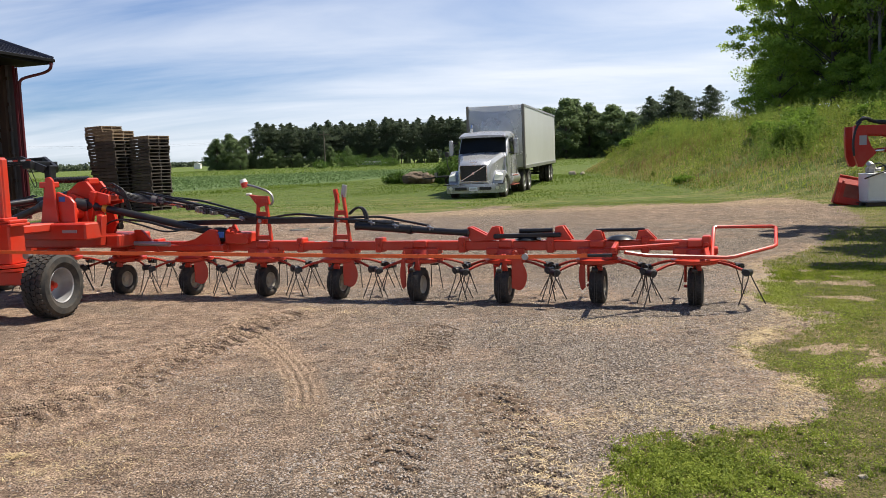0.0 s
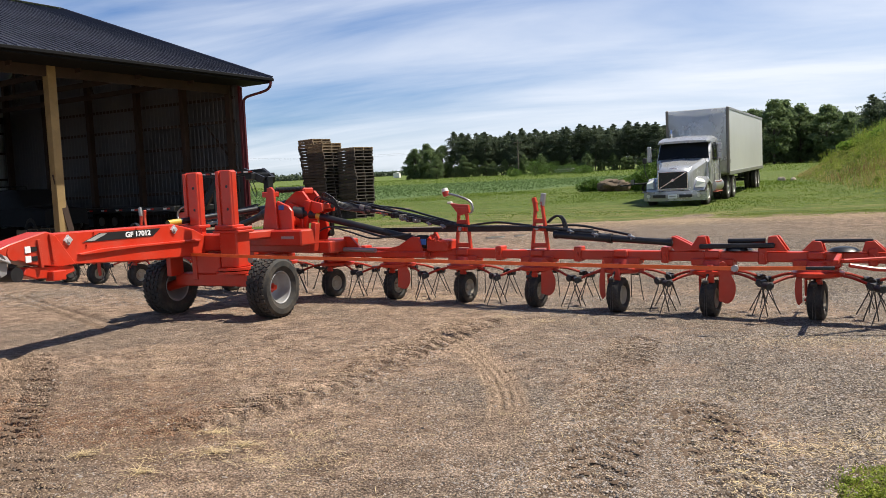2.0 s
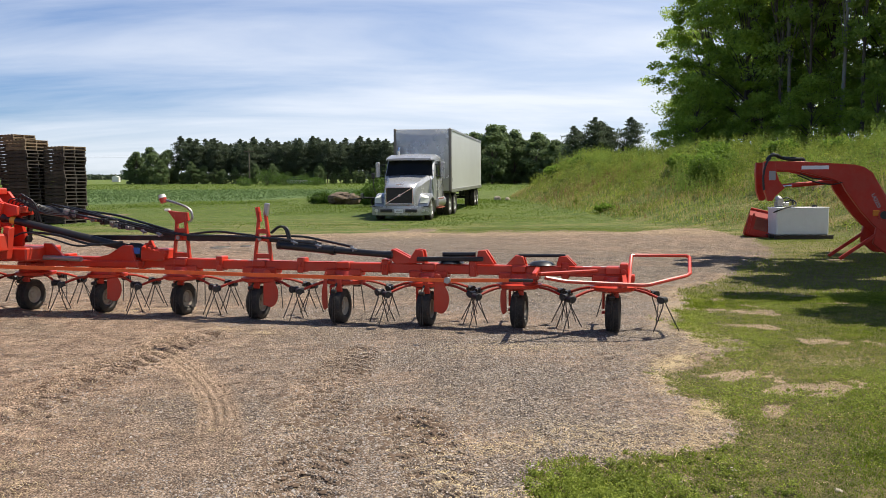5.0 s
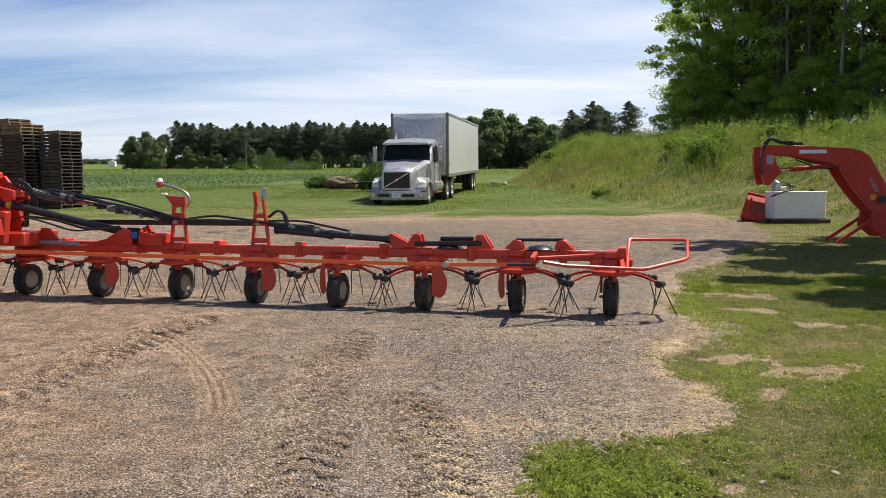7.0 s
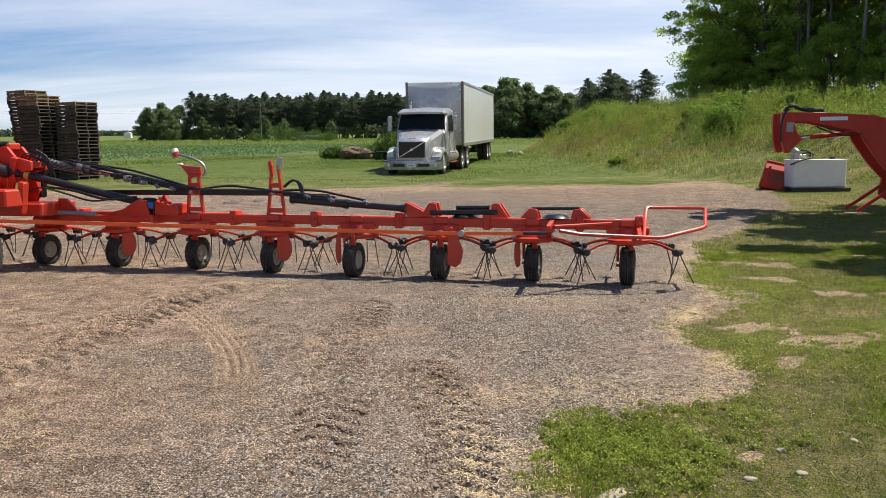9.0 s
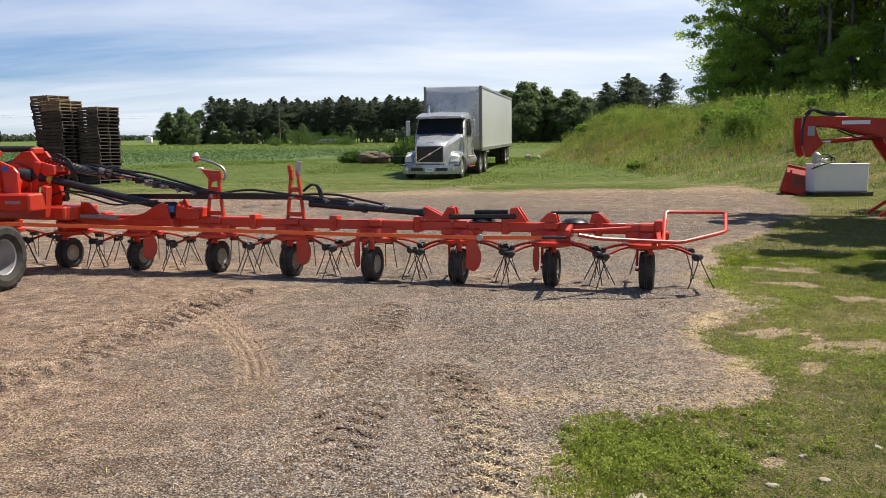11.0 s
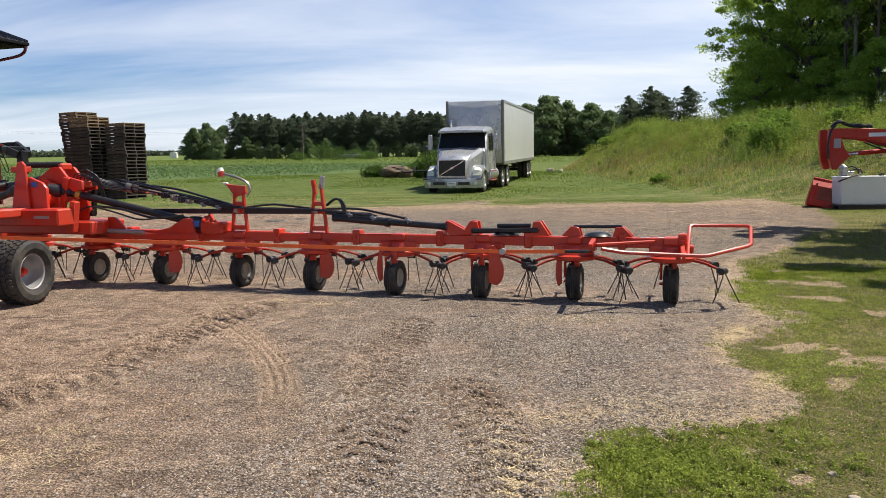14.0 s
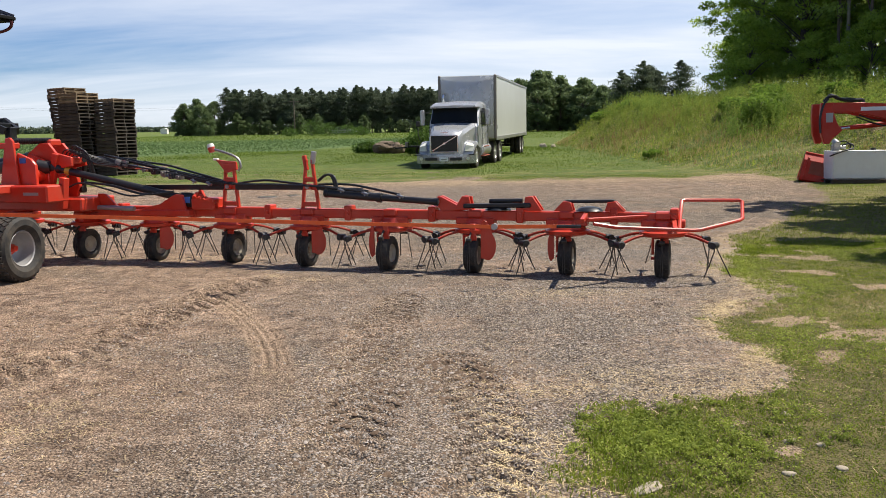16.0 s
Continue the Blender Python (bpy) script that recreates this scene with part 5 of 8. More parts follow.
for x, z in ((.72, .78), (.95, .70)):
    b = bmesh.new()
    rod(b, car((x, -.2, z)), car((x, -.12, z)), .045, n=14)
    part("roller", b, M["steel" if z > .75 else "black"], tedder)

# drawbar in its own upright plane
DA = Vector((-6.07, 9.45, 0))
DM = TED.inverted() @ Matrix(((-.15, -.9887, 0, DA.x), (-.9887, .15, 0, DA.y), (0, 0, 1, 0), (0, 0, 0, 1)))
# plate(): X runs along the drawbar, Y across; the near face lies at +Y
DM = DM @ Matrix.Diagonal((1, -1, 1, 1))


def bar_plate(pts, thick, off, bev=.006):
    b = bmesh.new()
    plate(b, pts, thick, DM @ Matrix.Translation((0, off, 0)), bev)
    return b


rear = [(-.75, .86), (-.75, 1.06), (-.45, 1.20), (-.06, 1.29), (1.85, 1.30), (1.97, 1.33), (1.70, .94), (.53, .87), (-.3, .84)]
part("drawbar", bar_plate(rear, .24, 0, .012), M["red"], tedder, "long red drawbar with a flanged side")
part("drawbar_flange", bar_plate([(-.55, 1.03), (.6, 1.045), (1.53, 1.03), (1.56, 1.05), (1.2, 1.08), (.6, 1.075), (-.55, 1.06)], .04, .135, .005), M["red"], tedder)
part("drawbar_knee", bar_plate([(1.60, .94), (1.86, 1.28), (1.97, 1.33), (2.44, 1.23), (2.68, 1.15), (2.62, 1.02), (2.44, 1.08), (2.13, .98), (1.80, .93)], .29, 0, .01), M["red"], tedder)
part("drawbar_front", bar_plate([(2.40, 1.22), (2.66, 1.15), (3.23, 1.035), (3.45, 1.02), (3.71, .94), (4.04, .70), (4.0, .55), (3.73, .56), (3.57, .72), (3.24, .88), (2.89, .97), (2.44, 1.07)], .20, 0, .01), M["red"], tedder)
part("hitch", bar_plate([(3.62, .66), (4.0, .70), (4.05, .71), (5.3, .64), (5.3, .50), (4.6, .52), (4.0, .55), (3.72, .56)], .16, .02, .01), M["red"], tedder)


def on_bar(name, pts, mat, off=.124, thick=.006, parent=tedder, label=""):
    return part(name, bar_plate(pts, thick, off, 0), mat, parent, label)


on_bar("stripe", [(.20, 1.255), (1.22, 1.262), (1.47, 1.17), (.34, 1.165)], M["label_black"], .124)
on_bar("stripe", [(1.10, 1.25), (1.20, 1.255), (1.44, 1.18), (1.30, 1.18)], M["label_grey"], .128)
tm = DM @ Matrix.Translation((.60, .1295, 1.208)) @ Matrix(((-1, 0, 0, 0), (0, 0, 1, 0), (0, 1, 0, 0), (0, 0, 0, 1)))
letters("GF 17012", .084, tm @ Matrix.Diagonal((1.28, 1, 1, 1)), M["label_white"], tedder, "model_lettering", bold=.0035)
on_bar("badge", [(3.86, .82), (3.73, .885), (3.60, .82), (3.73, .755)], M["label_white"], .106)
on_bar("badge", [(3.845, .82), (3.73, .875), (3.615, .82), (3.73, .765)], M["red"], .109)
on_bar("badge_bar", [(3.80, .805), (3.80, .838), (3.66, .838), (3.66, .805)], M["label_white"], .112)
for k in range(4):
    on_bar("print_line", [(3.83 - .01 * k, .735 - .022 * k), (3.83 - .01 * k, .745 - .022 * k), (3.72 + .01 * k, .745 - .022 * k), (3.72 + .01 * k, .735 - .022 * k)], M["label_white"], .106)
on_bar("stripe", [(3.64, .71), (3.46, .86), (3.40, .845), (3.575, .69)], M["label_yellow"], .106)
for s0 in (4.05, 4.28):
    on_bar("warning_decal", [(s0, .59), (s0, .645), (s0 + .055, .645), (s0 + .055, .59)], M["label_white"], .106)
    on_bar("warning_decal", [(s0 - .07, .60), (s0 - .07, .645), (s0 - .005, .645), (s0 - .005, .60)], M["label_black"], .106)
for z in (1.02, 1.12):
    on_bar("warning_decal", [(2.27, z), (2.27, z + .07), (2.20, z + .07), (2.20, z)], M["label_white"], .15)
    on_bar("warning_decal", [(2.19, z + .01), (2.19, z + .06), (2.12, z + .06), (2.12, z + .01)], M["label_black"], .15)
for s0, z0 in ((1.68, 1.215), (-.05, 1.22), (3.55, .93)):
    b = bmesh.new()
    c = DM @ Vector((s0, .135, z0))
    n = (DM.to_3x3() @ Vector((0, 1, 0))).normalized()
    rod(b, c - n * .03, c + n * .004, .060, n=4)
    rod(b, c, c + n * .020, .024, n=12)
    part("bolt_plate", b, M["zinc"], tedder, "bright bolt on a zinc plate")
for s0, z0, r in ((2.40, 1.14, .085), (3.25, .95, .06)):
    b = bmesh.new()
    c = DM @ Vector((s0, .15 if s0 < 3 else .105, z0))
    rod(b, c - n * .03, c + n * .006, r, n=20)
    part("boss", b, M["red"], tedder)
# folding pivot under the knee
b = bmesh.new()
plate(b, [(1.62, .93), (1.60, .86), (1.78, .815), (2.12, .83), (2.28, .89), (2.25, .97)], .20, DM @ Matrix.Translation((0, .02, 0)), .01)
bx(b, (1.80, .08, .79), (1.98, .20, .90), .01, DM)
part("knee_bracket", b, M["red"], tedder)
b = bmesh.new()
rod(b, DM @ Vector((2.36, -.14, .905)), DM @ Vector((2.36, .12, .905)), .078, n=20)
part("pivot_roller", b, M["black"], tedder)
for s0, z0, z1 in ((2.06, .95, 1.25), (1.90, 1.0, 1.30)):
    b = bmesh.new()
    plate(b, [(s0, z0), (s0 + .035, z0), (s0 + .06, z1), (s0 + .02, z1)], .05, DM @ Matrix.Translation((0, .145, 0)), .004)
    part("joint_rib", b, M["red"], tedder)
for s0 in (.62, 1.42, 1.30):
    b = bmesh.new()
    c = DM @ Vector((s0, .12, 1.275 if s0 < 1.4 else 1.14))
    rod(b, c, c + n * .018, .013, n=8)
    part("bolt", b, M["red"], tedder)
# jack leg, lamp unit, hydraulic store, shaft cone, hose arch
b = bmesh.new()
c0, c1 = DM @ Vector((2.97, .16, 1.03)), DM @ Vector((2.95, .18, .62))
rod(b, c0, c1, .034, n=14)
rod(b, DM @ Vector((2.97, .16, 1.03)), DM @ Vector((2.97, .16, 1.06)), .05, n=12)
part("jack_leg", b, M["red"], tedder, "red tubular parking jack")
b = bmesh.new()
rod(b, DM @ Vector((3.30, .0, 1.0)), DM @ Vector((3.30, .0, 1.12)), .045, n=12)
part("bush_boss", b, M["red"], tedder)
b = bmesh.new()
HOLD = DM @ Matrix.Translation((2.60, .165, 1.12)) @ Matrix.Rotation(radians(-22), 4, 'Y') @ Matrix.Rotation(radians(-38), 4, 'X')
bx(b, (-.115, -.075, -.012), (.115, .075, .012), .006, HOLD)
plate(b, [(2.51, 1.07), (2.53, .93), (2.60, .90), (2.65, .97), (2.67, 1.09)], .07, DM @ Matrix.Translation((0, .15, 0)), .005)
plate(b, [(2.64, .96), (2.77, .92), (2.78, .96), (2.67, 1.02)], .04, DM @ Matrix.Translation((0, .13, 0)), .004)
lu = part("chock_holder", b, M["rim_grey"], tedder, "bent bright steel holder")
for k in (0, 1):
    b = bmesh.new()
    bx(b, (-.055 + .06 * k, -.05, .010), (-.005 + .06 * k, .05, .016), .002, HOLD)
    part("slot", b, M["black"], lu)
b = bmesh.new()
rod(b, DM @ Vector((3.32, .10, .75)), DM @ Vector((3.64, .10, .58)), .045, n=16)
part("document_tube", b, M["black"], tedder, "black plastic document tube")
b = bmesh.new()
q = DM @ Vector((3.98, .0, .92))
e = DM @ Vector((3.78, .0, .93))
rod(b, q, q.lerp(e, .18), .158, .148, n=28, caps=False)
rod(b, q.lerp(e, .18), q.lerp(e, .85), .148, .135, n=28, caps=False)
rod(b, q.lerp(e, .30), q.lerp(e, .34), .150, n=28)
rod(b, q.lerp(e, .85), e, .135, .09, n=28)
rod(b, e, e.lerp(q, -.4), .055, n=16)
part("shaft_cone", b, M["black"], tedder, "black cone shaft guard")
b = bmesh.new()
rod(b, q, DM @ Vector((5.2, .0, .88)), .045, n=16)
part("input_shaft", b, M["shaft_grey"], tedder, "grey telescopic drive shaft")
b = bmesh.new()
tube(b, [DM @ Vector(v) for v in ((5.2, .05, .95), (4.6, .03, 1.12), (4.38, .0, 1.25), (4.05, .0, 1.39), (3.77, .0, 1.31), (3.58, .0, 1.04), (3.4, .0, 1.02))], .03, 10)
part("hose_arch", b, M["black"], tedder, "ribbed black hose arch")
b = bmesh.new()
tube(b, [DM @ Vector(v) for v in ((4.05, .02, 1.43), (3.85, .02, 1.20), (3.66, .02, 1.00))], .006, 5)
tube(b, [DM @ Vector(v) for v in ((3.80, .0, 1.17), (3.72, .0, 1.17), (3.55, .0, 1.21), (3.50, 0, 1.15))], .012, 6)
part("wire_stay", b, M["steel"], tedder)
b = bmesh.new()
beam(b, DM @ Vector((3.60, .0, 1.18)), DM @ Vector((2.86, .0, 1.26)), .07, .08)
bx(b, (3.50, -.06, 1.10), (3.62, .06, 1.23), .02, DM)
rod(b, DM @ Vector((3.42, .0, 1.0)), DM @ Vector((3.42, .0, 1.20)), .03, n=10)
ab = part("parking_arm", b, M["blacksteel"], tedder)
b = bmesh.new()
beam(b, DM @ Vector((3.5, .01, 1.236)), DM @ Vector((2.88, .01, 1.305)), .06, .012, 0)
part("edge_strip", b, M["alu"], ab)
b = bmesh.new()
rod(b, DM @ Vector((2.78, .0, 1.27)), DM @ Vector((2.84, .0, 1.265)), .12, n=24)
part("hose_disc", b, M["black"], ab)
# spare wheel behind the drawbar
b = bmesh.new()
m = DM @ Matrix.Translation((2.75, -.5, .92)) @ Matrix.Rotation(radians(90), 4, 'Z')
tyre(b, m, .212, .125, .16, 28, 20, .007)
sp = part("spare_wheel", b, M["rubber"], tedder, "small tyre carried beside the drawbar")
b = bmesh.new()
rod(b, DM @ Vector((2.75, -.5, .92)), DM @ Vector((2.75, .0, 1.0)), .03, n=10)
part("spare_bracket", b, M["blacksteel"], sp)

# long orange strap from the tip guard to the carriage
strap = [Vector(v) for v in ((7.70, -.74, .65), (6.93, -1.05, .665), (5.37, -1.62, .735), (3.59, -2.06, .80), (1.58, -2.40, .85), (.75, -2.40, .86), (.10, -2.36, .865))]
b = bmesh.new()
for a, c in zip(strap, strap[1:]):
    beam(b, a, c, .008, .04, 0)
part("strap", b, M["orange"], tedder, "long flat orange strap from tip to carriage")
b = bmesh.new()
rod(b, (6.93, -1.075, .667), (6.93, -1.03, .667), .036, n=8)
part("strap_button", b, M["alu"], tedder, "pale round strap tensioner")
b = bmesh.new()
bx(b, (.05, -2.39, .83), (.11, -2.20, .90), .008)
part("strap_anchor", b, M["red"], tedder)

# ---- machine barn ----
BARN = Matrix(((.3192, -.9477, 0, -14.4), (.9477, .3192, 0, 31.05), (0, 0, 1, 0), (0, 0, 0, 1)))
# local: X away along the eaves (0 at the far end), Y into the barn, Z up
barn = thing("machine_barn", "open-fronted pole barn with dark metal roof and maroon trim", "barn", BARN)


def floor_at(x, y):
    p = BARN @ Vector((x, y, 0))
    return float(height(np.array(p.x), np.array(p.y)))


EZ, RZ, RY, BY = 6.35, 10.85, 12.5, 18.3
NEAR = -21.0
pitch = (RZ - EZ) / RY


def roof_z(y):
    return EZ + pitch * y if y <= RY else RZ - (RZ - 6.05) / (BY - RY) * (y - RY)


# ribbed front roof, sheet by sheet
wid = .92
k = 0
x1 = .04
while x1 > NEAR:
    x0 = max(NEAR, x1 - wid)
    b = bmesh.new()
    def skew(x, y):
        return x - (.85 * y / RY if k == 0 and x > 0 else (.85 * y / RY) * max(0, 1 + (x - .04) / 3.0))
    cols = [x0]
    for r in range(3):
        c = x0 + wid * (r + .12) / 3
        if c + .05 < x1:
            cols += [c, c + .014, c + .040, c + .054]
    cols.append(x1)
    top, foot = [], []
    for x in cols:
        up = .0
        for r in range(3):
            c = x0 + wid * (r + .12) / 3
            if c + .01 < x < c + .04:
                up = .034
        foot.append(b.verts.new((skew(x, 0), 0, EZ + up)))
        top.append(b.verts.new((skew(x, RY), RY, RZ + up)))
    for i in range(len(cols) - 1):
        b.faces.new((foot[i], foot[i + 1], top[i + 1], top[i]))
    bmesh.ops.solidify(b, geom=b.faces[:], thickness=.02)
    part("roof_sheet", b, M["roof"], barn)
    x1 -= wid
    k += 1
b = bmesh.new()
v = [b.verts.new(p) for p in ((-.81, RY, RZ), (NEAR, RY, RZ), (NEAR, BY, 6.05), (.04, BY, 6.05))]
b.faces.new(v)
bmesh.ops.solidify(b, geom=b.faces[:], thickness=.03)
part("rear_roof", b, M["roof"], barn)
b = bmesh.new()
beam(b, (-.81, RY, RZ + .04), (NEAR, RY, RZ + .04), .35, .03)
part("ridge_cap", b, M["roof"], barn)
b = bmesh.new()
beam(b, (.06, -.02, EZ - .02), (-.78, RY, RZ + .0), .05, .20)
part("rake_trim", b, M["roof"], barn)
b = bmesh.new()
bx(b, (NEAR, -.03, EZ - .22), (.06, .03, EZ - .01), .01)
bx(b, (NEAR, -.13, EZ - .14), (.06, -.03, EZ - .02), .02)
part("gutter", b, M["gutter"], barn)
b = bmesh.new()
bx(b, (NEAR, .03, EZ - .21), (.0, 1.58, EZ - .16), .01)
part("soffit", b, M["gutter"], barn)
# walls: far gable end and part of the rear
def shear(bm):
    for v in bm.verts:
        v.co.x -= .85 * min(max(v.co.y, 0), RY) / RY
    return bm


b = bmesh.new()
ex = -.62
pr = [(1.2, .0), (1.2, roof_z(1.2) - .05), (RY - .02, RZ - .25), (17.1, roof_z(17.1) - .05), (17.1, .0)]
lo = [b.verts.new((ex, y, z)) for y, z in pr]
b.faces.new(lo)
bmesh.ops.solidify(b, geom=b.faces[:], thickness=.05)
shear(b)
ew = part("end_wall", b, M["siding_shade"], barn, "ribbed steel siding seen from inside, coloured dark for shade")
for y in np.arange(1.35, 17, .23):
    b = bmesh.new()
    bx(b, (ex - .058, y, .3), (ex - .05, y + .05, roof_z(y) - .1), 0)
    part("rib", shear(b), M["siding_shade"], ew)
b = bmesh.new()
bx(b, (ex + .0, 1.1, .1), (ex + .03, 17.2, 6.1), .0)
part("outer_skin", shear(b), M["maroon"], barn)
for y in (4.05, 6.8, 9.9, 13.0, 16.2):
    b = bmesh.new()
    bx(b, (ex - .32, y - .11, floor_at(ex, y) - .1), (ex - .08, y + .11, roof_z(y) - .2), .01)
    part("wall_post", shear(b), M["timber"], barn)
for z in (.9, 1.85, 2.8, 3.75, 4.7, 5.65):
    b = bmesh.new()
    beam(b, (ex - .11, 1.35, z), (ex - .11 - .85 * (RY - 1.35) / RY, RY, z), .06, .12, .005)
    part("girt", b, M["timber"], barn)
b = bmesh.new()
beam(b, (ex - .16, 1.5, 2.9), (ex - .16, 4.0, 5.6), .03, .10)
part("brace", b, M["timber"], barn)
# rear wall bays
b = bmesh.new()
bx(b, (-5.4, 17.0, .2), (ex - .85, 17.06, 6.05), 0)
rw = part("rear_wall", b, M["siding"], barn, "pale rear siding between posts")
for x in np.arange(-5.3, -.8, .23):
    b = bmesh.new()
    bx(b, (x, 16.97, .3), (x + .035, 17.0, 6.0), 0)
    part("rib", b, M["siding"], rw)
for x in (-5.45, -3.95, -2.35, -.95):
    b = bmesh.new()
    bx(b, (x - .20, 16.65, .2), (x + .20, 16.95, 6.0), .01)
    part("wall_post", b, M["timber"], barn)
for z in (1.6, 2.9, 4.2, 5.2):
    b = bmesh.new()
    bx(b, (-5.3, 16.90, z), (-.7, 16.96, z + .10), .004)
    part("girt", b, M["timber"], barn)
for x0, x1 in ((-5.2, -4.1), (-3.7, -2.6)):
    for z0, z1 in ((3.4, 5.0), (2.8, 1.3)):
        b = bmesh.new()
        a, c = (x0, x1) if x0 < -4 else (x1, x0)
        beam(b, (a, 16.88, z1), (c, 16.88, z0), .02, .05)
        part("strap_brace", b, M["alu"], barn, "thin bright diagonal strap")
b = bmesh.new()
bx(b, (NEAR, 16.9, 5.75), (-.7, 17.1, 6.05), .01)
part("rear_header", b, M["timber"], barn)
for x in (-13.5, NEAR + .2):
    b = bmesh.new()
    bx(b, (x - .15, 16.85, .1), (x + .15, 17.1, 6.0), .01)
    part("rear_post", b, M["post"], barn)
# unseen near end, closed by an added wall to keep light out
b = bmesh.new()
bx(b, (NEAR, 1.2, .0), (NEAR + .06, 17.1, 6.1), 0)
part("near_wall", b, M["siding"], barn)
# front posts and header
for x, m in ((-.72, "timber"), (-8.62, "post"), (-17.1, "post")):
    b = bmesh.new()
    bx(b, (x - .15, 1.52, floor_at(x, 1.6) - .2), (x + .15, 1.82, EZ - .2), .012)
    part("front_post", b, M[m], barn, "squared pine post")
b = bmesh.new()
bx(b, (NEAR, 1.58, EZ - .55), (-.6, 1.72, EZ - .20), .01)
part("header_beam", b, M["timber"], barn)
# packed dark earth sheet, added under the roof to cut bounce light
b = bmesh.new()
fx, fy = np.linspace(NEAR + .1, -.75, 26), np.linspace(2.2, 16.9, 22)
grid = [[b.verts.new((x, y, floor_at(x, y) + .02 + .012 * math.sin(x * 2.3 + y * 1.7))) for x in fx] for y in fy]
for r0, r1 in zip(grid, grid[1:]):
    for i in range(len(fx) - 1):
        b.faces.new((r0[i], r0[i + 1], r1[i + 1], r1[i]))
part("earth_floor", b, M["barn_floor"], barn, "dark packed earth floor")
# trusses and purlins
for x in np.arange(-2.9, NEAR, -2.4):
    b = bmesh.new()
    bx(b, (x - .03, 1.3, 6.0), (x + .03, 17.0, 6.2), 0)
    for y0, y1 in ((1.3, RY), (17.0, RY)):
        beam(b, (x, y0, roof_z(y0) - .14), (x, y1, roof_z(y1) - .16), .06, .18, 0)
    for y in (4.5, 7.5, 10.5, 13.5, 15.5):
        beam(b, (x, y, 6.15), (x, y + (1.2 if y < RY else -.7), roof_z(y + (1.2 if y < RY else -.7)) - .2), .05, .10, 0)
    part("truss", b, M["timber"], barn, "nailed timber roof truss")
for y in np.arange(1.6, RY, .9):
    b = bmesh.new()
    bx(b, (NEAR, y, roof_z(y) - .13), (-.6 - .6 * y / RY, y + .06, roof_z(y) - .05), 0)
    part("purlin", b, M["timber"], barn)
# downpipe
b = bmesh.new()
tube(b, [(-.10, -.06, EZ - .16), (-.10, -.02, EZ - .36), (-.16, .25, EZ - .52), (-.48, .95, EZ - .72), (-.54, 1.06, EZ - .95)], .055, 8)
bx(b, (-.60, 1.02, .2), (-.50, 1.12, EZ - .9), .015)
part("downpipe", b, M["maroon"], barn, "maroon downpipe at the corner")
b = bmesh.new()
bx(b, (-.62, 1.10, .2), (-.54, 1.22, EZ - .3), .01)
part("corner_trim", b, M["maroon"], barn)
b = bmesh.new()
tube(b, [(-5.4, BY - .1, 5.95), (-5.4, 17.8, 5.6), (-5.4, 17.3, 5.45), (-5.4, 17.2, 5.1)], .05, 8)
part("downpipe", b, M["roof"], barn)

# gooseneck flatbed standing along the end wall
goose = thing("gooseneck_trailer", "black gooseneck flatbed trailer parked in the barn", "trailer", BARN @ Matrix.Translation((-3.0, 0, floor_at(-3, 3))))
b = bmesh.new()
bx(b, (-1.15, 1.4, .78), (1.15, 11.0, .98), .02)
part("deck", b, M["blacksteel"], goose)
b = bmesh.new()
for x in (-.5, .5):
    beam(b, (x, 1.6, .85), (x, .6, 2.10), .12, .26)
    beam(b, (x, .9, 2.06), (x, -1.75, 2.12), .12, .22)
    beam(b, (x, -1.70, 2.14), (x * .5, -2.45, 1.78), .12, .24)
bx(b, (-.6, -2.2, 1.82), (.6, -1.85, 2.06), .02)
bx(b, (-.14, -2.55, 1.15), (.14, -2.28, 1.92), .03)
part("gooseneck", b, M["blacksteel"], goose)
for i in range(6):
    for m, dy in (("red", 0), ("label_white", .22)):
        b = bmesh.new()
        y = -2.2 + i * .55 + dy
        bx(b, (-.568, y, 2.08), (-.562, y + .2, 2.135), 0)
        part("reflector", b, M[m], goose)
for i in range(8):
    for m, dy in (("red", 0), ("label_white", .2)):
        b = bmesh.new()
        bx(b, (-1.158, 1.6 + i * .95 + dy, .86), (-1.152, 1.8 + i * .95 + dy, .92), 0)
        part("reflector", b, M[m], goose)
b = bmesh.new()
tube(b, [(-.3, -1.9, 1.85), (-.2, -2.0, 1.35), (.1, -1.6, 1.25), (.2, -1.2, 1.9)], .015, 6)
part("cable", b, M["black"], goose)
for x in (-.85, .85):
    for y in (7.6, 8.5):
        m = Matrix.Translation((x, y, .38))
        w = part("wheel", tyre(bmesh.new(), m, .38, .2, .22, 24, 18, .008), M["rubber"], goose)
        b = bmesh.new()
        lathe(b, [(-.10, .2), (-.02, .17), (.02, .17), (.10, .2)], m, 16)
        part("rim", b, M["rim_grey"], w)
b = bmesh.new()
rod(b, (-.45, .9, .0), (-.45, .9, 1.5), .06)
part("jack", b, M["blacksteel"], goose)
b = bmesh.new()
rod(b, (.45, .9, .0), (.45, .9, 1.5), .06)
part("jack", b, M["blacksteel"], goose)

# pickup in the shade
pick = thing("pickup_truck", "dark pickup with a cab rack standing inside the barn", "pickup truck", BARN @ Matrix.Translation((-5.6, 8.6, floor_at(-5.6, 8.6))))
b = bmesh.new()
hull(b, [ring(-2.7, .92, .90, .45, 1.05, .02, .08), ring(-1.2, .98, .95, .42, 1.18, .02, .08), ring(2.7, .98, .96, .45, 1.20, .02, .05)])
part("body", b, M["barn_black"], pick)
b = bmesh.new()
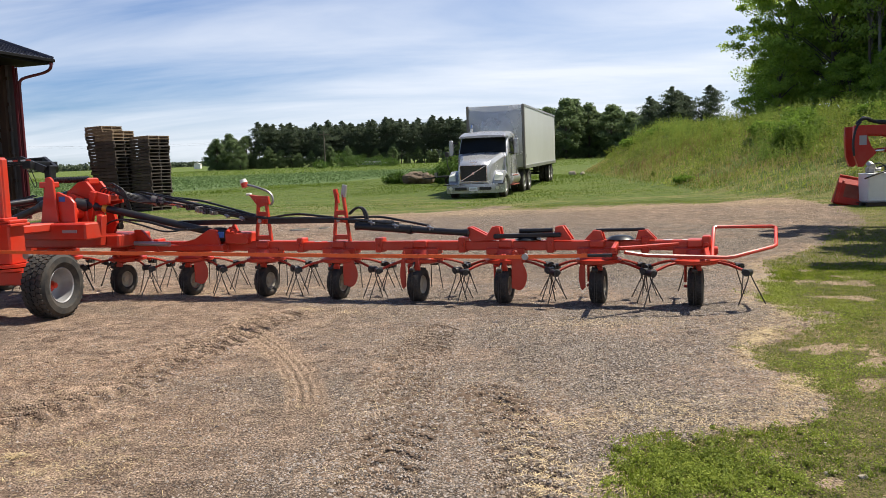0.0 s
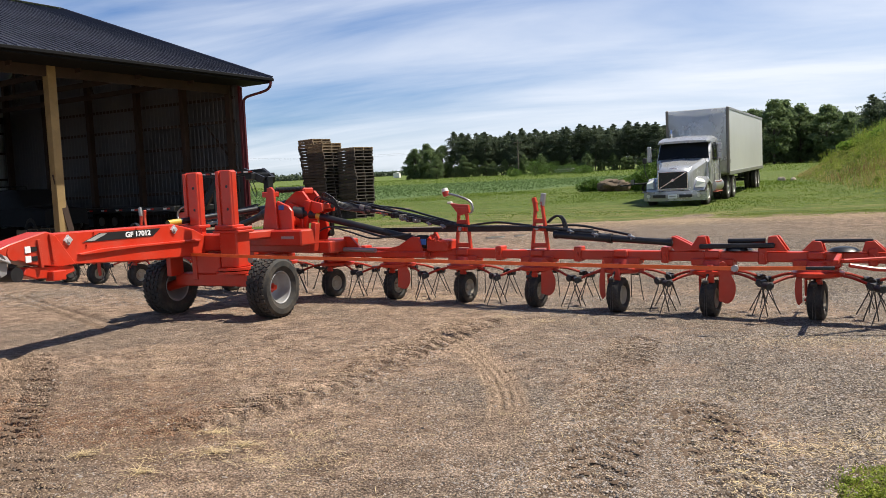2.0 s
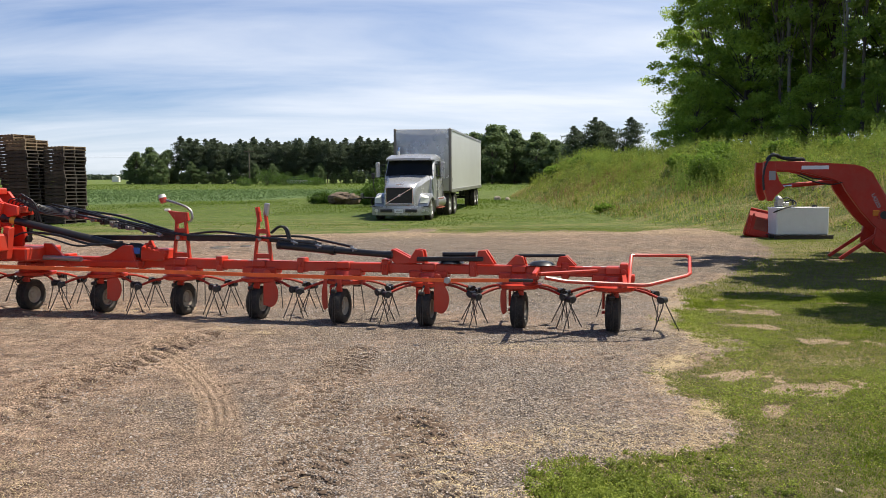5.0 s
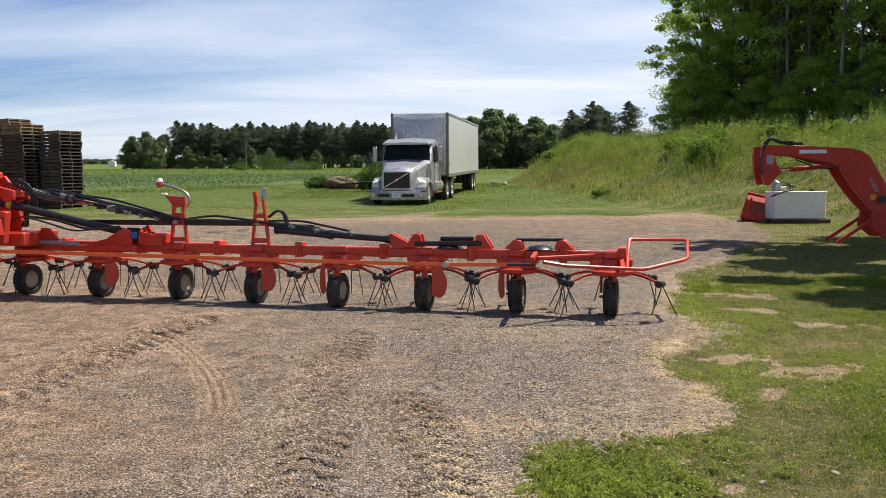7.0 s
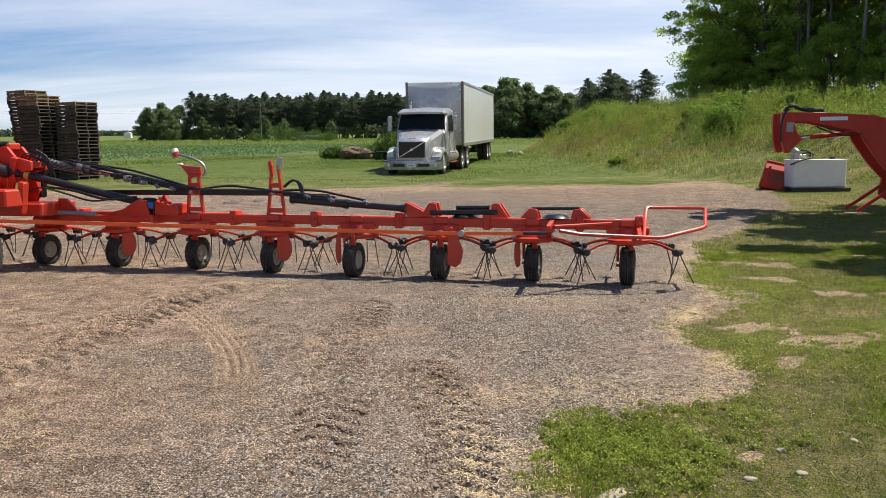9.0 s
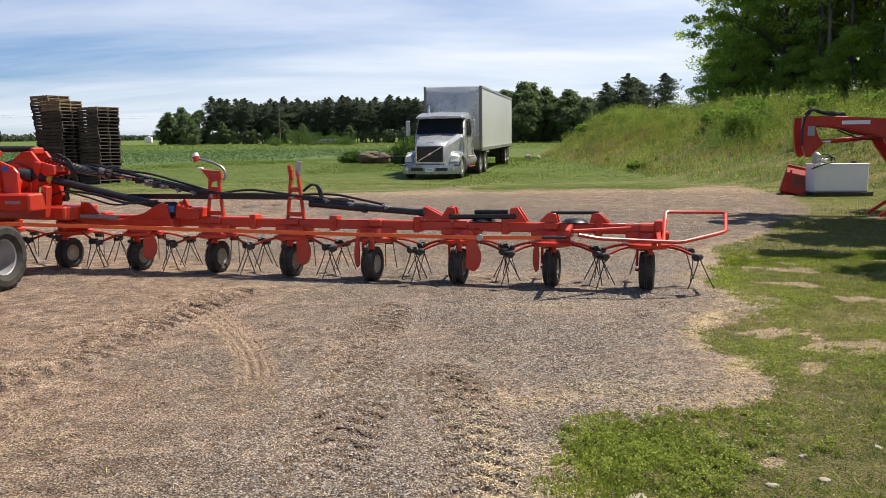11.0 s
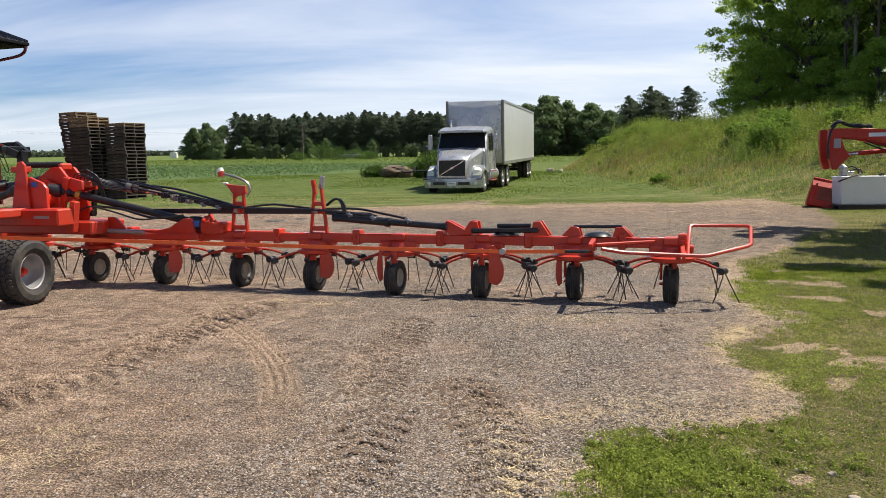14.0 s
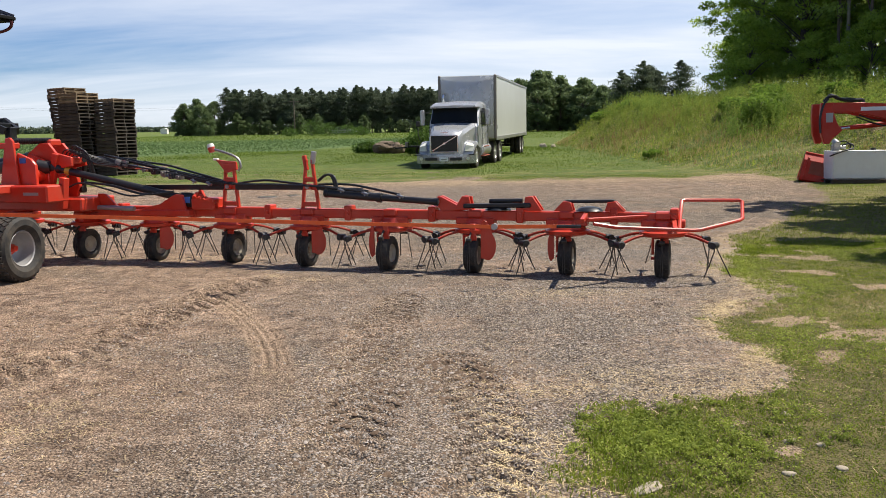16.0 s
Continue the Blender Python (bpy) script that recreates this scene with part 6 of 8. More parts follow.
hull(b, [ring(-1.25, .92, .86, 1.1, 1.25, .01, .05), ring(-.55, .92, .78, 1.1, 1.88, .02, .08), ring(.9, .92, .78, 1.1, 1.90, .02, .08), ring(1.15, .92, .80, 1.1, 1.3, .01, .05)])
part("cab", b, M["barn_black"], pick)
b = bmesh.new()
for x in (-.8, .8):
    tube(b, [(x, 1.2, 1.15), (x, 1.2, 2.05)], .03, 6)
tube(b, [(-.8, 1.2, 2.05), (.8, 1.2, 2.05)], .03, 6)
tube(b, [(-.8, 1.2, 1.7), (.8, 1.2, 1.7)], .03, 6)
part("cab_rack", b, M["barn_black"], pick)
for x in (-.85, .85):
    for y in (-1.75, 1.75):
        m = Matrix.Translation((x, y, .38))
        part("wheel", tyre(bmesh.new(), m, .38, .2, .25, 24, 18, .008), M["rubber"], pick)

# low wagon, stacked bales, hay, plank
wag = thing("flat_wagon", "low dark flat wagon in the barn shade", "wagon", BARN @ Matrix.Translation((-8.6, 13.5, floor_at(-8.6, 13.5))))
b = bmesh.new()
bx(b, (-3.4, -1.1, .75), (3.4, 1.1, .95), .02)
part("bed", b, M["black"], wag)
for x in (-2.3, 2.3):
    for y in (-.8, .8):
        m = Matrix.Translation((x, y, .36)) @ Matrix.Rotation(radians(90), 4, 'Z')
        part("wheel", tyre(bmesh.new(), m, .36, .19, .2, 20, 0, .006), M["rubber"], wag)
    b = bmesh.new()
    rod(b, (x, -.8, .36), (x, .8, .36), .05)
    bx(b, (x - .08, -.3, .36), (x + .08, .3, .78), .01)
    part("axle", b, M["blacksteel"], wag)


def bale(x, y, z, rot, size=(1.2, .9, .9)):
    t = thing("square_bale", "large square hay bale stacked in barn shade", "hay bale", BARN @ Matrix.Translation((x, y, z)) @ Matrix.Rotation(rot, 4, 'Z'), "stacked square bales")
    b = bmesh.new()
    bx(b, (-size[0], -size[1] / 2, 0), (size[0], size[1] / 2, size[2]), .05)
    bmesh.ops.subdivide_edges(b, edges=b.edges[:], cuts=4, use_grid_fill=True)
    for v in b.verts:
        v.co += Vector(noise.noise_vector(v.co * 4 + Vector((x, y, z)))) * .025
    part("hay_block", b, M["hay_shade"], t)
    for q in (-.7, -.25, .25, .7):
        b = bmesh.new()
        bx(b, (q - .006, -size[1] / 2 - .022, -.0), (q + .006, size[1] / 2 + .022, size[2] + .02), 0)
        part("twine", b, M["pallet_new"], t)


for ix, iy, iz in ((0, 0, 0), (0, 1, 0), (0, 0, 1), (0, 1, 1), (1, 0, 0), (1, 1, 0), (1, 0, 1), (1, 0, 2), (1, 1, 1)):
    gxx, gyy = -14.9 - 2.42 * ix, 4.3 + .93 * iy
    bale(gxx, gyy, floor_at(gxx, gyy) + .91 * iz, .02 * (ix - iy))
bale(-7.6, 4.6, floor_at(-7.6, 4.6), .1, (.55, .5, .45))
plank = thing("plank", "pale board leaning against a barn post", "board", BARN)
b = bmesh.new()
beam(b, (-8.3, 1.45, floor_at(-8.3, 1.4)), (-8.72, 1.62, 2.6), .22, .04, up=(0, 1, 0))
part("board", b, M["timber"], plank)

# ---- pallets ----
def pallet_template():
    t = thing("pallet", "weathered grey wooden pallet in a tall stack", "pallet", pose(0, 0, -50), "stacked pallets")
    for y in (-.47, 0, .47):
        b = bmesh.new()
        bx(b, (-.60, y - .02, .02), (.60, y + .02, .115), 0)
        part("stringer", b, M["pallet"], t)
    for i in range(6):
        x = -.55 + i * .22
        b = bmesh.new()
        bx(b, (x - .05, -.51, .115), (x + .05, .51, .135), 0)
        part("deck_board", b, M["pallet"], t)
    for x in (-.55, 0, .55):
        b = bmesh.new()
        bx(b, (x - .05, -.51, 0), (x + .05, .51, .02), 0)
        part("base_board", b, M["pallet"], t)
    return t


tmpl = pallet_template()
fresh = copy_thing(tmpl, pose(0, 0, -50))
for o in fresh.children_recursive:
    o.data = o.data.copy()
    o.data.materials[0] = M["pallet_new"]
tagged(fresh, "paler newer wooden pallet near a stack's top", "pallet", "stacked pallets")
rng = random.Random(4)
first = True
for cx0, cy0, n, lean, nfresh in ((-11.82, 33.45, 22, .0008, 1), (-13.22, 33.75, 24, -.002, 3), (-14.15, 35.45, 26, -.0062, 3)):
    z0 = float(height(np.array(cx0), np.array(cy0)))
    for k in range(n):
        m = pose(cx0 + lean * k * 2 + rng.uniform(-.03, .03), cy0 + rng.uniform(-.03, .03), z0 + k * .1365, 0, 0, 57.3 - 90 + rng.uniform(-2.5, 2.5))
        copy_thing(fresh if k >= n - nfresh else tmpl, m)
for t in (tmpl, fresh):
    for o in list(t.children_recursive) + [t]:
        bpy.data.objects.remove(o)

# ---- loader on its stand ----
LD = Matrix(((.968, .25, 0, 10.32), (-.25, .968, 0, 16.88), (0, 0, 1, .0), (0, 0, 0, 1)))
LOADER_BOOM = [(-1.45, 2.06), (-1.45, 2.255), (-.88, 2.25), (-.06, 2.19), (.29, 2.165), (.48, 2.11), (.64, 1.99), (.74, 1.81), (.87, 1.54), (1.10, 1.05), (1.26, .62), (.96, .62), (.67, .87), (.43, 1.15), (.11, 1.60), (.02, 1.78), (-.22, 1.86), (-.87, 2.03)]
LOADER_TIP = [(-1.60, 2.255), (-1.61, 2.0), (-1.58, 1.60), (-1.51, 1.385), (-1.41, 1.385), (-1.35, 1.49), (-1.16, 1.67), (-1.27, 1.82), (-1.37, 2.10), (-1.35, 2.255)]
LOADER_CYL = [(-1.20, 1.70), (-.97, 1.72), (.05, 1.81)]
LOADER_LEG = ((.03, .09), (.83, .69))
LOADER_BRAND = ((-.82, -.067, 2.07), (-.26, -.0605, 2.15))
loader = thing("front_loader", "dark-red detached tractor front loader resting on its stands", "front loader", LD)
for yy in (0, .80):
    T = Matrix.Translation((0, yy, 0))
    b = bmesh.new()
    plate(b, LOADER_BOOM, .12, T, .012)
    bm_ = part("boom_arm", b, M["red2"], loader, "bent red box-section arm")
    b = bmesh.new()
    plate(b, LOADER_TIP, .16, T, .012)
    part("tip_plate", b, M["red2"], loader, "red bucket mounting plate")
    b = bmesh.new()
    rod(b, (LOADER_CYL[1][0], yy + .12, LOADER_CYL[1][1]), (LOADER_CYL[2][0], yy + .12, LOADER_CYL[2][1]), .045, n=14)
    cy_ = part("ram", b, M["red2"], loader)
    b = bmesh.new()
    rod(b, (LOADER_CYL[0][0], yy + .12, LOADER_CYL[0][1]), (LOADER_CYL[1][0], yy + .12, LOADER_CYL[1][1]), .025, n=12)
    part("piston_rod", b, M["chrome"], cy_)
    b = bmesh.new()
    (fx, fz), (hx, hz_) = LOADER_LEG
    beam(b, (fx, yy, fz + .02), (hx, yy, hz_), .05, .07)
    lg = part("stand_leg", b, M["red2"], loader, "slanting red parking leg")
    b = bmesh.new()
    bx(b, (fx - .25, yy - .10, fz - .03), (fx + .12, yy + .10, fz), .006)
    part("foot_plate", b, M["pallet_new"], lg, "flat board under the foot")
    b = bmesh.new()
    plate(b, [(.70, .45), (.98, .22), (1.35, .20), (1.42, .85), (1.12, 1.12), (.78, .98)], .10, T, .012)
    rod(b, (.89, yy - .09, 1.07), (.89, yy + .09, 1.07), .125, n=18)
    mt = part("mount", b, M["red2"], loader)
    b = bmesh.new()
    rod(b, (.89, yy - .097, 1.07), (.89, yy - .088, 1.07), .09, n=18)
    part("bore", b, M["black"], mt)
    b = bmesh.new()
    rod(b, (1.06, yy - .097, .51), (1.06, yy - .04, .51), .05, n=18)
    part("bore", b, M["black"], mt)
    b = bmesh.new()
    rod(b, (.72, yy + .1, 1.84), (1.36, yy + .1, .75), .05, n=12)
    part("lift_ram", b, M["red2"], loader)
b = bmesh.new()
rod(b, (.30, 0, 2.0), (.30, .80, 2.0), .06, n=14)
rod(b, (-1.40, 0, 1.75), (-1.40, .80, 1.75), .05, n=14)
part("cross_tube", b, M["red2"], loader)
b = bmesh.new()
tube(b, [(-1.54, -.02, 2.27), (-1.46, -.02, 2.37), (-1.33, 0, 2.39), (-1.2, 0, 2.32), (-1.0, 0, 2.29), (-.78, .02, 2.30), (-.76, .02, 2.24)], .035, 8)
tube(b, [(-1.5, .05, 2.28), (-1.4, .05, 2.42), (-1.25, .05, 2.34), (-.95, .05, 2.32), (-.80, .05, 2.27)], .03, 8)
tube(b, [(-1.60, -.09, 1.62), (-1.62, -.09, 1.92), (-1.56, -.08, 2.2), (-1.46, -.03, 2.33)], .024, 8)
tube(b, [(-.9, -.05, 1.95), (-.55, -.08, 1.80), (-.2, -.06, 1.74), (.1, -.04, 1.8)], .016, 6)
tube(b, [(-.85, -.05, 1.98), (-.6, -.08, 1.88), (-.4, -.06, 1.86)], .016, 6)
part("hose", b, M["black"], loader)
b = bmesh.new()
bx(b, (-1.50, -.085, 1.84), (-1.36, -.081, 2.04), 0)
part("warning_decal", b, M["label_grey"], loader)
b = bmesh.new()
bx(b, LOADER_BRAND[0], LOADER_BRAND[1], 0)
part("maker_bar", b, M["label_white"], loader)
letters("LA2255", .105, Matrix.Translation((.72, -.0665, 1.38)) @ Matrix.Rotation(radians(90), 4, 'X') @ Matrix.Rotation(radians(-64), 4, 'Z'), M["label_grey"], loader, "model_lettering", bold=.002)
b = bmesh.new()
bx(b, (.66, -.08, 1.05), (.80, .0, 1.18), .01)
part("amber_marker", b, M["lamp_amber"], loader)

# ---- fuel tank on a pallet, and a bucket ----
tz = float(height(np.array(12.6), np.array(22.7)))
TK = pose(12.62, 22.75, tz, 0, 0, -4)
tp = thing("pallet", "dark wet-looking pallet under a white tank", "pallet", TK)
for y in (-.4, 0, .4):
    b = bmesh.new()
    bx(b, (-.85, y - .04, 0), (.85, y + .04, .09), .004)
    part("stringer", b, M["pallet"], tp)
for k in range(8):
    b = bmesh.new()
    bx(b, (-.84 + k * .22, -.5, .09), (-.70 + k * .22, .5, .11), .003)
    part("deck_board", b, M["pallet"], tp)
tank = thing("fuel_tank", "white painted rectangular steel transfer fuel tank", "tank", TK @ Matrix.Translation((0, 0, .11)))
b = bmesh.new()
bx(b, (-.77, -.32, 0), (.77, .32, .80), .035)
part("tank_body", b, M["tank"], tank)
b = bmesh.new()
bx(b, (-.775, -.325, .77), (.775, .325, .805), .01)
part("lid_seam", b, M["tank"], tank)
b = bmesh.new()
rod(b, (.48, 0, .80), (.48, 0, .87), .07, n=16)
part("filler_cap", b, M["black"], tank)
b = bmesh.new()
bx(b, (-.68, -.1, .80), (-.48, .1, .98), .03)
rod(b, (-.58, -.13, .98), (-.58, .06, 1.06), .09, n=16)
rod(b, (-.45, 0, .9), (-.30, 0, .9), .05, n=12)
pu = part("pump", b, M["steel"], tank, "grey metal fuel pump")
b = bmesh.new()
tube(b, [(-.45, -.1, .95), (-.25, -.2, 1.0), (-.2, -.28, .88), (-.5, -.34, .80), (-.78, -.36, .70), (-.80, -.2, .66)], .022, 8)
tube(b, [(-.6, -.1, 1.0), (-.4, -.15, 1.08), (-.25, -.2, .95), (-.3, -.25, .84)], .018, 8)
part("fuel_hose", b, M["black"], tank)
bz = float(height(np.array(11.65), np.array(23.4)))
bucket = thing("loader_bucket", "worn red loader bucket lying beside the tank", "loader bucket", pose(11.76, 23.45, bz - .04, 0, 13, -22))
b = bmesh.new()
hull(b, [[(x, -.36, .06), (x, -.30, .62), (x, -.14, .80), (x, -.04, .80), (x, -.18, .58), (x, -.14, .14), (x, .45, .05), (x, .45, .0), (x, -.28, .0)] for x in (-.42, .42)])
part("shell", b, M["red2"], bucket)
for x in (-.30, .30):
    b = bmesh.new()
    plate(b, [(-.03, .10), (.03, .10), (.03, .70), (-.03, .70)], .06, pose(x, -.37, 0, -6, 0, 0), .005)
    part("rib", b, M["red2"], bucket)
for x in (-.43, .43):
    b = bmesh.new()
    v = [b.verts.new((x, y, z)) for y, z in ((-.36, .02), (-.30, .62), (-.12, .8), (.45, .02))]
    b.faces.new(v)
    bmesh.ops.solidify(b, geom=b.faces[:], thickness=.02)
    part("side_plate", b, M["red2"], bucket)
b = bmesh.new()
bx(b, (-.22, -.37, .20), (.22, -.345, .56), .004, Matrix.Rotation(radians(-6), 4, 'X'))
part("worn_panel", b, M["rust"], bucket, "faded worn panel")
b = bmesh.new()
rod(b, (-.42, -.12, .82), (.42, -.12, .82), .03, n=10)
part("top_tube", b, M["red2"], bucket)

# ---- things in the distance ----
def stone(x, y, sx, sy, sz, seed, label="pale half-buried field stone in the grass"):
    r = random.Random(seed)
    b = bmesh.new()
    bmesh.ops.create_icosphere(b, subdivisions=3, radius=1)
    off = Vector((r.uniform(0, 9), r.uniform(0, 9), r.uniform(0, 9)))
    for v in b.verts:
        k = 1 + .35 * noise.noise(v.co * 1.1 + off) + .1 * noise.noise(v.co * 3 + off)
        v.co = Vector((v.co.x * sx * k * .85, v.co.y * sy * k * .85, max(-.5, v.co.z) * sz * k * .8))
    ob = part("stone", b, M["stone"], None)
    ob.matrix_world = pose(x, y, float(height(np.array(x), np.array(y))) + sz * .15, 0, 0, r.uniform(0, 360))
    return tagged(ob, label, "stone", "verge stones")


stone(2.13, 4.42, .034, .03, .02, 1)
stone(1.97, 4.03, .05, .028, .012, 2)
stone(1.06, 3.50, .13, .045, .016, 3, "flat tan stone half buried at the verge")
stone(2.10, 3.96, .03, .03, .014, 4)
stone(1.77, 3.62, .04, .03, .016, 5)
stone(2.05, 3.66, .034, .028, .016, 6)
stone(2.55, 4.05, .03, .025, .014, 8)
stone(1.75, 4.25, .022, .02, .014, 7)
stone(9.5, 58.6, .34, .26, .30, 9, "brown rock in the grass below the bank")
stone(10.2, 58.4, .30, .24, .24, 10, "brown rock in the grass below the bank")

bl = thing("round_bale", "old collapsed brown round hay bale in the grass", "hay bale", pose(-1.6, 52.2, float(height(np.array(-1.6), np.array(52.2))), 0, 0, 25))
b = bmesh.new()
bmesh.ops.create_icosphere(b, subdivisions=4, radius=1)
for v in b.verts:
    k = 1 + .22 * noise.noise(v.co * 1.6) + .10 * noise.noise(v.co * 4.5) + .05 * noise.noise(v.co * 11)
    v.co = Vector((v.co.x * .80 * k, v.co.y * .65 * k, max(-.05, v.co.z * .42 * k + .36))) + .05 * noise.noise(v.co * 23) * v.co
part("hay_roll", b, M["hay"], bl)
b = bmesh.new()
bmesh.ops.create_icosphere(b, subdivisions=4, radius=1)
for v in b.verts:
    k = 1 + .25 * noise.noise(v.co * 1.9 + Vector((5, 2, 1))) + .10 * noise.noise(v.co * 5)
    v.co = Vector((v.co.x * .55 * k + .55, v.co.y * .55 * k - .45, max(-.05, v.co.z * .40 * k + .28)))
part("hay_heap", b, M["hay"], bl)
st = thing("small_trailer", "small dark utility trailer in long grass", "trailer", pose(.55, 47.5, float(height(np.array(.55), np.array(47.5))), 0, 0, 10))
b = bmesh.new()
bx(b, (-.8, -.5, .48), (.8, .5, .58), .02)
bx(b, (-.8, -.5, .58), (-.74, .5, .78), .01)
beam(b, (-.7, 0, .5), (-1.5, 0, .45), .08, .08)
part("tray", b, M["blacksteel"], st)
for y in (-.55, .55):
    m = pose(.1, y, .28, 0, 0, 90)
    part("wheel", tyre(bmesh.new(), m, .28, .15, .16, 20, 0, .005), M["rubber"], st)
up_ = thing("utility_pole", "tall grey wooden utility pole at the field edge", "utility pole", pose(-21.0, 150, float(height(np.array(-21.0), np.array(150.0)))))
b = bmesh.new()
rod(b, (0, 0, -.3), (0, 0, 6.6), .13, .09, n=10)
part("pole", b, M["pole_wood"], up_)
b = bmesh.new()
bx(b, (-.9, -.06, 6.0), (.9, .06, 6.12), .01)
part("cross_arm", b, M["pole_wood"], up_)
for z, dz in ((7.6, .0), (7.2, .3)):
    wire = thing("power_line", "thin overhead power line along the far road", "cable")
    b = bmesh.new()
    pts = []
    for x in np.arange(-160, 141, 12):
        sag = ((x + 21 + 60 * 50) % 60 - 30) / 30
        pts.append((x, 150, 8.6 + dz + 1.0 * sag * sag - .6))
    tube(b, pts, .007, 4, 2)
    part("wire", b, M["black"], wire)
shed = thing("white_shed", "small white shed far across the field", "shed", pose(-68, 230, float(height(np.array(-68.0), np.array(230.0)))))
b = bmesh.new()
bx(b, (-.9, -.8, 0), (.9, .8, 1.3), .02)
part("wall", b, M["white"], shed)
b = bmesh.new()
plate(b, [(-1.0, 1.3), (1.0, 1.3), (0, 1.7)], 1.7, ID, .01)
part("roof", b, M["white"], shed)
for k, (x, y, c) in enumerate(((-11.8, 146, "rim_grey"),)):
    car_ = thing("car", "small silver estate car on the far road", "car", pose(x, y, float(height(np.array(x), np.array(float(y)))), 0, 0, 90))
    b = bmesh.new()
    hull(b, [ring(-2.2, .8, .75, .3, .7, .02, .08), ring(-1.2, .88, .85, .28, .9, .02, .08), ring(2.0, .88, .84, .3, .92, .02, .08), ring(2.25, .8, .75, .35, .75, .02, .08)])
    part("body", b, M[c], car_)
    b = bmesh.new()
    hull(b, [ring(-1.1, .8, .72, .88, .95, .01, .04), ring(-.4, .78, .64, .88, 1.42, .02, .08), ring(1.1, .78, .64, .88, 1.42, .02, .08), ring(1.9, .8, .72, .88, .98, .01, .04)])
    part("cabin", b, M["glass"], car_)
    for wx in (-.75, .75):
        for wy in (-1.4, 1.4):
            part("wheel", tyre(bmesh.new(), Matrix.Translation((wx, wy, .32)), .32, .18, .2, 16, 0, .005), M["rubber"], car_)
# puddles
for cx0, cy0, rx, ry, sd in ((-3.75, 21.6, .26, .34, 1), (-3.15, 21.9, .16, .22, 2)):
    b = bmesh.new()
    z = float(height(np.array(cx0), np.array(cy0))) + .02
    c = []
    for k in range(26):
        a = k * math.tau / 26
        q = 1 + .35 * noise.noise(Vector((math.cos(a) * 1.3, math.sin(a) * 1.3, sd)))
        c.append(b.verts.new((cx0 + rx * q * math.cos(a), cy0 + ry * q * math.sin(a), z)))
    b.faces.new(c)
    r = bmesh.ops.extrude_face_region(b, geom=b.faces[:])
    for v in [v for v in r["geom"] if isinstance(v, bmesh.types.BMVert)]:
        v.co.z -= .05
    tagged(part("puddle", b, M["water"], None), "shallow rain puddle on the gravel", "puddle", "puddles")

# ---- trees ----
RS = np.random.RandomState(12)


def rot_quads(c, size, rs, up_bias=.0, aspect=1.0):
    """Leaf quads round centres c: size per leaf, random turn."""
    n = len(c)
    a = rs.normal(size=(n, 3))
    a[:, 2] += up_bias
    a /= np.linalg.norm(a, axis=1)[:, None]
    h = rs.normal(size=(n, 3))
    u = np.cross(a, h)
    u /= np.linalg.norm(u, axis=1)[:, None] + 1e-9
    v = np.cross(a, u)
    s = np.asarray(size)[:, None] if np.ndim(size) else size
    u, v = u * s, v * s * aspect
    k = (.35 * s)
    V = np.stack([c - u, c - v * .8 + a * k * .3, c + u, c + v * .8 + a * k * .3], 1).reshape(-1, 3)
    return V, np.arange(n * 4).reshape(-1, 4)


def trunk_mesh(rs, H, r, limbs, lean=.0):
    b = bmesh.new()
    pts = [(lean * (k / 5) ** 2 * H + rs.uniform(-.06, .06) * k * .4, rs.uniform(-.06, .06) * k * .4, H * k / 5) for k in range(6)]
    for k in range(5):
        rod(b, pts[k], pts[k + 1], r * (1 - .16 * k), r * (1 - .16 * (k + 1)), 9, caps=False)
    for c in limbs:
        z0 = min(max(c[2] * .62, H * .22), H * .92)
        f = z0 / H
        base = Vector((lean * f * f * H, 0, z0))
        tip = Vector(c)
        mid = base.lerp(tip, .5) + Vector((0, 0, .12 * (tip - base).length))
        rod(b, base, mid, r * .22, r * .14, 6, caps=False)
        rod(b, mid, tip, r * .14, r * .04, 6, caps=False)
    return b


def broadleaf(seed, H, R, base, leaves, size, mat, bark, r=.2, lean=0.0, clumps=84, flat=.5):
    """A deciduous tree: limbs that end in clumps of leaves with gaps between."""
    rs = np.random.RandomState(seed)
    cl = []
    while len(cl) < clumps:
        u = rs.uniform(0, 1)
        z = base + (H - base) * u
        rad = R * (math.sin(math.pi * min(1, .18 + .80 * u)) ** .8) * rs.uniform(.35, 1.08)
        a = rs.uniform(0, math.tau)
        cl.append((rad * math.cos(a) + lean * H * u, rad * math.sin(a), z))
    cl = np.array(cl)
    cr = rs.uniform(.3, 1.1, len(cl)) * R * .26
    pick = rs.randint(0, len(cl), leaves)
    d = rs.normal(size=(leaves, 3))
    d /= np.linalg.norm(d, axis=1)[:, None]
    d *= (rs.uniform(0, 1, leaves) ** .45)[:, None] * cr[pick][:, None]
    d[:, 2] *= flat
    V, F_ = rot_quads(cl[pick] + d, size * rs.uniform(.5, 1.3, leaves), rs, .9)
    crown = fast_mesh("crown", V, F_, mat)
    tb = trunk_mesh(rs, H * .85, r, [tuple(c) for c in cl[::3]], lean)
    return crown, finish(tb, "trunk", bark)


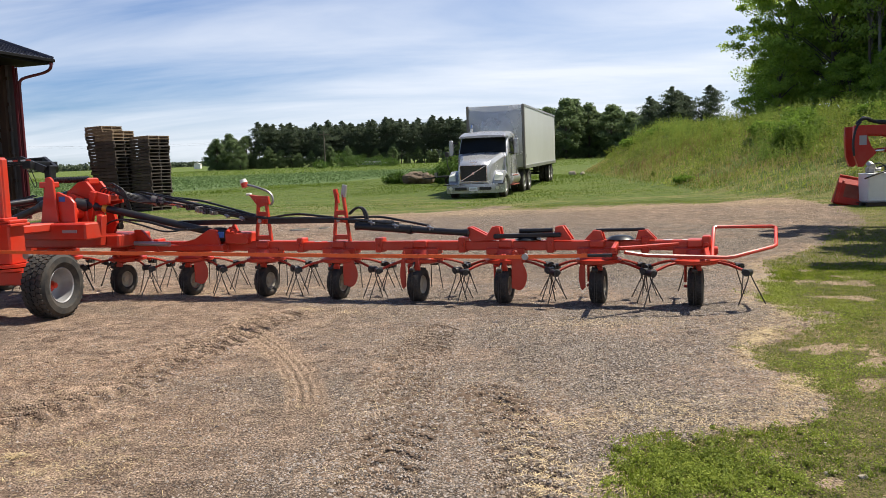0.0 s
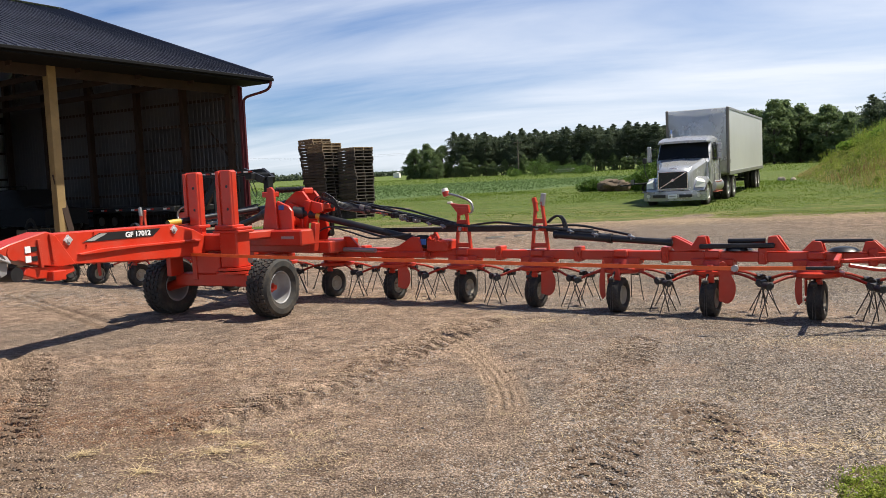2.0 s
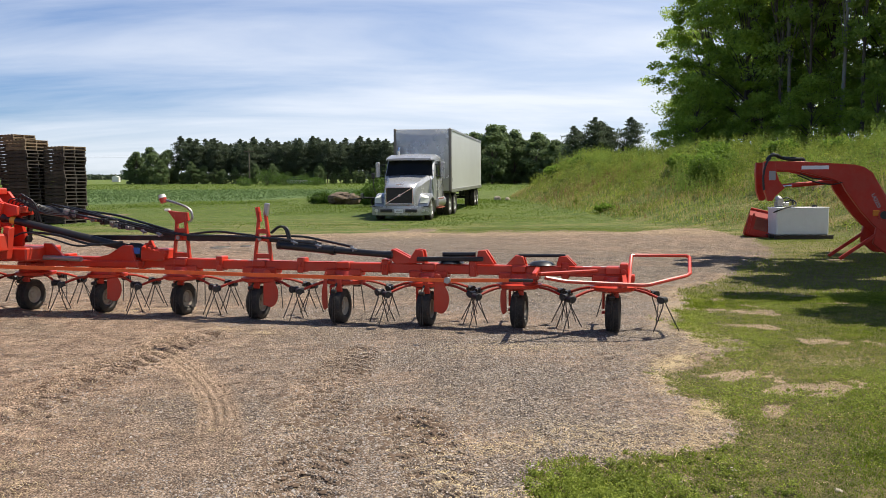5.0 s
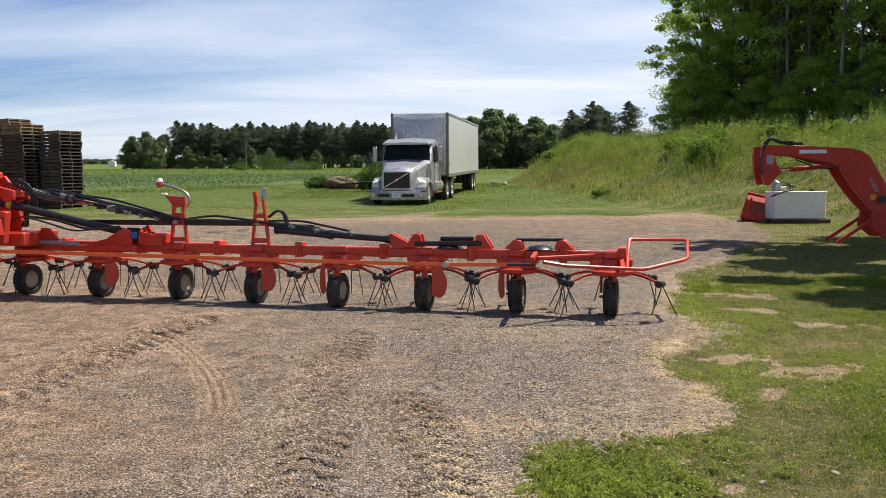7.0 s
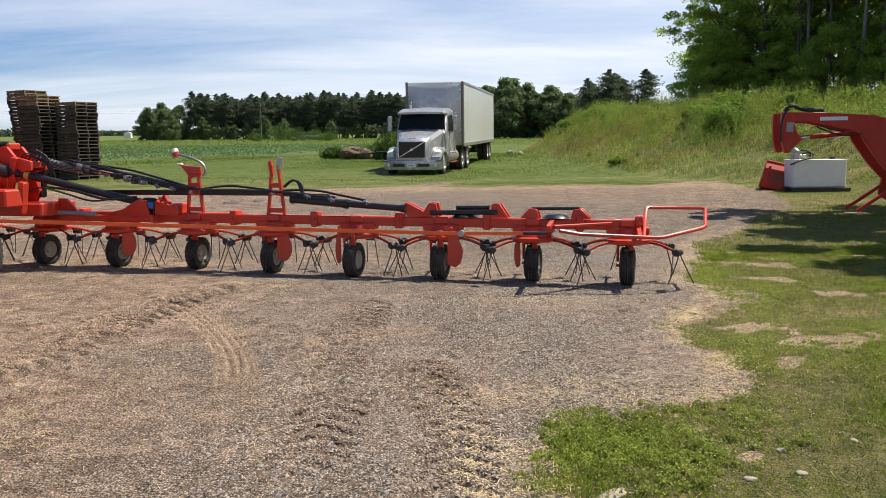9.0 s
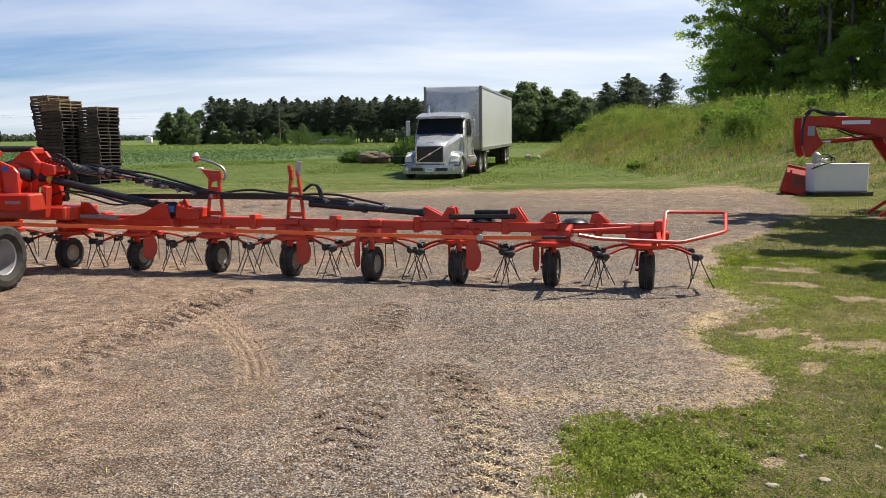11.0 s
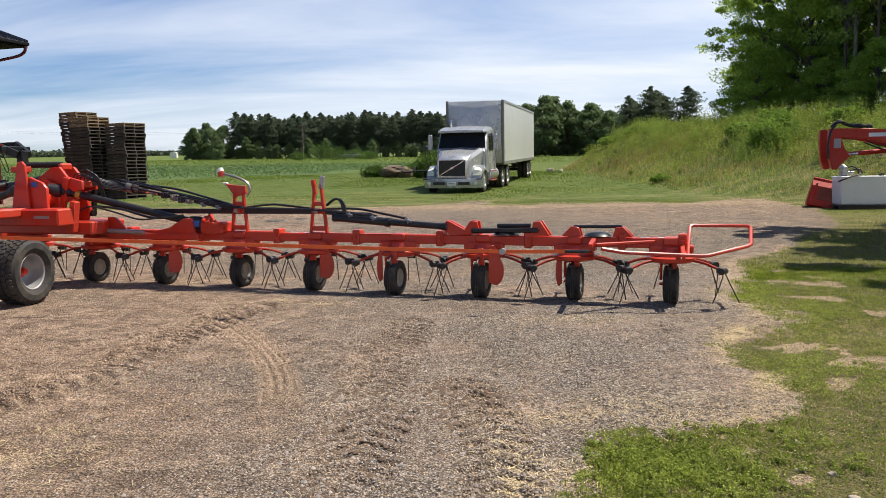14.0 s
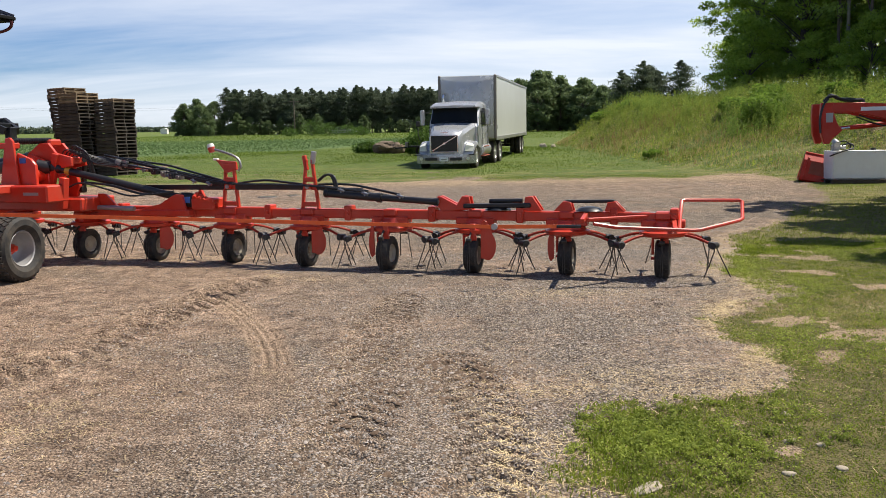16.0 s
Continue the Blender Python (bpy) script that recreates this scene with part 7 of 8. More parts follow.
def conifer(seed, H, R, bare, leaves, size, mat, bark):
    rs = np.random.RandomState(seed)
    n_w = 30
    C = []
    tb = bmesh.new()
    for k in range(5):
        rod(tb, (0, 0, H * k / 5), (0, 0, H * (k + 1) / 5), .17 * (1 - .17 * k), .17 * (1 - .17 * (k + 1)), 7, caps=False)
    for k in range(n_w):
        u = k / (n_w - 1)
        z = bare + (H - bare) * u
        L = R * min(1, (1 - u) * 4.2) ** .7 * (.55 + .45 * math.sin(math.pi * min(1, .25 + .75 * u))) * rs.uniform(.45, 1.25) + .15
        for q in range(6):
            a = rs.uniform(0, math.tau)
            l = L * rs.uniform(.55, 1.15)
            m = int(leaves / (n_w * 6))
            t = rs.uniform(.15, 1, m) ** .7
            C.append(np.stack([np.cos(a) * l * t, np.sin(a) * l * t, z + l * t * rs.uniform(-.15, .32) + 0 * t + rs.uniform(-.22, .22)], 1) + rs.normal(scale=.10 + .13 * l, size=(m, 3)) * [1, 1, .32])
            if q < 3:
                rod(tb, (0, 0, z - .1), (math.cos(a) * l * .8, math.sin(a) * l * .8, z), .035, .01, 5, caps=False)
    C = np.concatenate(C)
    V, F_ = rot_quads(C, size * rs.uniform(.6, 1.3, len(C)), rs, .9, .6)
    return fast_mesh("crown", V, F_, mat), finish(tb, "trunk", bark)


def plant_tree(name, label, cat, meshes, x, y, sc, rz, group, sz=1.0, dz=0.0):
    t = thing(name, label, cat, None, group)
    t.matrix_world = Matrix.LocRotScale((x, y, float(height(np.array(float(x)), np.array(float(y)))) - .1 + dz), Euler((0, 0, rz)), (sc, sc, sc * sz))
    for nm, me in zip(("crown", "trunk"), meshes):
        o = new(nm, me)
        o.parent = t
    return t


# forest on the bank
big = [broadleaf(21, 15.5, 4.2, 2.0, 34000, .078, M["leaf_dark"], M["bark"], .16, 0, 130), broadleaf(22, 17, 3.6, 3.5, 22000, .074, M["leaf_dark"], M["bark_pale"], .13, .03, 110),
       broadleaf(23, 13.5, 4.4, 1.2, 44000, .075, M["leaf"], M["bark"], .17, 0, 170), broadleaf(24, 16.5, 3.4, 2.0, 22000, .078, M["leaf_dark"], M["bark"], .13, -.03, 120)]
low = broadleaf(25, 6.4, 3.3, .5, 22000, .07, M["leaf"], M["bark"], .12)
rr = random.Random(9)
spots = [(22.6, 52.4, 2, .90), (22.9, 47.6, 2, .98), (24.3, 50.5, 0, .98), (25.6, 49.5, 1, 1.05), (26.0, 43.6, 0, 1.0), (27.6, 54, 0, 1.0), (27.2, 46.8, 2, 1.1), (26.4, 38.8, 1, 1.0), (28.4, 41.8, 0, 1.1), (30.6, 37.2, 3, 1.1), (28.6, 34.6, 2, 1.0),
         (31.8, 31.2, 1, 1.05), (33.8, 34.2, 0, 1.1), (29.5, 50, 3, 1.15), (32.6, 45, 2, 1.15), (29.5, 57, 1, 1.0), (35.6, 40, 1, 1.2), (30.5, 27.6, 0, 1.0), (34.6, 28.6, 3, 1.1), (38, 47, 0, 1.2), (38.5, 33, 2, 1.2), (30, 62, 0, 1.1), (42, 40, 3, 1.3), (27.6, 30.4, 3, .95)]
for x, y, k, sc in spots:
    plant_tree("forest_tree", ("dark leafy broadleaf tree at the wood's edge", "tall slender pale-barked tree in the wood", "bright-leaved maple at the wood's edge", "narrow dark leafy tree in the wood")[k], "tree", big[k], x * 1.13, y * 1.13, 1.13 * sc * rr.uniform(.94, 1.08), rr.uniform(0, 6.28), "wood on the bank")
for x, y, sc in ((20.4, 49.0, .85), (22.4, 44.6, .62), (23.4, 41.2, .72), (24.6, 37.4, .62), (26.2, 34.0, .68), (28.2, 29.6, .66), (24, 56, .9), (22.4, 53.5, .75), (30, 33.5, .9), (26.5, 44, .85), (27.5, 37.5, .85), (32, 40.5, 1.0), (31, 29, .8)):
    plant_tree("young_tree", "low leafy tree in the wood's undergrowth", "tree", low, x * 1.06, y * 1.06, sc, rr.uniform(0, 6.28), "undergrowth trees")
slim = [broadleaf(51, 16, 2.6, 8.5, 6500, .10, M["leaf"], M["bark_pale"], .13, .04, 40), broadleaf(52, 15, 2.4, 7.5, 6500, .10, M["leaf_dark"], M["bark"], .12, -.05, 40)]
for x, y, k, sc in ((24.6, 46.6, 0, 1.0), (24.2, 45.0, 0, 1.0), (23.5, 44.6, 1, .9), (25.0, 41.0, 0, 1.0), (25.2, 39.6, 1, 1.0), (26.6, 37.0, 0, 1.05), (24.4, 43.2, 1, .95), (28.6, 33.4, 1, 1.0), (27.4, 35.6, 0, .95), (30.4, 30.0, 0, 1.0)):
    plant_tree("slender_tree", "slender bare-stemmed tree at the wood's front", "tree", slim[k], x * 1.10, y * 1.10, sc * 1.10, rr.uniform(0, 6.28), "wood on the bank")
# tall trees beside the yard that shade the verge
shade = broadleaf(31, 15, 4.6, 7.2, 7000, .24, M["leaf_dark"], M["bark"], .26, 0, 40)
for x, y, sc in ((14.9, 17.0, .80), (13.1, 13.0, .74), (12.3, 10.1, .60), (19.5, 15.0, .95)):
    plant_tree("shade_tree", "tall broadleaf tree beside the yard", "tree", shade, x, y, sc, rr.uniform(0, 6.28), "trees beside the yard")
# far wood: pines with broadleaf trees at its ends
pines = [conifer(41, 13.0, 3.3, 2.6, 9000, .20, M["needle"], M["bark"]), conifer(42, 12.2, 3.4, 3.4, 9000, .20, M["needle"], M["bark"]), conifer(43, 13.8, 3.0, 4.4, 8000, .20, M["needle"], M["bark"])]
far = [broadleaf(44, 11.5, 5.2, .4, 15000, .22, M["leaf_far"], M["bark"], .25, 0, 120, .85), broadleaf(45, 12.5, 4.6, .5, 15000, .22, M["leaf_far"], M["bark"], .25, 0, 120, .85)]
for row, (yy, x0, x1, step) in enumerate(((172, -38, 34, 1.9), (176, -37, 36, 2.3), (181, -38, 40, 2.6))):
    x = x0
    while x < x1:
        k = rr.randrange(3)
        plant_tree("pine_tree", "dark pine in the far shelterbelt", "tree", pines[k], x + rr.uniform(-.8, .8), yy + rr.uniform(-2, 2), rr.uniform(.65, .72), rr.uniform(0, 6.28), "far shelterbelt pines")
        x += step
for x, y, sc in ((-42.5, 168, .50), (-45.6, 168, .50), (-44, 172, .56), (-40.5, 172, .56), (-46.6, 170, .44), (-38.5, 158, .36), (-35, 168, .34), (-18, 160, .32), (-9, 160, .26)):
    plant_tree("field_tree", "rounded broadleaf tree at the far field's edge", "tree", far[rr.randrange(2)], x, y, sc * rr.uniform(.95, 1.05), rr.uniform(0, 6.28), "far broadleaf trees")
for x, y, sc in ((18, 150, .72), (23, 148, .80), (27.5, 150, .78), (31, 147, .72), (34, 144, .68), (20.5, 155, .80), (29, 156, .78), (37, 150, .62), (14, 156, .72), (41, 150, .58), (25.5, 153, .82), (32.5, 152, .76), (16, 152, .70)):
    plant_tree("field_tree", "rounded broadleaf tree at the far field's edge", "tree", far[rr.randrange(2)], x, y, sc * rr.uniform(.95, 1.05), rr.uniform(0, 6.28), "far broadleaf trees")
for x, y, sc, k in ((31.0, 120, .70, 2), (34.2, 120, .84, 0), (35.6, 122, .86, 1), (39.6, 119.5, .80, 2), (32.8, 124, .74, 1), (37.2, 126, .80, 0), (36.6, 121, .78, 1)):
    plant_tree("pine_tree", "dark pine rising behind the weedy bank", "tree", pines[k], x, y, sc * .93, rr.uniform(0, 6.28), "pines behind the bank")
# low undergrowth along the foot of the pines
for k in range(34):
    plant_tree("field_tree", "low leafy undergrowth tree below the far pines", "tree", far[k % 2], -37 + k * 2.15 + rr.uniform(-.6, .6), 169 + rr.uniform(-1, 1.5), rr.uniform(.20, .34), rr.uniform(0, 6.28), "undergrowth below the pines")
# trees beyond the barn and a low far wood to the horizon
for x, y, sc in ((-96, 130, .9), (-91, 128, .7), (-101, 134, 1.0), (-107, 132, .9), (-86, 126, .5), (-112, 140, 1.0), (-70, 67, .45), (-74, 69, .55), (-79, 70, .62), (-84, 70, .5), (-78, 78, .7), (-90, 74, .55)):
    plant_tree("field_tree", "broadleaf tree seen through the barn", "tree", far[rr.randrange(2)], x, y, sc, rr.uniform(0, 6.28), "trees beyond the barn")
n = 1100
hx = RS.uniform(-430, 340, n)
top = 8.6 + (2.4 + 1.4 * np.sin(hx * .021) + .8 * np.sin(hx * .13)) * RS.uniform(.3, 1, n)
rep = 46
hx, top = np.repeat(hx, rep) + RS.normal(scale=1.7, size=n * rep), np.repeat(top, rep)
hz = 6.6 + (top - 6.6) * RS.uniform(0, 1, n * rep) ** .7
V, F_ = rot_quads(np.stack([hx, 330 + .1 * np.abs(hx) + RS.uniform(-6, 8, n * rep), hz], 1), RS.uniform(.4, .8, n * rep), RS, .3)
tagged(new("distant_woods", fast_mesh("distant_woods", V, F_, M["needle"])), "low dark line of woods on the horizon", "woods", kind="stuff")


# ---- bushes in the grass ----
def bush(x, y, sc, H, R, seed, mat="bush"):
    rs = np.random.RandomState(seed)
    n = 1500 if H < .9 else 3600
    c = rs.normal(size=(n, 3))
    c /= np.linalg.norm(c, axis=1)[:, None]
    c *= (rs.uniform(.2, 1, n) ** .5)[:, None] * np.array((R, R, H * .55)) * (1 + .25 * np.sin(c[:, :1] * 5 + seed) * np.cos(c[:, 1:2] * 4))
    c[:, 2] = np.abs(c[:, 2] + H * .40)
    V, F_ = rot_quads(c, (.085 if n < 2000 else .055) * rs.uniform(.6, 1.4, n), rs, .5, .6)
    t = thing("bush", "leafy green bush in long grass", "bush", pose(x, y, float(height(np.array(float(x)), np.array(float(y))))), "leafy bushes")
    o = new("foliage", fast_mesh("foliage", V, F_, M[mat]))
    o.parent = t
    b = bmesh.new()
    for k in range(7):
        a = k * .9
        rod(b, (0, 0, 0), (math.cos(a) * R * .6, math.sin(a) * R * .6, H * .7), .02, .006, 5)
    part("stems", b, M["bark"], t)


for k, (x, y, H, R) in enumerate(((.5, 50.5, 1.5, .9), (1.1, 51.3, 2.0, .95), (-.5, 52.6, .8, .8), (-2.9, 53.5, .8, .8), (-.2, 53.0, 1.0, .9), (1.8, 50.6, 1.4, .9))):
    bush(x, y, 1, H, R, 60 + k)
for k, (x, y, H, R) in enumerate(((14.75, 34.3, 1.35, .80), (15.6, 35.1, 1.2, .85), (15.1, 34.0, 1.0, .60), (10.75, 35.9, .30, .45), (15.3, 38.6, .7, .7), (16.6, 37.8, .8, .8), (18.4, 34.8, .7, .8), (20.0, 33.0, .75, .7), (14.2, 60.0, .7, .9), (15.6, 58.2, .8, 1.0), (17.4, 54.0, .6, .9))):
    bush(x, y, 1, H, R, 100 + k, "shrub")
for k, (x, y, H, R) in enumerate(((-17, 142, 3.2, 2.2), (-14, 141, 2.4, 2.0), (-11, 143, 2.0, 2.0), (-8.5, 140, 1.6, 1.6), (-20.5, 140, 1.6, 1.5))):
    bush(x, y, 1, H, R, 80 + k)


# ---- grass, weeds, crop, straw, gravel ----
def blades(name, x, y, h, w, mat, rs, label, category, lean=.45, z=None):
    """Grass blades, each a bent strip of two quads."""
    n = len(x)
    z = height(x, y) - .01 if z is None else z
    a = rs.uniform(0, math.tau, n)
    ux, uy = np.cos(a) * w * .5, np.sin(a) * w * .5
    b_ = rs.uniform(0, math.tau, n)
    l = rs.uniform(.1, 1, n) * lean * h
    lx, ly = np.cos(b_) * l, np.sin(b_) * l
    P = np.stack([x, y, z], 1)
    U = np.stack([ux, uy, 0 * ux], 1)
    m1 = P + np.stack([lx * .35, ly * .35, h * .55], 1)
    tip = P + np.stack([lx, ly, h * rs.uniform(.75, 1.0, n)], 1)
    V = np.stack([P - U, P + U, m1 + U * .8, m1 - U * .8, tip + U * .12, tip - U * .12], 1).reshape(-1, 3)
    i = np.arange(n)[:, None] * 6
    F_ = np.concatenate([i + [0, 1, 2, 3], i + [3, 2, 4, 5]])
    return tagged(new(name, fast_mesh(name, V, F_, mat)), label, category, kind="stuff")


def scatter(n, x0, x1, y0, y1, keep, rs, p=1.0):
    """Places kept by a mask, thicker near the camera when p > 1."""
    x = rs.uniform(x0, x1, n)
    y = y0 + (y1 - y0) * rs.uniform(0, 1, n) ** p
    k = rs.uniform(0, 1, n) < keep(x, y)
    return x[k], y[k]


x, y = scatter(640000, .2, 8.5, 2.6, 12, lambda x, y: (x / y < .78) * grass_mask(x, y) ** 1.6 * (.55 + .45 * ease(-.55, .3, wave(x, y, 2.2, 71) + .6 * wave(x, y, 6.1, 69) + .45 * wave(x, y, 13, 68))), RS, 1.05)
blades("lawn_grass", x, y, RS.uniform(.015, .045, len(x)) * (.7 + .9 * ease(0, 1, wave(x, y, 1.3, 72))), RS.uniform(.0035, .0075, len(x)), M["lawn"], RS, "short rough green grass along the gravel's edge", "grass", 1.2)
x, y = scatter(150000, .2, 8.5, 2.6, 12, lambda x, y: (x / y < .78) * grass_mask(x, y) ** .6 * (.10 + .90 * ease(.0, .7, wave(x, y, 1.7, 66) + .6 * wave(x, y, 5.3, 67))), RS, 1.05)
blades("dry_lawn", x, y, RS.uniform(.012, .035, len(x)), RS.uniform(.003, .006, len(x)), M["weed_dry"], RS, "dry tan thatch between the green grass", "grass", 1.6)
x, y = scatter(420000, .2, 8.0, 2.6, 12, lambda x, y: (x / y < .78) * grass_mask(x, y) ** 1.3 * np.clip(ease(-.1, .5, wave(x, y, 1.7, 73)) + .7 * np.exp(-((x - 1.25) ** 2 + (y - 4.05) ** 2) / .25), 0, 1), RS, 1.15)
V, F_ = rot_quads(np.stack([x, y, height(x, y) + RS.uniform(.008, .045, len(x))], 1), RS.uniform(.004, .009, len(x)), RS, 1.3)
tagged(new("clover", fast_mesh("clover", V, F_, M["clover"])), "low broad-leaved clover and weeds in the verge", "clover", kind="stuff")
x, y = scatter(190000, 2.5, 22, 11, 28, lambda x, y: grass_mask(x, y) * (.35 + .65 * ease(-.6, .5, wave(x, y, 1.0, 74))) * (x / y < .95), RS, 1.3)
blades("verge_grass", x, y, RS.uniform(.015, .055, len(x)), RS.uniform(.006, .013, len(x)), M["lawn"], RS, "patchy green grass beyond the yard", "grass", .9)
x, y = scatter(85000, -18, 15, 25.5, 62, lambda x, y: grass_mask(x, y) * (1 - crop_mask(x, y)) * (.25 + .75 * ease(-.7, .6, wave(x, y, .6, 75))) * ease(26.5, 33, y + 1.5 * wave(x, y, .5, 76)), RS, 1.3)
blades("meadow_grass", x, y, RS.uniform(.015, .055, len(x)) * (.5 + 1.0 * ease(-.5, .6, wave(x, y, .5, 70))) * (1 + .9 * ease(38, 48, y)), RS.uniform(.020, .045, len(x)), M["meadow"], RS, "uneven meadow grass round the parked lorry", "grass", .8)


def on_hill(x, y):
    u = (x - np.interp(y, HILL_Y, HILL_X)) / hill_run(y)
    return u


x, y = scatter(60000, 8.5, 34, 20, 74, lambda x, y: ease(-.06, .10, on_hill(x, y)) * ease(2.2, 1.3, on_hill(x, y)) * (x / y < .85) * (.30 + .70 * ease(-.5, .5, wave(x, y, .8, 77))), RS, 1.1)
tall = .10 + .34 * ease(.1, .8, on_hill(x, y) + .35 * wave(x, y, .7, 78))
blades("hill_grass", x, y, tall * RS.uniform(.5, 1.2, len(x)), RS.uniform(.010, .024, len(x)), M["weed"], RS, "tall green weeds and grass on the bank", "weeds", .55)
x, y = scatter(120000, 8.5, 30, 20, 70, lambda x, y: ease(.0, .1, on_hill(x, y)) * ease(1.1, .5, on_hill(x, y)) * (x / y < .85) * (.25 + .75 * ease(-.2, .6, wave(x, y, .6, 79))), RS)
blades("dry_grass", x, y, RS.uniform(.12, .36, len(x)), RS.uniform(.008, .018, len(x)), M["weed_dry"], RS, "dry straw-coloured grass on the bank", "weeds", .7)
# leafy weed stems near the crest
x, y = scatter(9000, 9.5, 32, 22, 66, lambda x, y: ease(.22, .62, on_hill(x, y) + .25 * wave(x, y, .9, 81)) * ease(2.0, 1.4, on_hill(x, y)) * (x / y < .85), RS)
hh = RS.uniform(.35, 1.0, len(x))
t_ = RS.uniform(.15, 1, (len(x), 26))
cx_ = x[:, None] + RS.normal(scale=.06, size=t_.shape) * (1.25 - t_)
cy_ = y[:, None] + RS.normal(scale=.06, size=t_.shape) * (1.25 - t_)
cz_ = height(x, y)[:, None] + hh[:, None] * t_
V, F_ = rot_quads(np.stack([cx_, cy_, cz_], -1).reshape(-1, 3), RS.uniform(.028, .055, t_.size), RS, .5, .45)
tagged(new("weed_stems", fast_mesh("weed_stems", V, F_, M["weed"])), "leafy tall weed stems below the wood", "weeds", kind="stuff")
x, y = scatter(11000, 9.5, 28, 22, 60, lambda x, y: ease(.05, .3, on_hill(x, y)) * ease(1.1, .7, on_hill(x, y)) * (x / y < .85) * np.clip(ease(-.1, .6, wave(x, y, .7, 82)) + 1.2 * np.exp(-(((x - 14.0) / 1.2) ** 2 + ((y - 38.5) / 2.5) ** 2)), 0, 1), RS)
V, F_ = rot_quads(np.stack([x, y, height(x, y) + RS.uniform(.3, .7, len(x))], 1), RS.uniform(.014, .03, len(x)), RS, 1.5)
tagged(new("wild_flowers", fast_mesh("wild_flowers", V, F_, M["flower"])), "small pale yellow wild flowers on the bank", "flowers", kind="stuff")
# leafy ground cover in drifts, taller and darker towards the crest
x, y = scatter(260000, 8.5, 34, 20, 74, lambda x, y: ease(-.02, .14, on_hill(x, y)) * ease(1.8, 1.2, on_hill(x, y)) * (x / y < .85) * (.18 + .82 * ease(-.35, .45, wave(x, y, 1.1, 84) + .5 * wave(x, y, 2.7, 85))), RS, 1.1)
tuft = ease(-.3, .7, wave(x, y, 5.5, 86) + .6 * wave(x, y, 10, 87))
lift = .05 + (.16 + .5 * ease(.1, .9, on_hill(x, y))) * tuft
V, F_ = rot_quads(np.stack([x, y, height(x, y) + lift * RS.uniform(.1, 1, len(x))], 1), RS.uniform(.022, .055, len(x)), RS, .9, .7)
tagged(new("leafy_weeds", fast_mesh("leafy_weeds", V, F_, M["bank_leaf"])), "dense leafy green weeds covering the bank", "weeds", kind="stuff")
# rounded shrubs and tall weed clumps on the bank
x, y = scatter(420, 9, 32, 21, 70, lambda x, y: (.10 + .9 * ease(.25, .75, on_hill(x, y) + .3 * wave(x, y, .6, 88))) * ease(.02, .2, on_hill(x, y)) * ease(1.9, 1.4, on_hill(x, y)) * (x / y < .85), RS)
cr_ = RS.uniform(.15, .48, len(x)) * (.5 + .5 * ease(.2, .8, on_hill(x, y)))
m_ = 230
dd = RS.normal(size=(len(x), m_, 3))
dd /= np.linalg.norm(dd, axis=2)[..., None]
dd *= (RS.uniform(.1, 1, (len(x), m_)) ** .4)[..., None] * cr_[:, None, None]
dd[..., 2] = np.abs(dd[..., 2] * 1.2 + cr_[:, None] * .3)
V, F_ = rot_quads((np.stack([x, y, height(x, y)], 1)[:, None] + dd).reshape(-1, 3), RS.uniform(.02, .05, len(x) * m_), RS, .7, .6)
tagged(new("bank_shrubs", fast_mesh("bank_shrubs", V, F_, M["bank_leaf"])), "low dark green shrubs and weed clumps on the bank", "shrubs", kind="stuff")
# upright clumps of tall leafy stalks towards the crest
gx_, gy_ = scatter(520, 11, 31, 24, 64, lambda x, y: ease(.38, .75, on_hill(x, y) + .2 * wave(x, y, .7, 64)) * ease(1.6, 1.2, on_hill(x, y)) * (x / y < .85), RS)
n, m_ = len(gx_), 20
rad = RS.uniform(.2, .75, n)
sx_ = (gx_[:, None] + RS.normal(size=(n, m_)) * rad[:, None] * .55).ravel()
sy_ = (gy_[:, None] + RS.normal(size=(n, m_)) * rad[:, None] * .55).ravel()
sh_ = (RS.uniform(.5, 1.35, n)[:, None] * RS.uniform(.7, 1.15, (n, m_))).ravel()
t_ = RS.uniform(.1, 1, (len(sx_), 22))
tilt_x, tilt_y = RS.normal(scale=.10, size=len(sx_)), RS.normal(scale=.10, size=len(sx_))
spread = .085 * (1.12 - t_)
lx_ = sx_[:, None] + (tilt_x * sh_)[:, None] * t_ ** 2 + RS.normal(size=t_.shape) * spread
ly_ = sy_[:, None] + (tilt_y * sh_)[:, None] * t_ ** 2 + RS.normal(size=t_.shape) * spread
lz_ = height(sx_, sy_)[:, None] + sh_[:, None] * t_
V, F_ = rot_quads(np.stack([lx_, ly_, lz_], -1).reshape(-1, 3), RS.uniform(.028, .056, t_.size) * (1.25 - .6 * t_.ravel()), RS, .4, .4)
tagged(new("tall_stalks", fast_mesh("tall_stalks", V, F_, M["stalk"])), "tall upright leafy stalks along the top of the bank", "weeds", kind="stuff")
# rust-brown seed heads in patches
x, y = scatter(26000, 9.5, 26, 24, 62, lambda x, y: ease(.03, .15, on_hill(x, y)) * ease(1.1, .8, on_hill(x, y)) * np.clip(np.exp(-(((x - 14.3) / 1.6) ** 2 + ((y - 44) / 3.5) ** 2)) + .7 * np.exp(-(((x - 12.2) / 1.3) ** 2 + ((y - 47) / 3) ** 2)) + .22 * ease(.1, .7, wave(x, y, .9, 65)), 0, 1), RS)
blades("seed_heads", x, y, RS.uniform(.25, .60, len(x)), RS.uniform(.010, .022, len(x)), M["seed"], RS, "rust-brown grass seed heads on the bank", "weeds", .35)
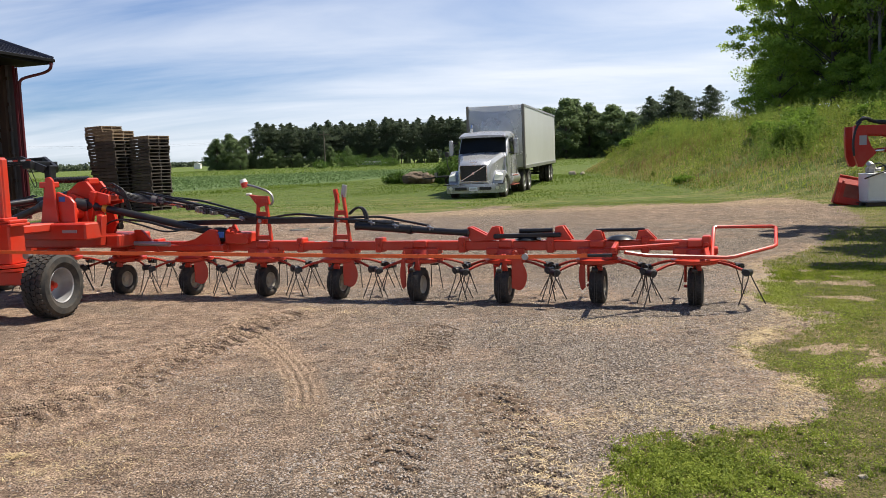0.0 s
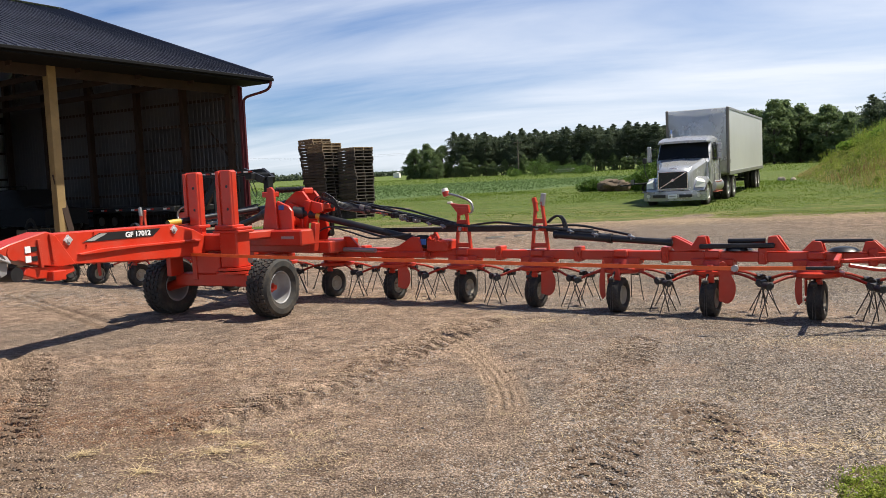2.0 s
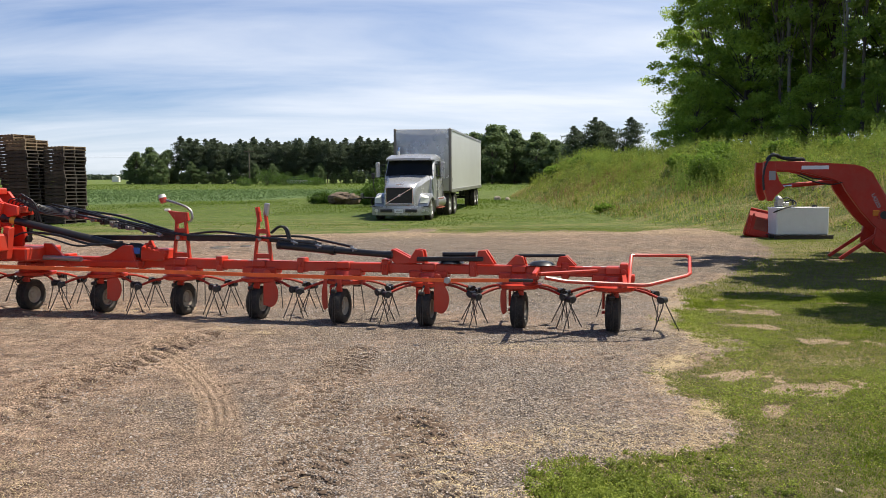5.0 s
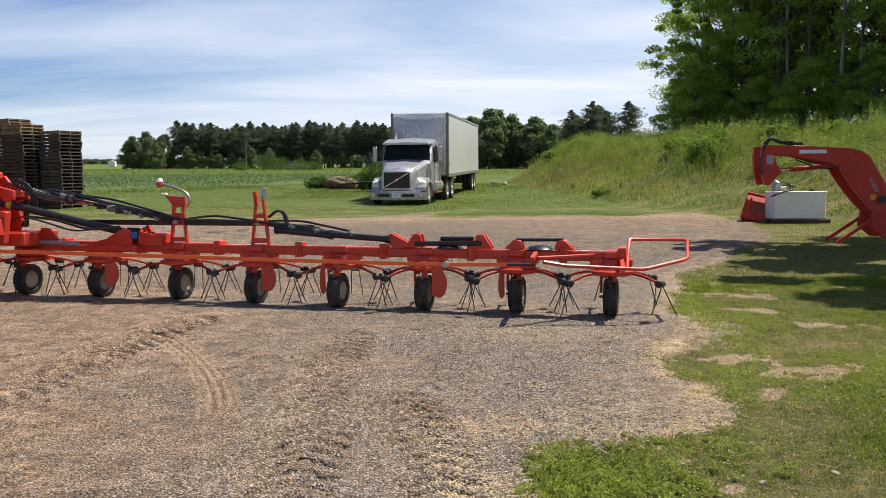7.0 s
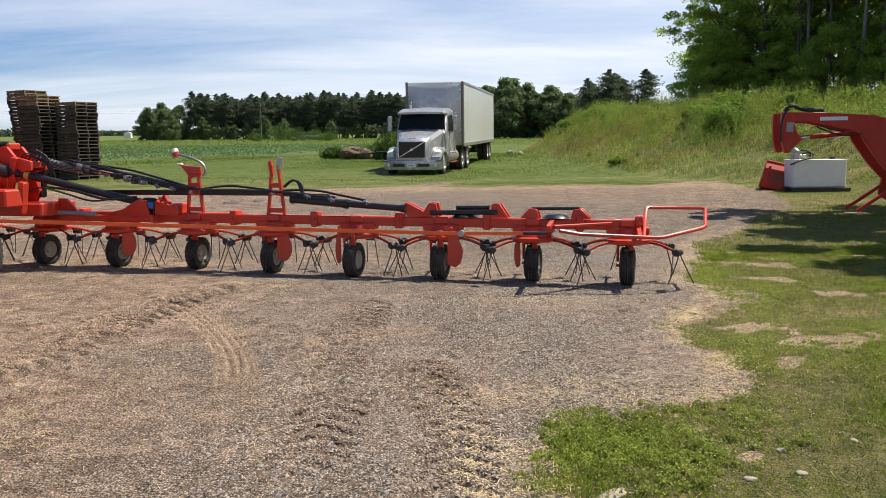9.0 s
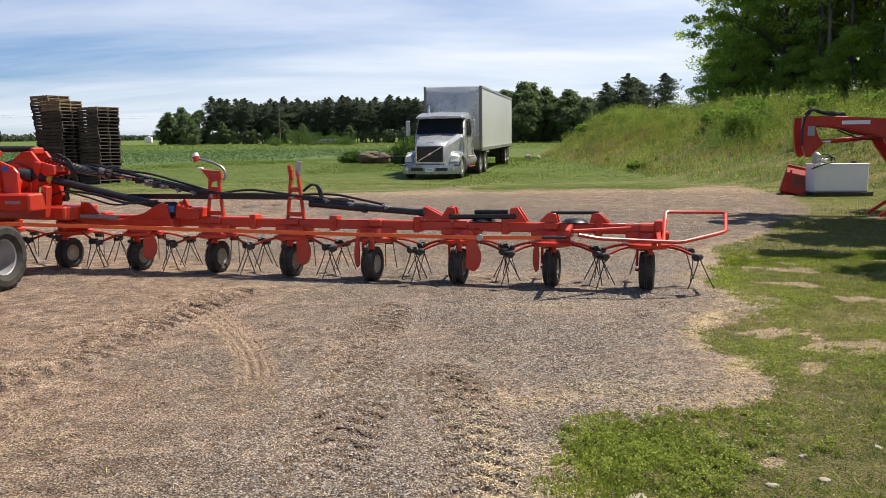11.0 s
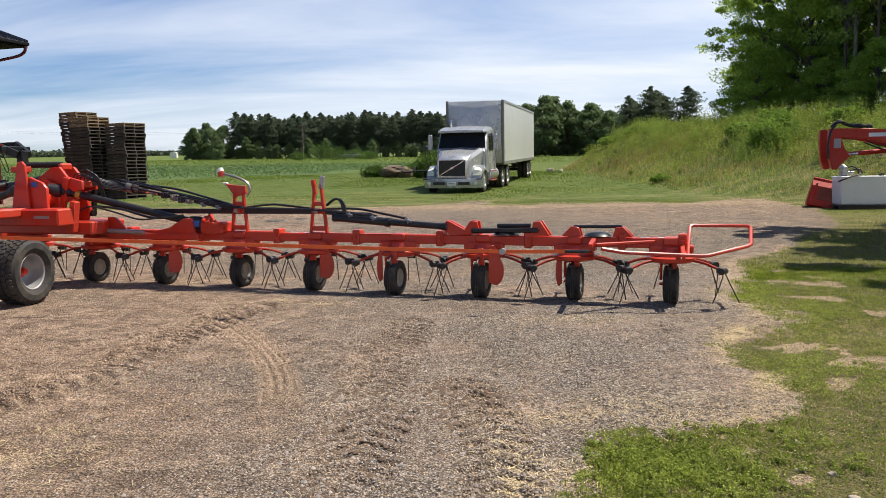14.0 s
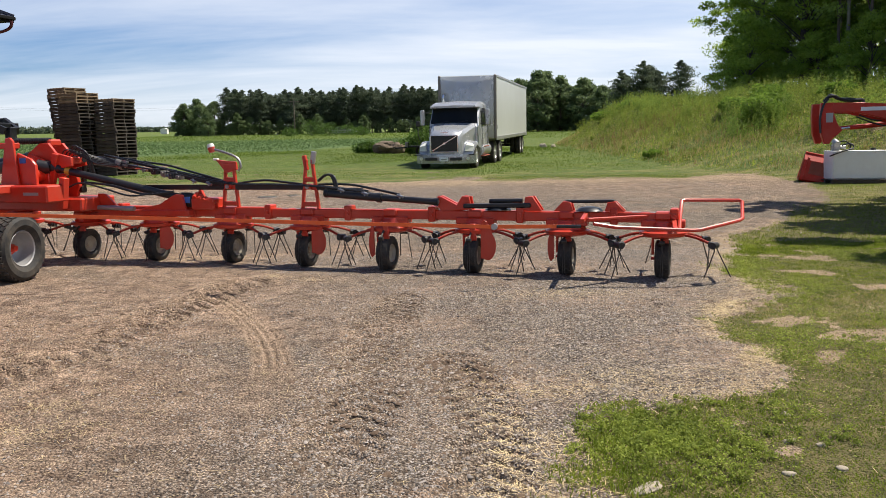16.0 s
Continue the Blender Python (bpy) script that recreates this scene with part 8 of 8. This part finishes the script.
# crop rows
x, y = scatter(220000, -62, 14, 50, 98, lambda x, y: crop_mask(x, y) * (.35 + .65 * (np.sin((y - .05 * x) * math.tau / 1.5) > -.2)) * (.45 + .55 * ease(-.5, .4, wave(x, y, .35, 83))), RS, 1.2)
V, F_ = rot_quads(np.stack([x, y, height(x, y) + RS.uniform(.05, .32, len(x))], 1), RS.uniform(.04, .09, len(x)), RS, 1.6)
tagged(new("field_crop", fast_mesh("field_crop", V, F_, M["crop"])), "low blue-green leafy crop in the field", "crop", kind="stuff")
x, y = scatter(30000, -70, 30, 90, 168, lambda x, y: np.ones(len(x)) * .8, RS)
blades("far_meadow", x, y, RS.uniform(.06, .18, len(x)), RS.uniform(.05, .10, len(x)), M["meadow"], RS, "long grass at the far side of the field", "grass", .8)


# straw and gravel
def straw_mask(x, y):
    e = np.interp(y, EDGE_Y, EDGE_X)
    band = np.exp(-((x - e + .14) / .24) ** 2) * ease(13, 9, y)
    spots_ = sum(np.exp(-(((x - a) / sx) ** 2 + ((y - b) / sy) ** 2)) for a, b, sx, sy in ((1.6, 8.2, .7, .25), (-2.26, 4.43, .35, .12), (1.6, 5.05, .7, .35), (-2.2, 4.9, .18, .12), (-1.9, 4.55, .12, .08), (-3.0, 4.4, .2, .1), (3.6, 7.9, .6, .25), (4.55, 7.2, .8, .3), (-3.4, 11.5, 1.2, .35), (.9, 4.95, .22, .12), (1.55, 5.08, .25, .08), (.50, 4.3, .16, .7)))
    return np.clip(2.4 * band * ease(-.3, .5, wave(x, y, 2.4, 91) + .4 * wave(x, y, 7, 90)) + spots_ + .025 + .12 * ease(.0, .9, wave(x, y, .8, 92) + .6 * wave(x, y, 2.6, 94)), 0, 1) * (1 - .55 * grass_mask(x, y)) + .06 * grass_mask(x, y) * ease(-.1, .6, wave(x, y, 1.9, 95) + .5 * wave(x, y, 6, 96))


x, y = scatter(190000, -5.5, 6, 2.8, 13, straw_mask, RS, 1.2)
n = len(x)
a = RS.uniform(0, math.tau, n)
L, w_ = RS.uniform(.008, .032, n) * np.where(RS.uniform(0, 1, n) < .03, 2.6, 1), RS.uniform(.0006, .0015, n)
d = np.stack([np.cos(a) * L, np.sin(a) * L, RS.normal(scale=.12, size=n) * L], 1)
s_ = np.stack([-np.sin(a) * w_, np.cos(a) * w_, 0 * a], 1)
P = np.stack([x, y, surf(x, y) + RS.uniform(.004, .018, n)], 1)
V = np.stack([P - d - s_, P + d - s_, P + d + s_, P - d + s_], 1).reshape(-1, 3)
tagged(new("straw_litter", fast_mesh("straw_litter", V, np.arange(n * 4).reshape(-1, 4), M["straw"])), "scattered pale straw and chaff on the gravel", "straw", kind="stuff")
# the fringe of straw along the grass
y = RS.uniform(4.75, 9.2, 24000)
x = np.interp(y, EDGE_Y, EDGE_X) - .03 + RS.normal(scale=.11, size=len(y)) + .10 * wave(y, y, 1.9, 57)
keep = RS.uniform(0, 1, len(y)) < ease(-.45, .5, wave(x, y, 2.3, 56) + .4 * wave(x, y, 7, 58)) * (1 - .7 * grass_mask(x, y)) * (.35 + .65 * ease(4.9, 5.7, y))
x, y = x[keep], y[keep]
n = len(x)
a = RS.uniform(0, math.tau, n)
L, w_ = RS.uniform(.006, .026, n), RS.uniform(.0006, .0013, n)
d = np.stack([np.cos(a) * L, np.sin(a) * L, RS.normal(scale=.12, size=n) * L], 1)
s_ = np.stack([-np.sin(a) * w_, np.cos(a) * w_, 0 * a], 1)
P = np.stack([x, y, surf(x, y) + RS.uniform(.004, .022, n)], 1)
V = np.stack([P - d - s_, P + d - s_, P + d + s_, P - d + s_], 1).reshape(-1, 3)
tagged(new("straw_fringe", fast_mesh("straw_fringe", V, np.arange(n * 4).reshape(-1, 4), M["straw"])), "dense pale straw fringe between gravel and grass", "straw", kind="stuff")
# tufts of straw dropped on the gravel
for tx0, ty0, tr in ((-2.89, 4.92, .13), (-2.70, 4.54, .12), (-2.59, 4.71, .09), (-3.54, 4.38, .12), (-2.97, 4.15, .10), (-3.87, 3.64, .24), (-1.15, 9.33, .22), (-1.64, 9.59, .20)):
    n = 48
    a = RS.uniform(0, math.tau, n)
    ph = RS.uniform(0, math.tau)
    L, w_ = RS.uniform(.02, .11, n), RS.uniform(.0008, .0018, n)
    a2 = ph + RS.normal(scale=.9, size=n)
    r0 = tr * np.abs(RS.normal(scale=.6, size=n))
    px, py = tx0 + r0 * np.cos(a) * (1.2 + .3 * math.cos(ph)), ty0 + r0 * np.sin(a) * .55
    P = np.stack([px, py, surf(px, py) + RS.uniform(.006, .028, n)], 1)
    d = np.stack([np.cos(a2) * L, np.sin(a2) * L, RS.normal(scale=.10, size=n) * L], 1)
    s_ = np.stack([-np.sin(a2) * w_, np.cos(a2) * w_, 0 * a2], 1)
    V = np.stack([P - d - s_, P + d - s_, P + d + s_, P - d + s_], 1).reshape(-1, 3)
    tagged(new("straw_tuft", fast_mesh("straw_tuft", V, np.arange(n * 4).reshape(-1, 4), M["straw"])), "small tuft of pale straw lying on gravel", "straw tuft", "straw tufts", kind="stuff")


def lumps(name, x, y, S, mat, label, category, flat=.8):
    """Small angular stones or clods, each a squat six-sided crystal."""
    n = len(x)
    base_p = np.array([(1, 0, 0), (.5, .87, 0), (-.5, .87, 0), (-1, 0, 0), (-.5, -.87, 0), (.5, -.87, 0), (.15, .1, flat)], float)
    faces_p = np.array([(0, 1, 6), (1, 2, 6), (2, 3, 6), (3, 4, 6), (4, 5, 6), (5, 0, 6)])
    an = RS.uniform(0, math.tau, n)
    jit = base_p[None] * RS.uniform(.55, 1.3, (n, 7, 1)) * S[:, None, None] * np.stack([RS.uniform(.8, 1.5, n), np.ones(n), RS.uniform(.7, 1.2, n)], 1)[:, None]
    c, q = np.cos(an)[:, None], np.sin(an)[:, None]
    V = np.stack([jit[..., 0] * c - jit[..., 1] * q + x[:, None], jit[..., 0] * q + jit[..., 1] * c + y[:, None], jit[..., 2] + (surf(x, y) - S * .15)[:, None]], -1).reshape(-1, 3)
    F_ = (np.arange(n)[:, None, None] * 7 + faces_p[None]).reshape(-1, 3)
    return tagged(new(name, fast_mesh(name, V, F_, mat)), label, category, kind="stuff")


x, y = scatter(215000, -6, 4.6, 2.7, 11.5, lambda x, y: (x / y > -1.0) * (x / y < .62) * (1 - grass_mask(x, y)) * (1 - ease(-.05, .2, x - np.interp(y, EDGE_Y, EDGE_X))) * (1 - .93 * arc_near(x, y)) * (.14 + .86 * ease(-.5, .5, wave(x, y, 1.2, 93) + .35 * x + .3)), RS, 1.35)
lumps("gravel_stones", x, y, RS.uniform(.0035, .0095, len(x)) * np.where(RS.uniform(0, 1, len(x)) < .04, 1.8, 1), M["pebble"], "loose grey and tan gravel stones", "gravel")
x, y = scatter(42000, -14, 9, 11, 24, lambda x, y: (1 - grass_mask(x, y)) * (.25 + .75 * ease(-.4, .6, wave(x, y, .8, 99))), RS, 1.2)
lumps("yard_stones", x, y, RS.uniform(.007, .018, len(x)), M["pebble"], "loose stones across the back of the yard", "gravel")
x, y = scatter(60000, -6, 1.5, 2.7, 9.5, lambda x, y: (1 - grass_mask(x, y)) * np.clip(band_near(x, y) * ease(-.5, .4, wave(x, y, 3.3, 97) + .5 * wave(x, y, 9, 98)) + .03, 0, 1), RS, 1.2)
lumps("soil_clods", x, y, RS.uniform(.007, .024, len(x)) * np.where(RS.uniform(0, 1, len(x)) < .05, 1.4, 1), M["clod"], "dry reddish soil clods churned up by tyres", "soil", .7)
x, y = scatter(70000, -6, 3.2, 2.7, 11, lambda x, y: (x / y > -1.0) * (1 - grass_mask(x, y)) * (1 - .85 * arc_near(x, y)) * (.10 + .65 * ease(-.3, .7, wave(x, y, 1.4, 62) + .6 * wave(x, y, 4.1, 63)) * ease(2.5, -1.5, x)), RS, 1.3)
lumps("soil_crumbs", x, y, RS.uniform(.004, .011, len(x)), M["clod"], "dark crumbs of dry soil over the gravel", "soil", .7)
# leafy weeds where the verge meets the gravel
cx_ = np.concatenate([RS.normal(1.32, .24, 260), RS.uniform(.75, 2.4, 60), RS.uniform(2.5, 4.2, 60)])
cy_ = np.concatenate([RS.normal(4.05, .26, 260), RS.uniform(3.9, 4.9, 60), RS.uniform(5.0, 9.5, 60)])
ok = (cx_ > np.interp(cy_, EDGE_Y, EDGE_X) - .12) & (cy_ > 2.9)
cx_, cy_ = cx_[ok], cy_[ok]
m_ = 46
r_ = RS.uniform(.015, .055, len(cx_))
a = RS.uniform(0, math.tau, (len(cx_), m_))
q = RS.uniform(0, 1, (len(cx_), m_)) ** .6 * r_[:, None]
px, py = (cx_[:, None] + q * np.cos(a)).ravel(), (cy_[:, None] + q * np.sin(a)).ravel()
pz = surf(px, py) + (RS.uniform(.15, 1, (len(cx_), m_)) * (r_[:, None] * 1.5 - .5 * q)).ravel()
V, F_ = rot_quads(np.stack([px, py, pz], 1), RS.uniform(.004, .011, len(px)), RS, 1.2, .7)
tagged(new("verge_weeds", fast_mesh("verge_weeds", V, F_, M["clover"])), "bright leafy weeds at the gravel's edge", "weeds", kind="stuff")
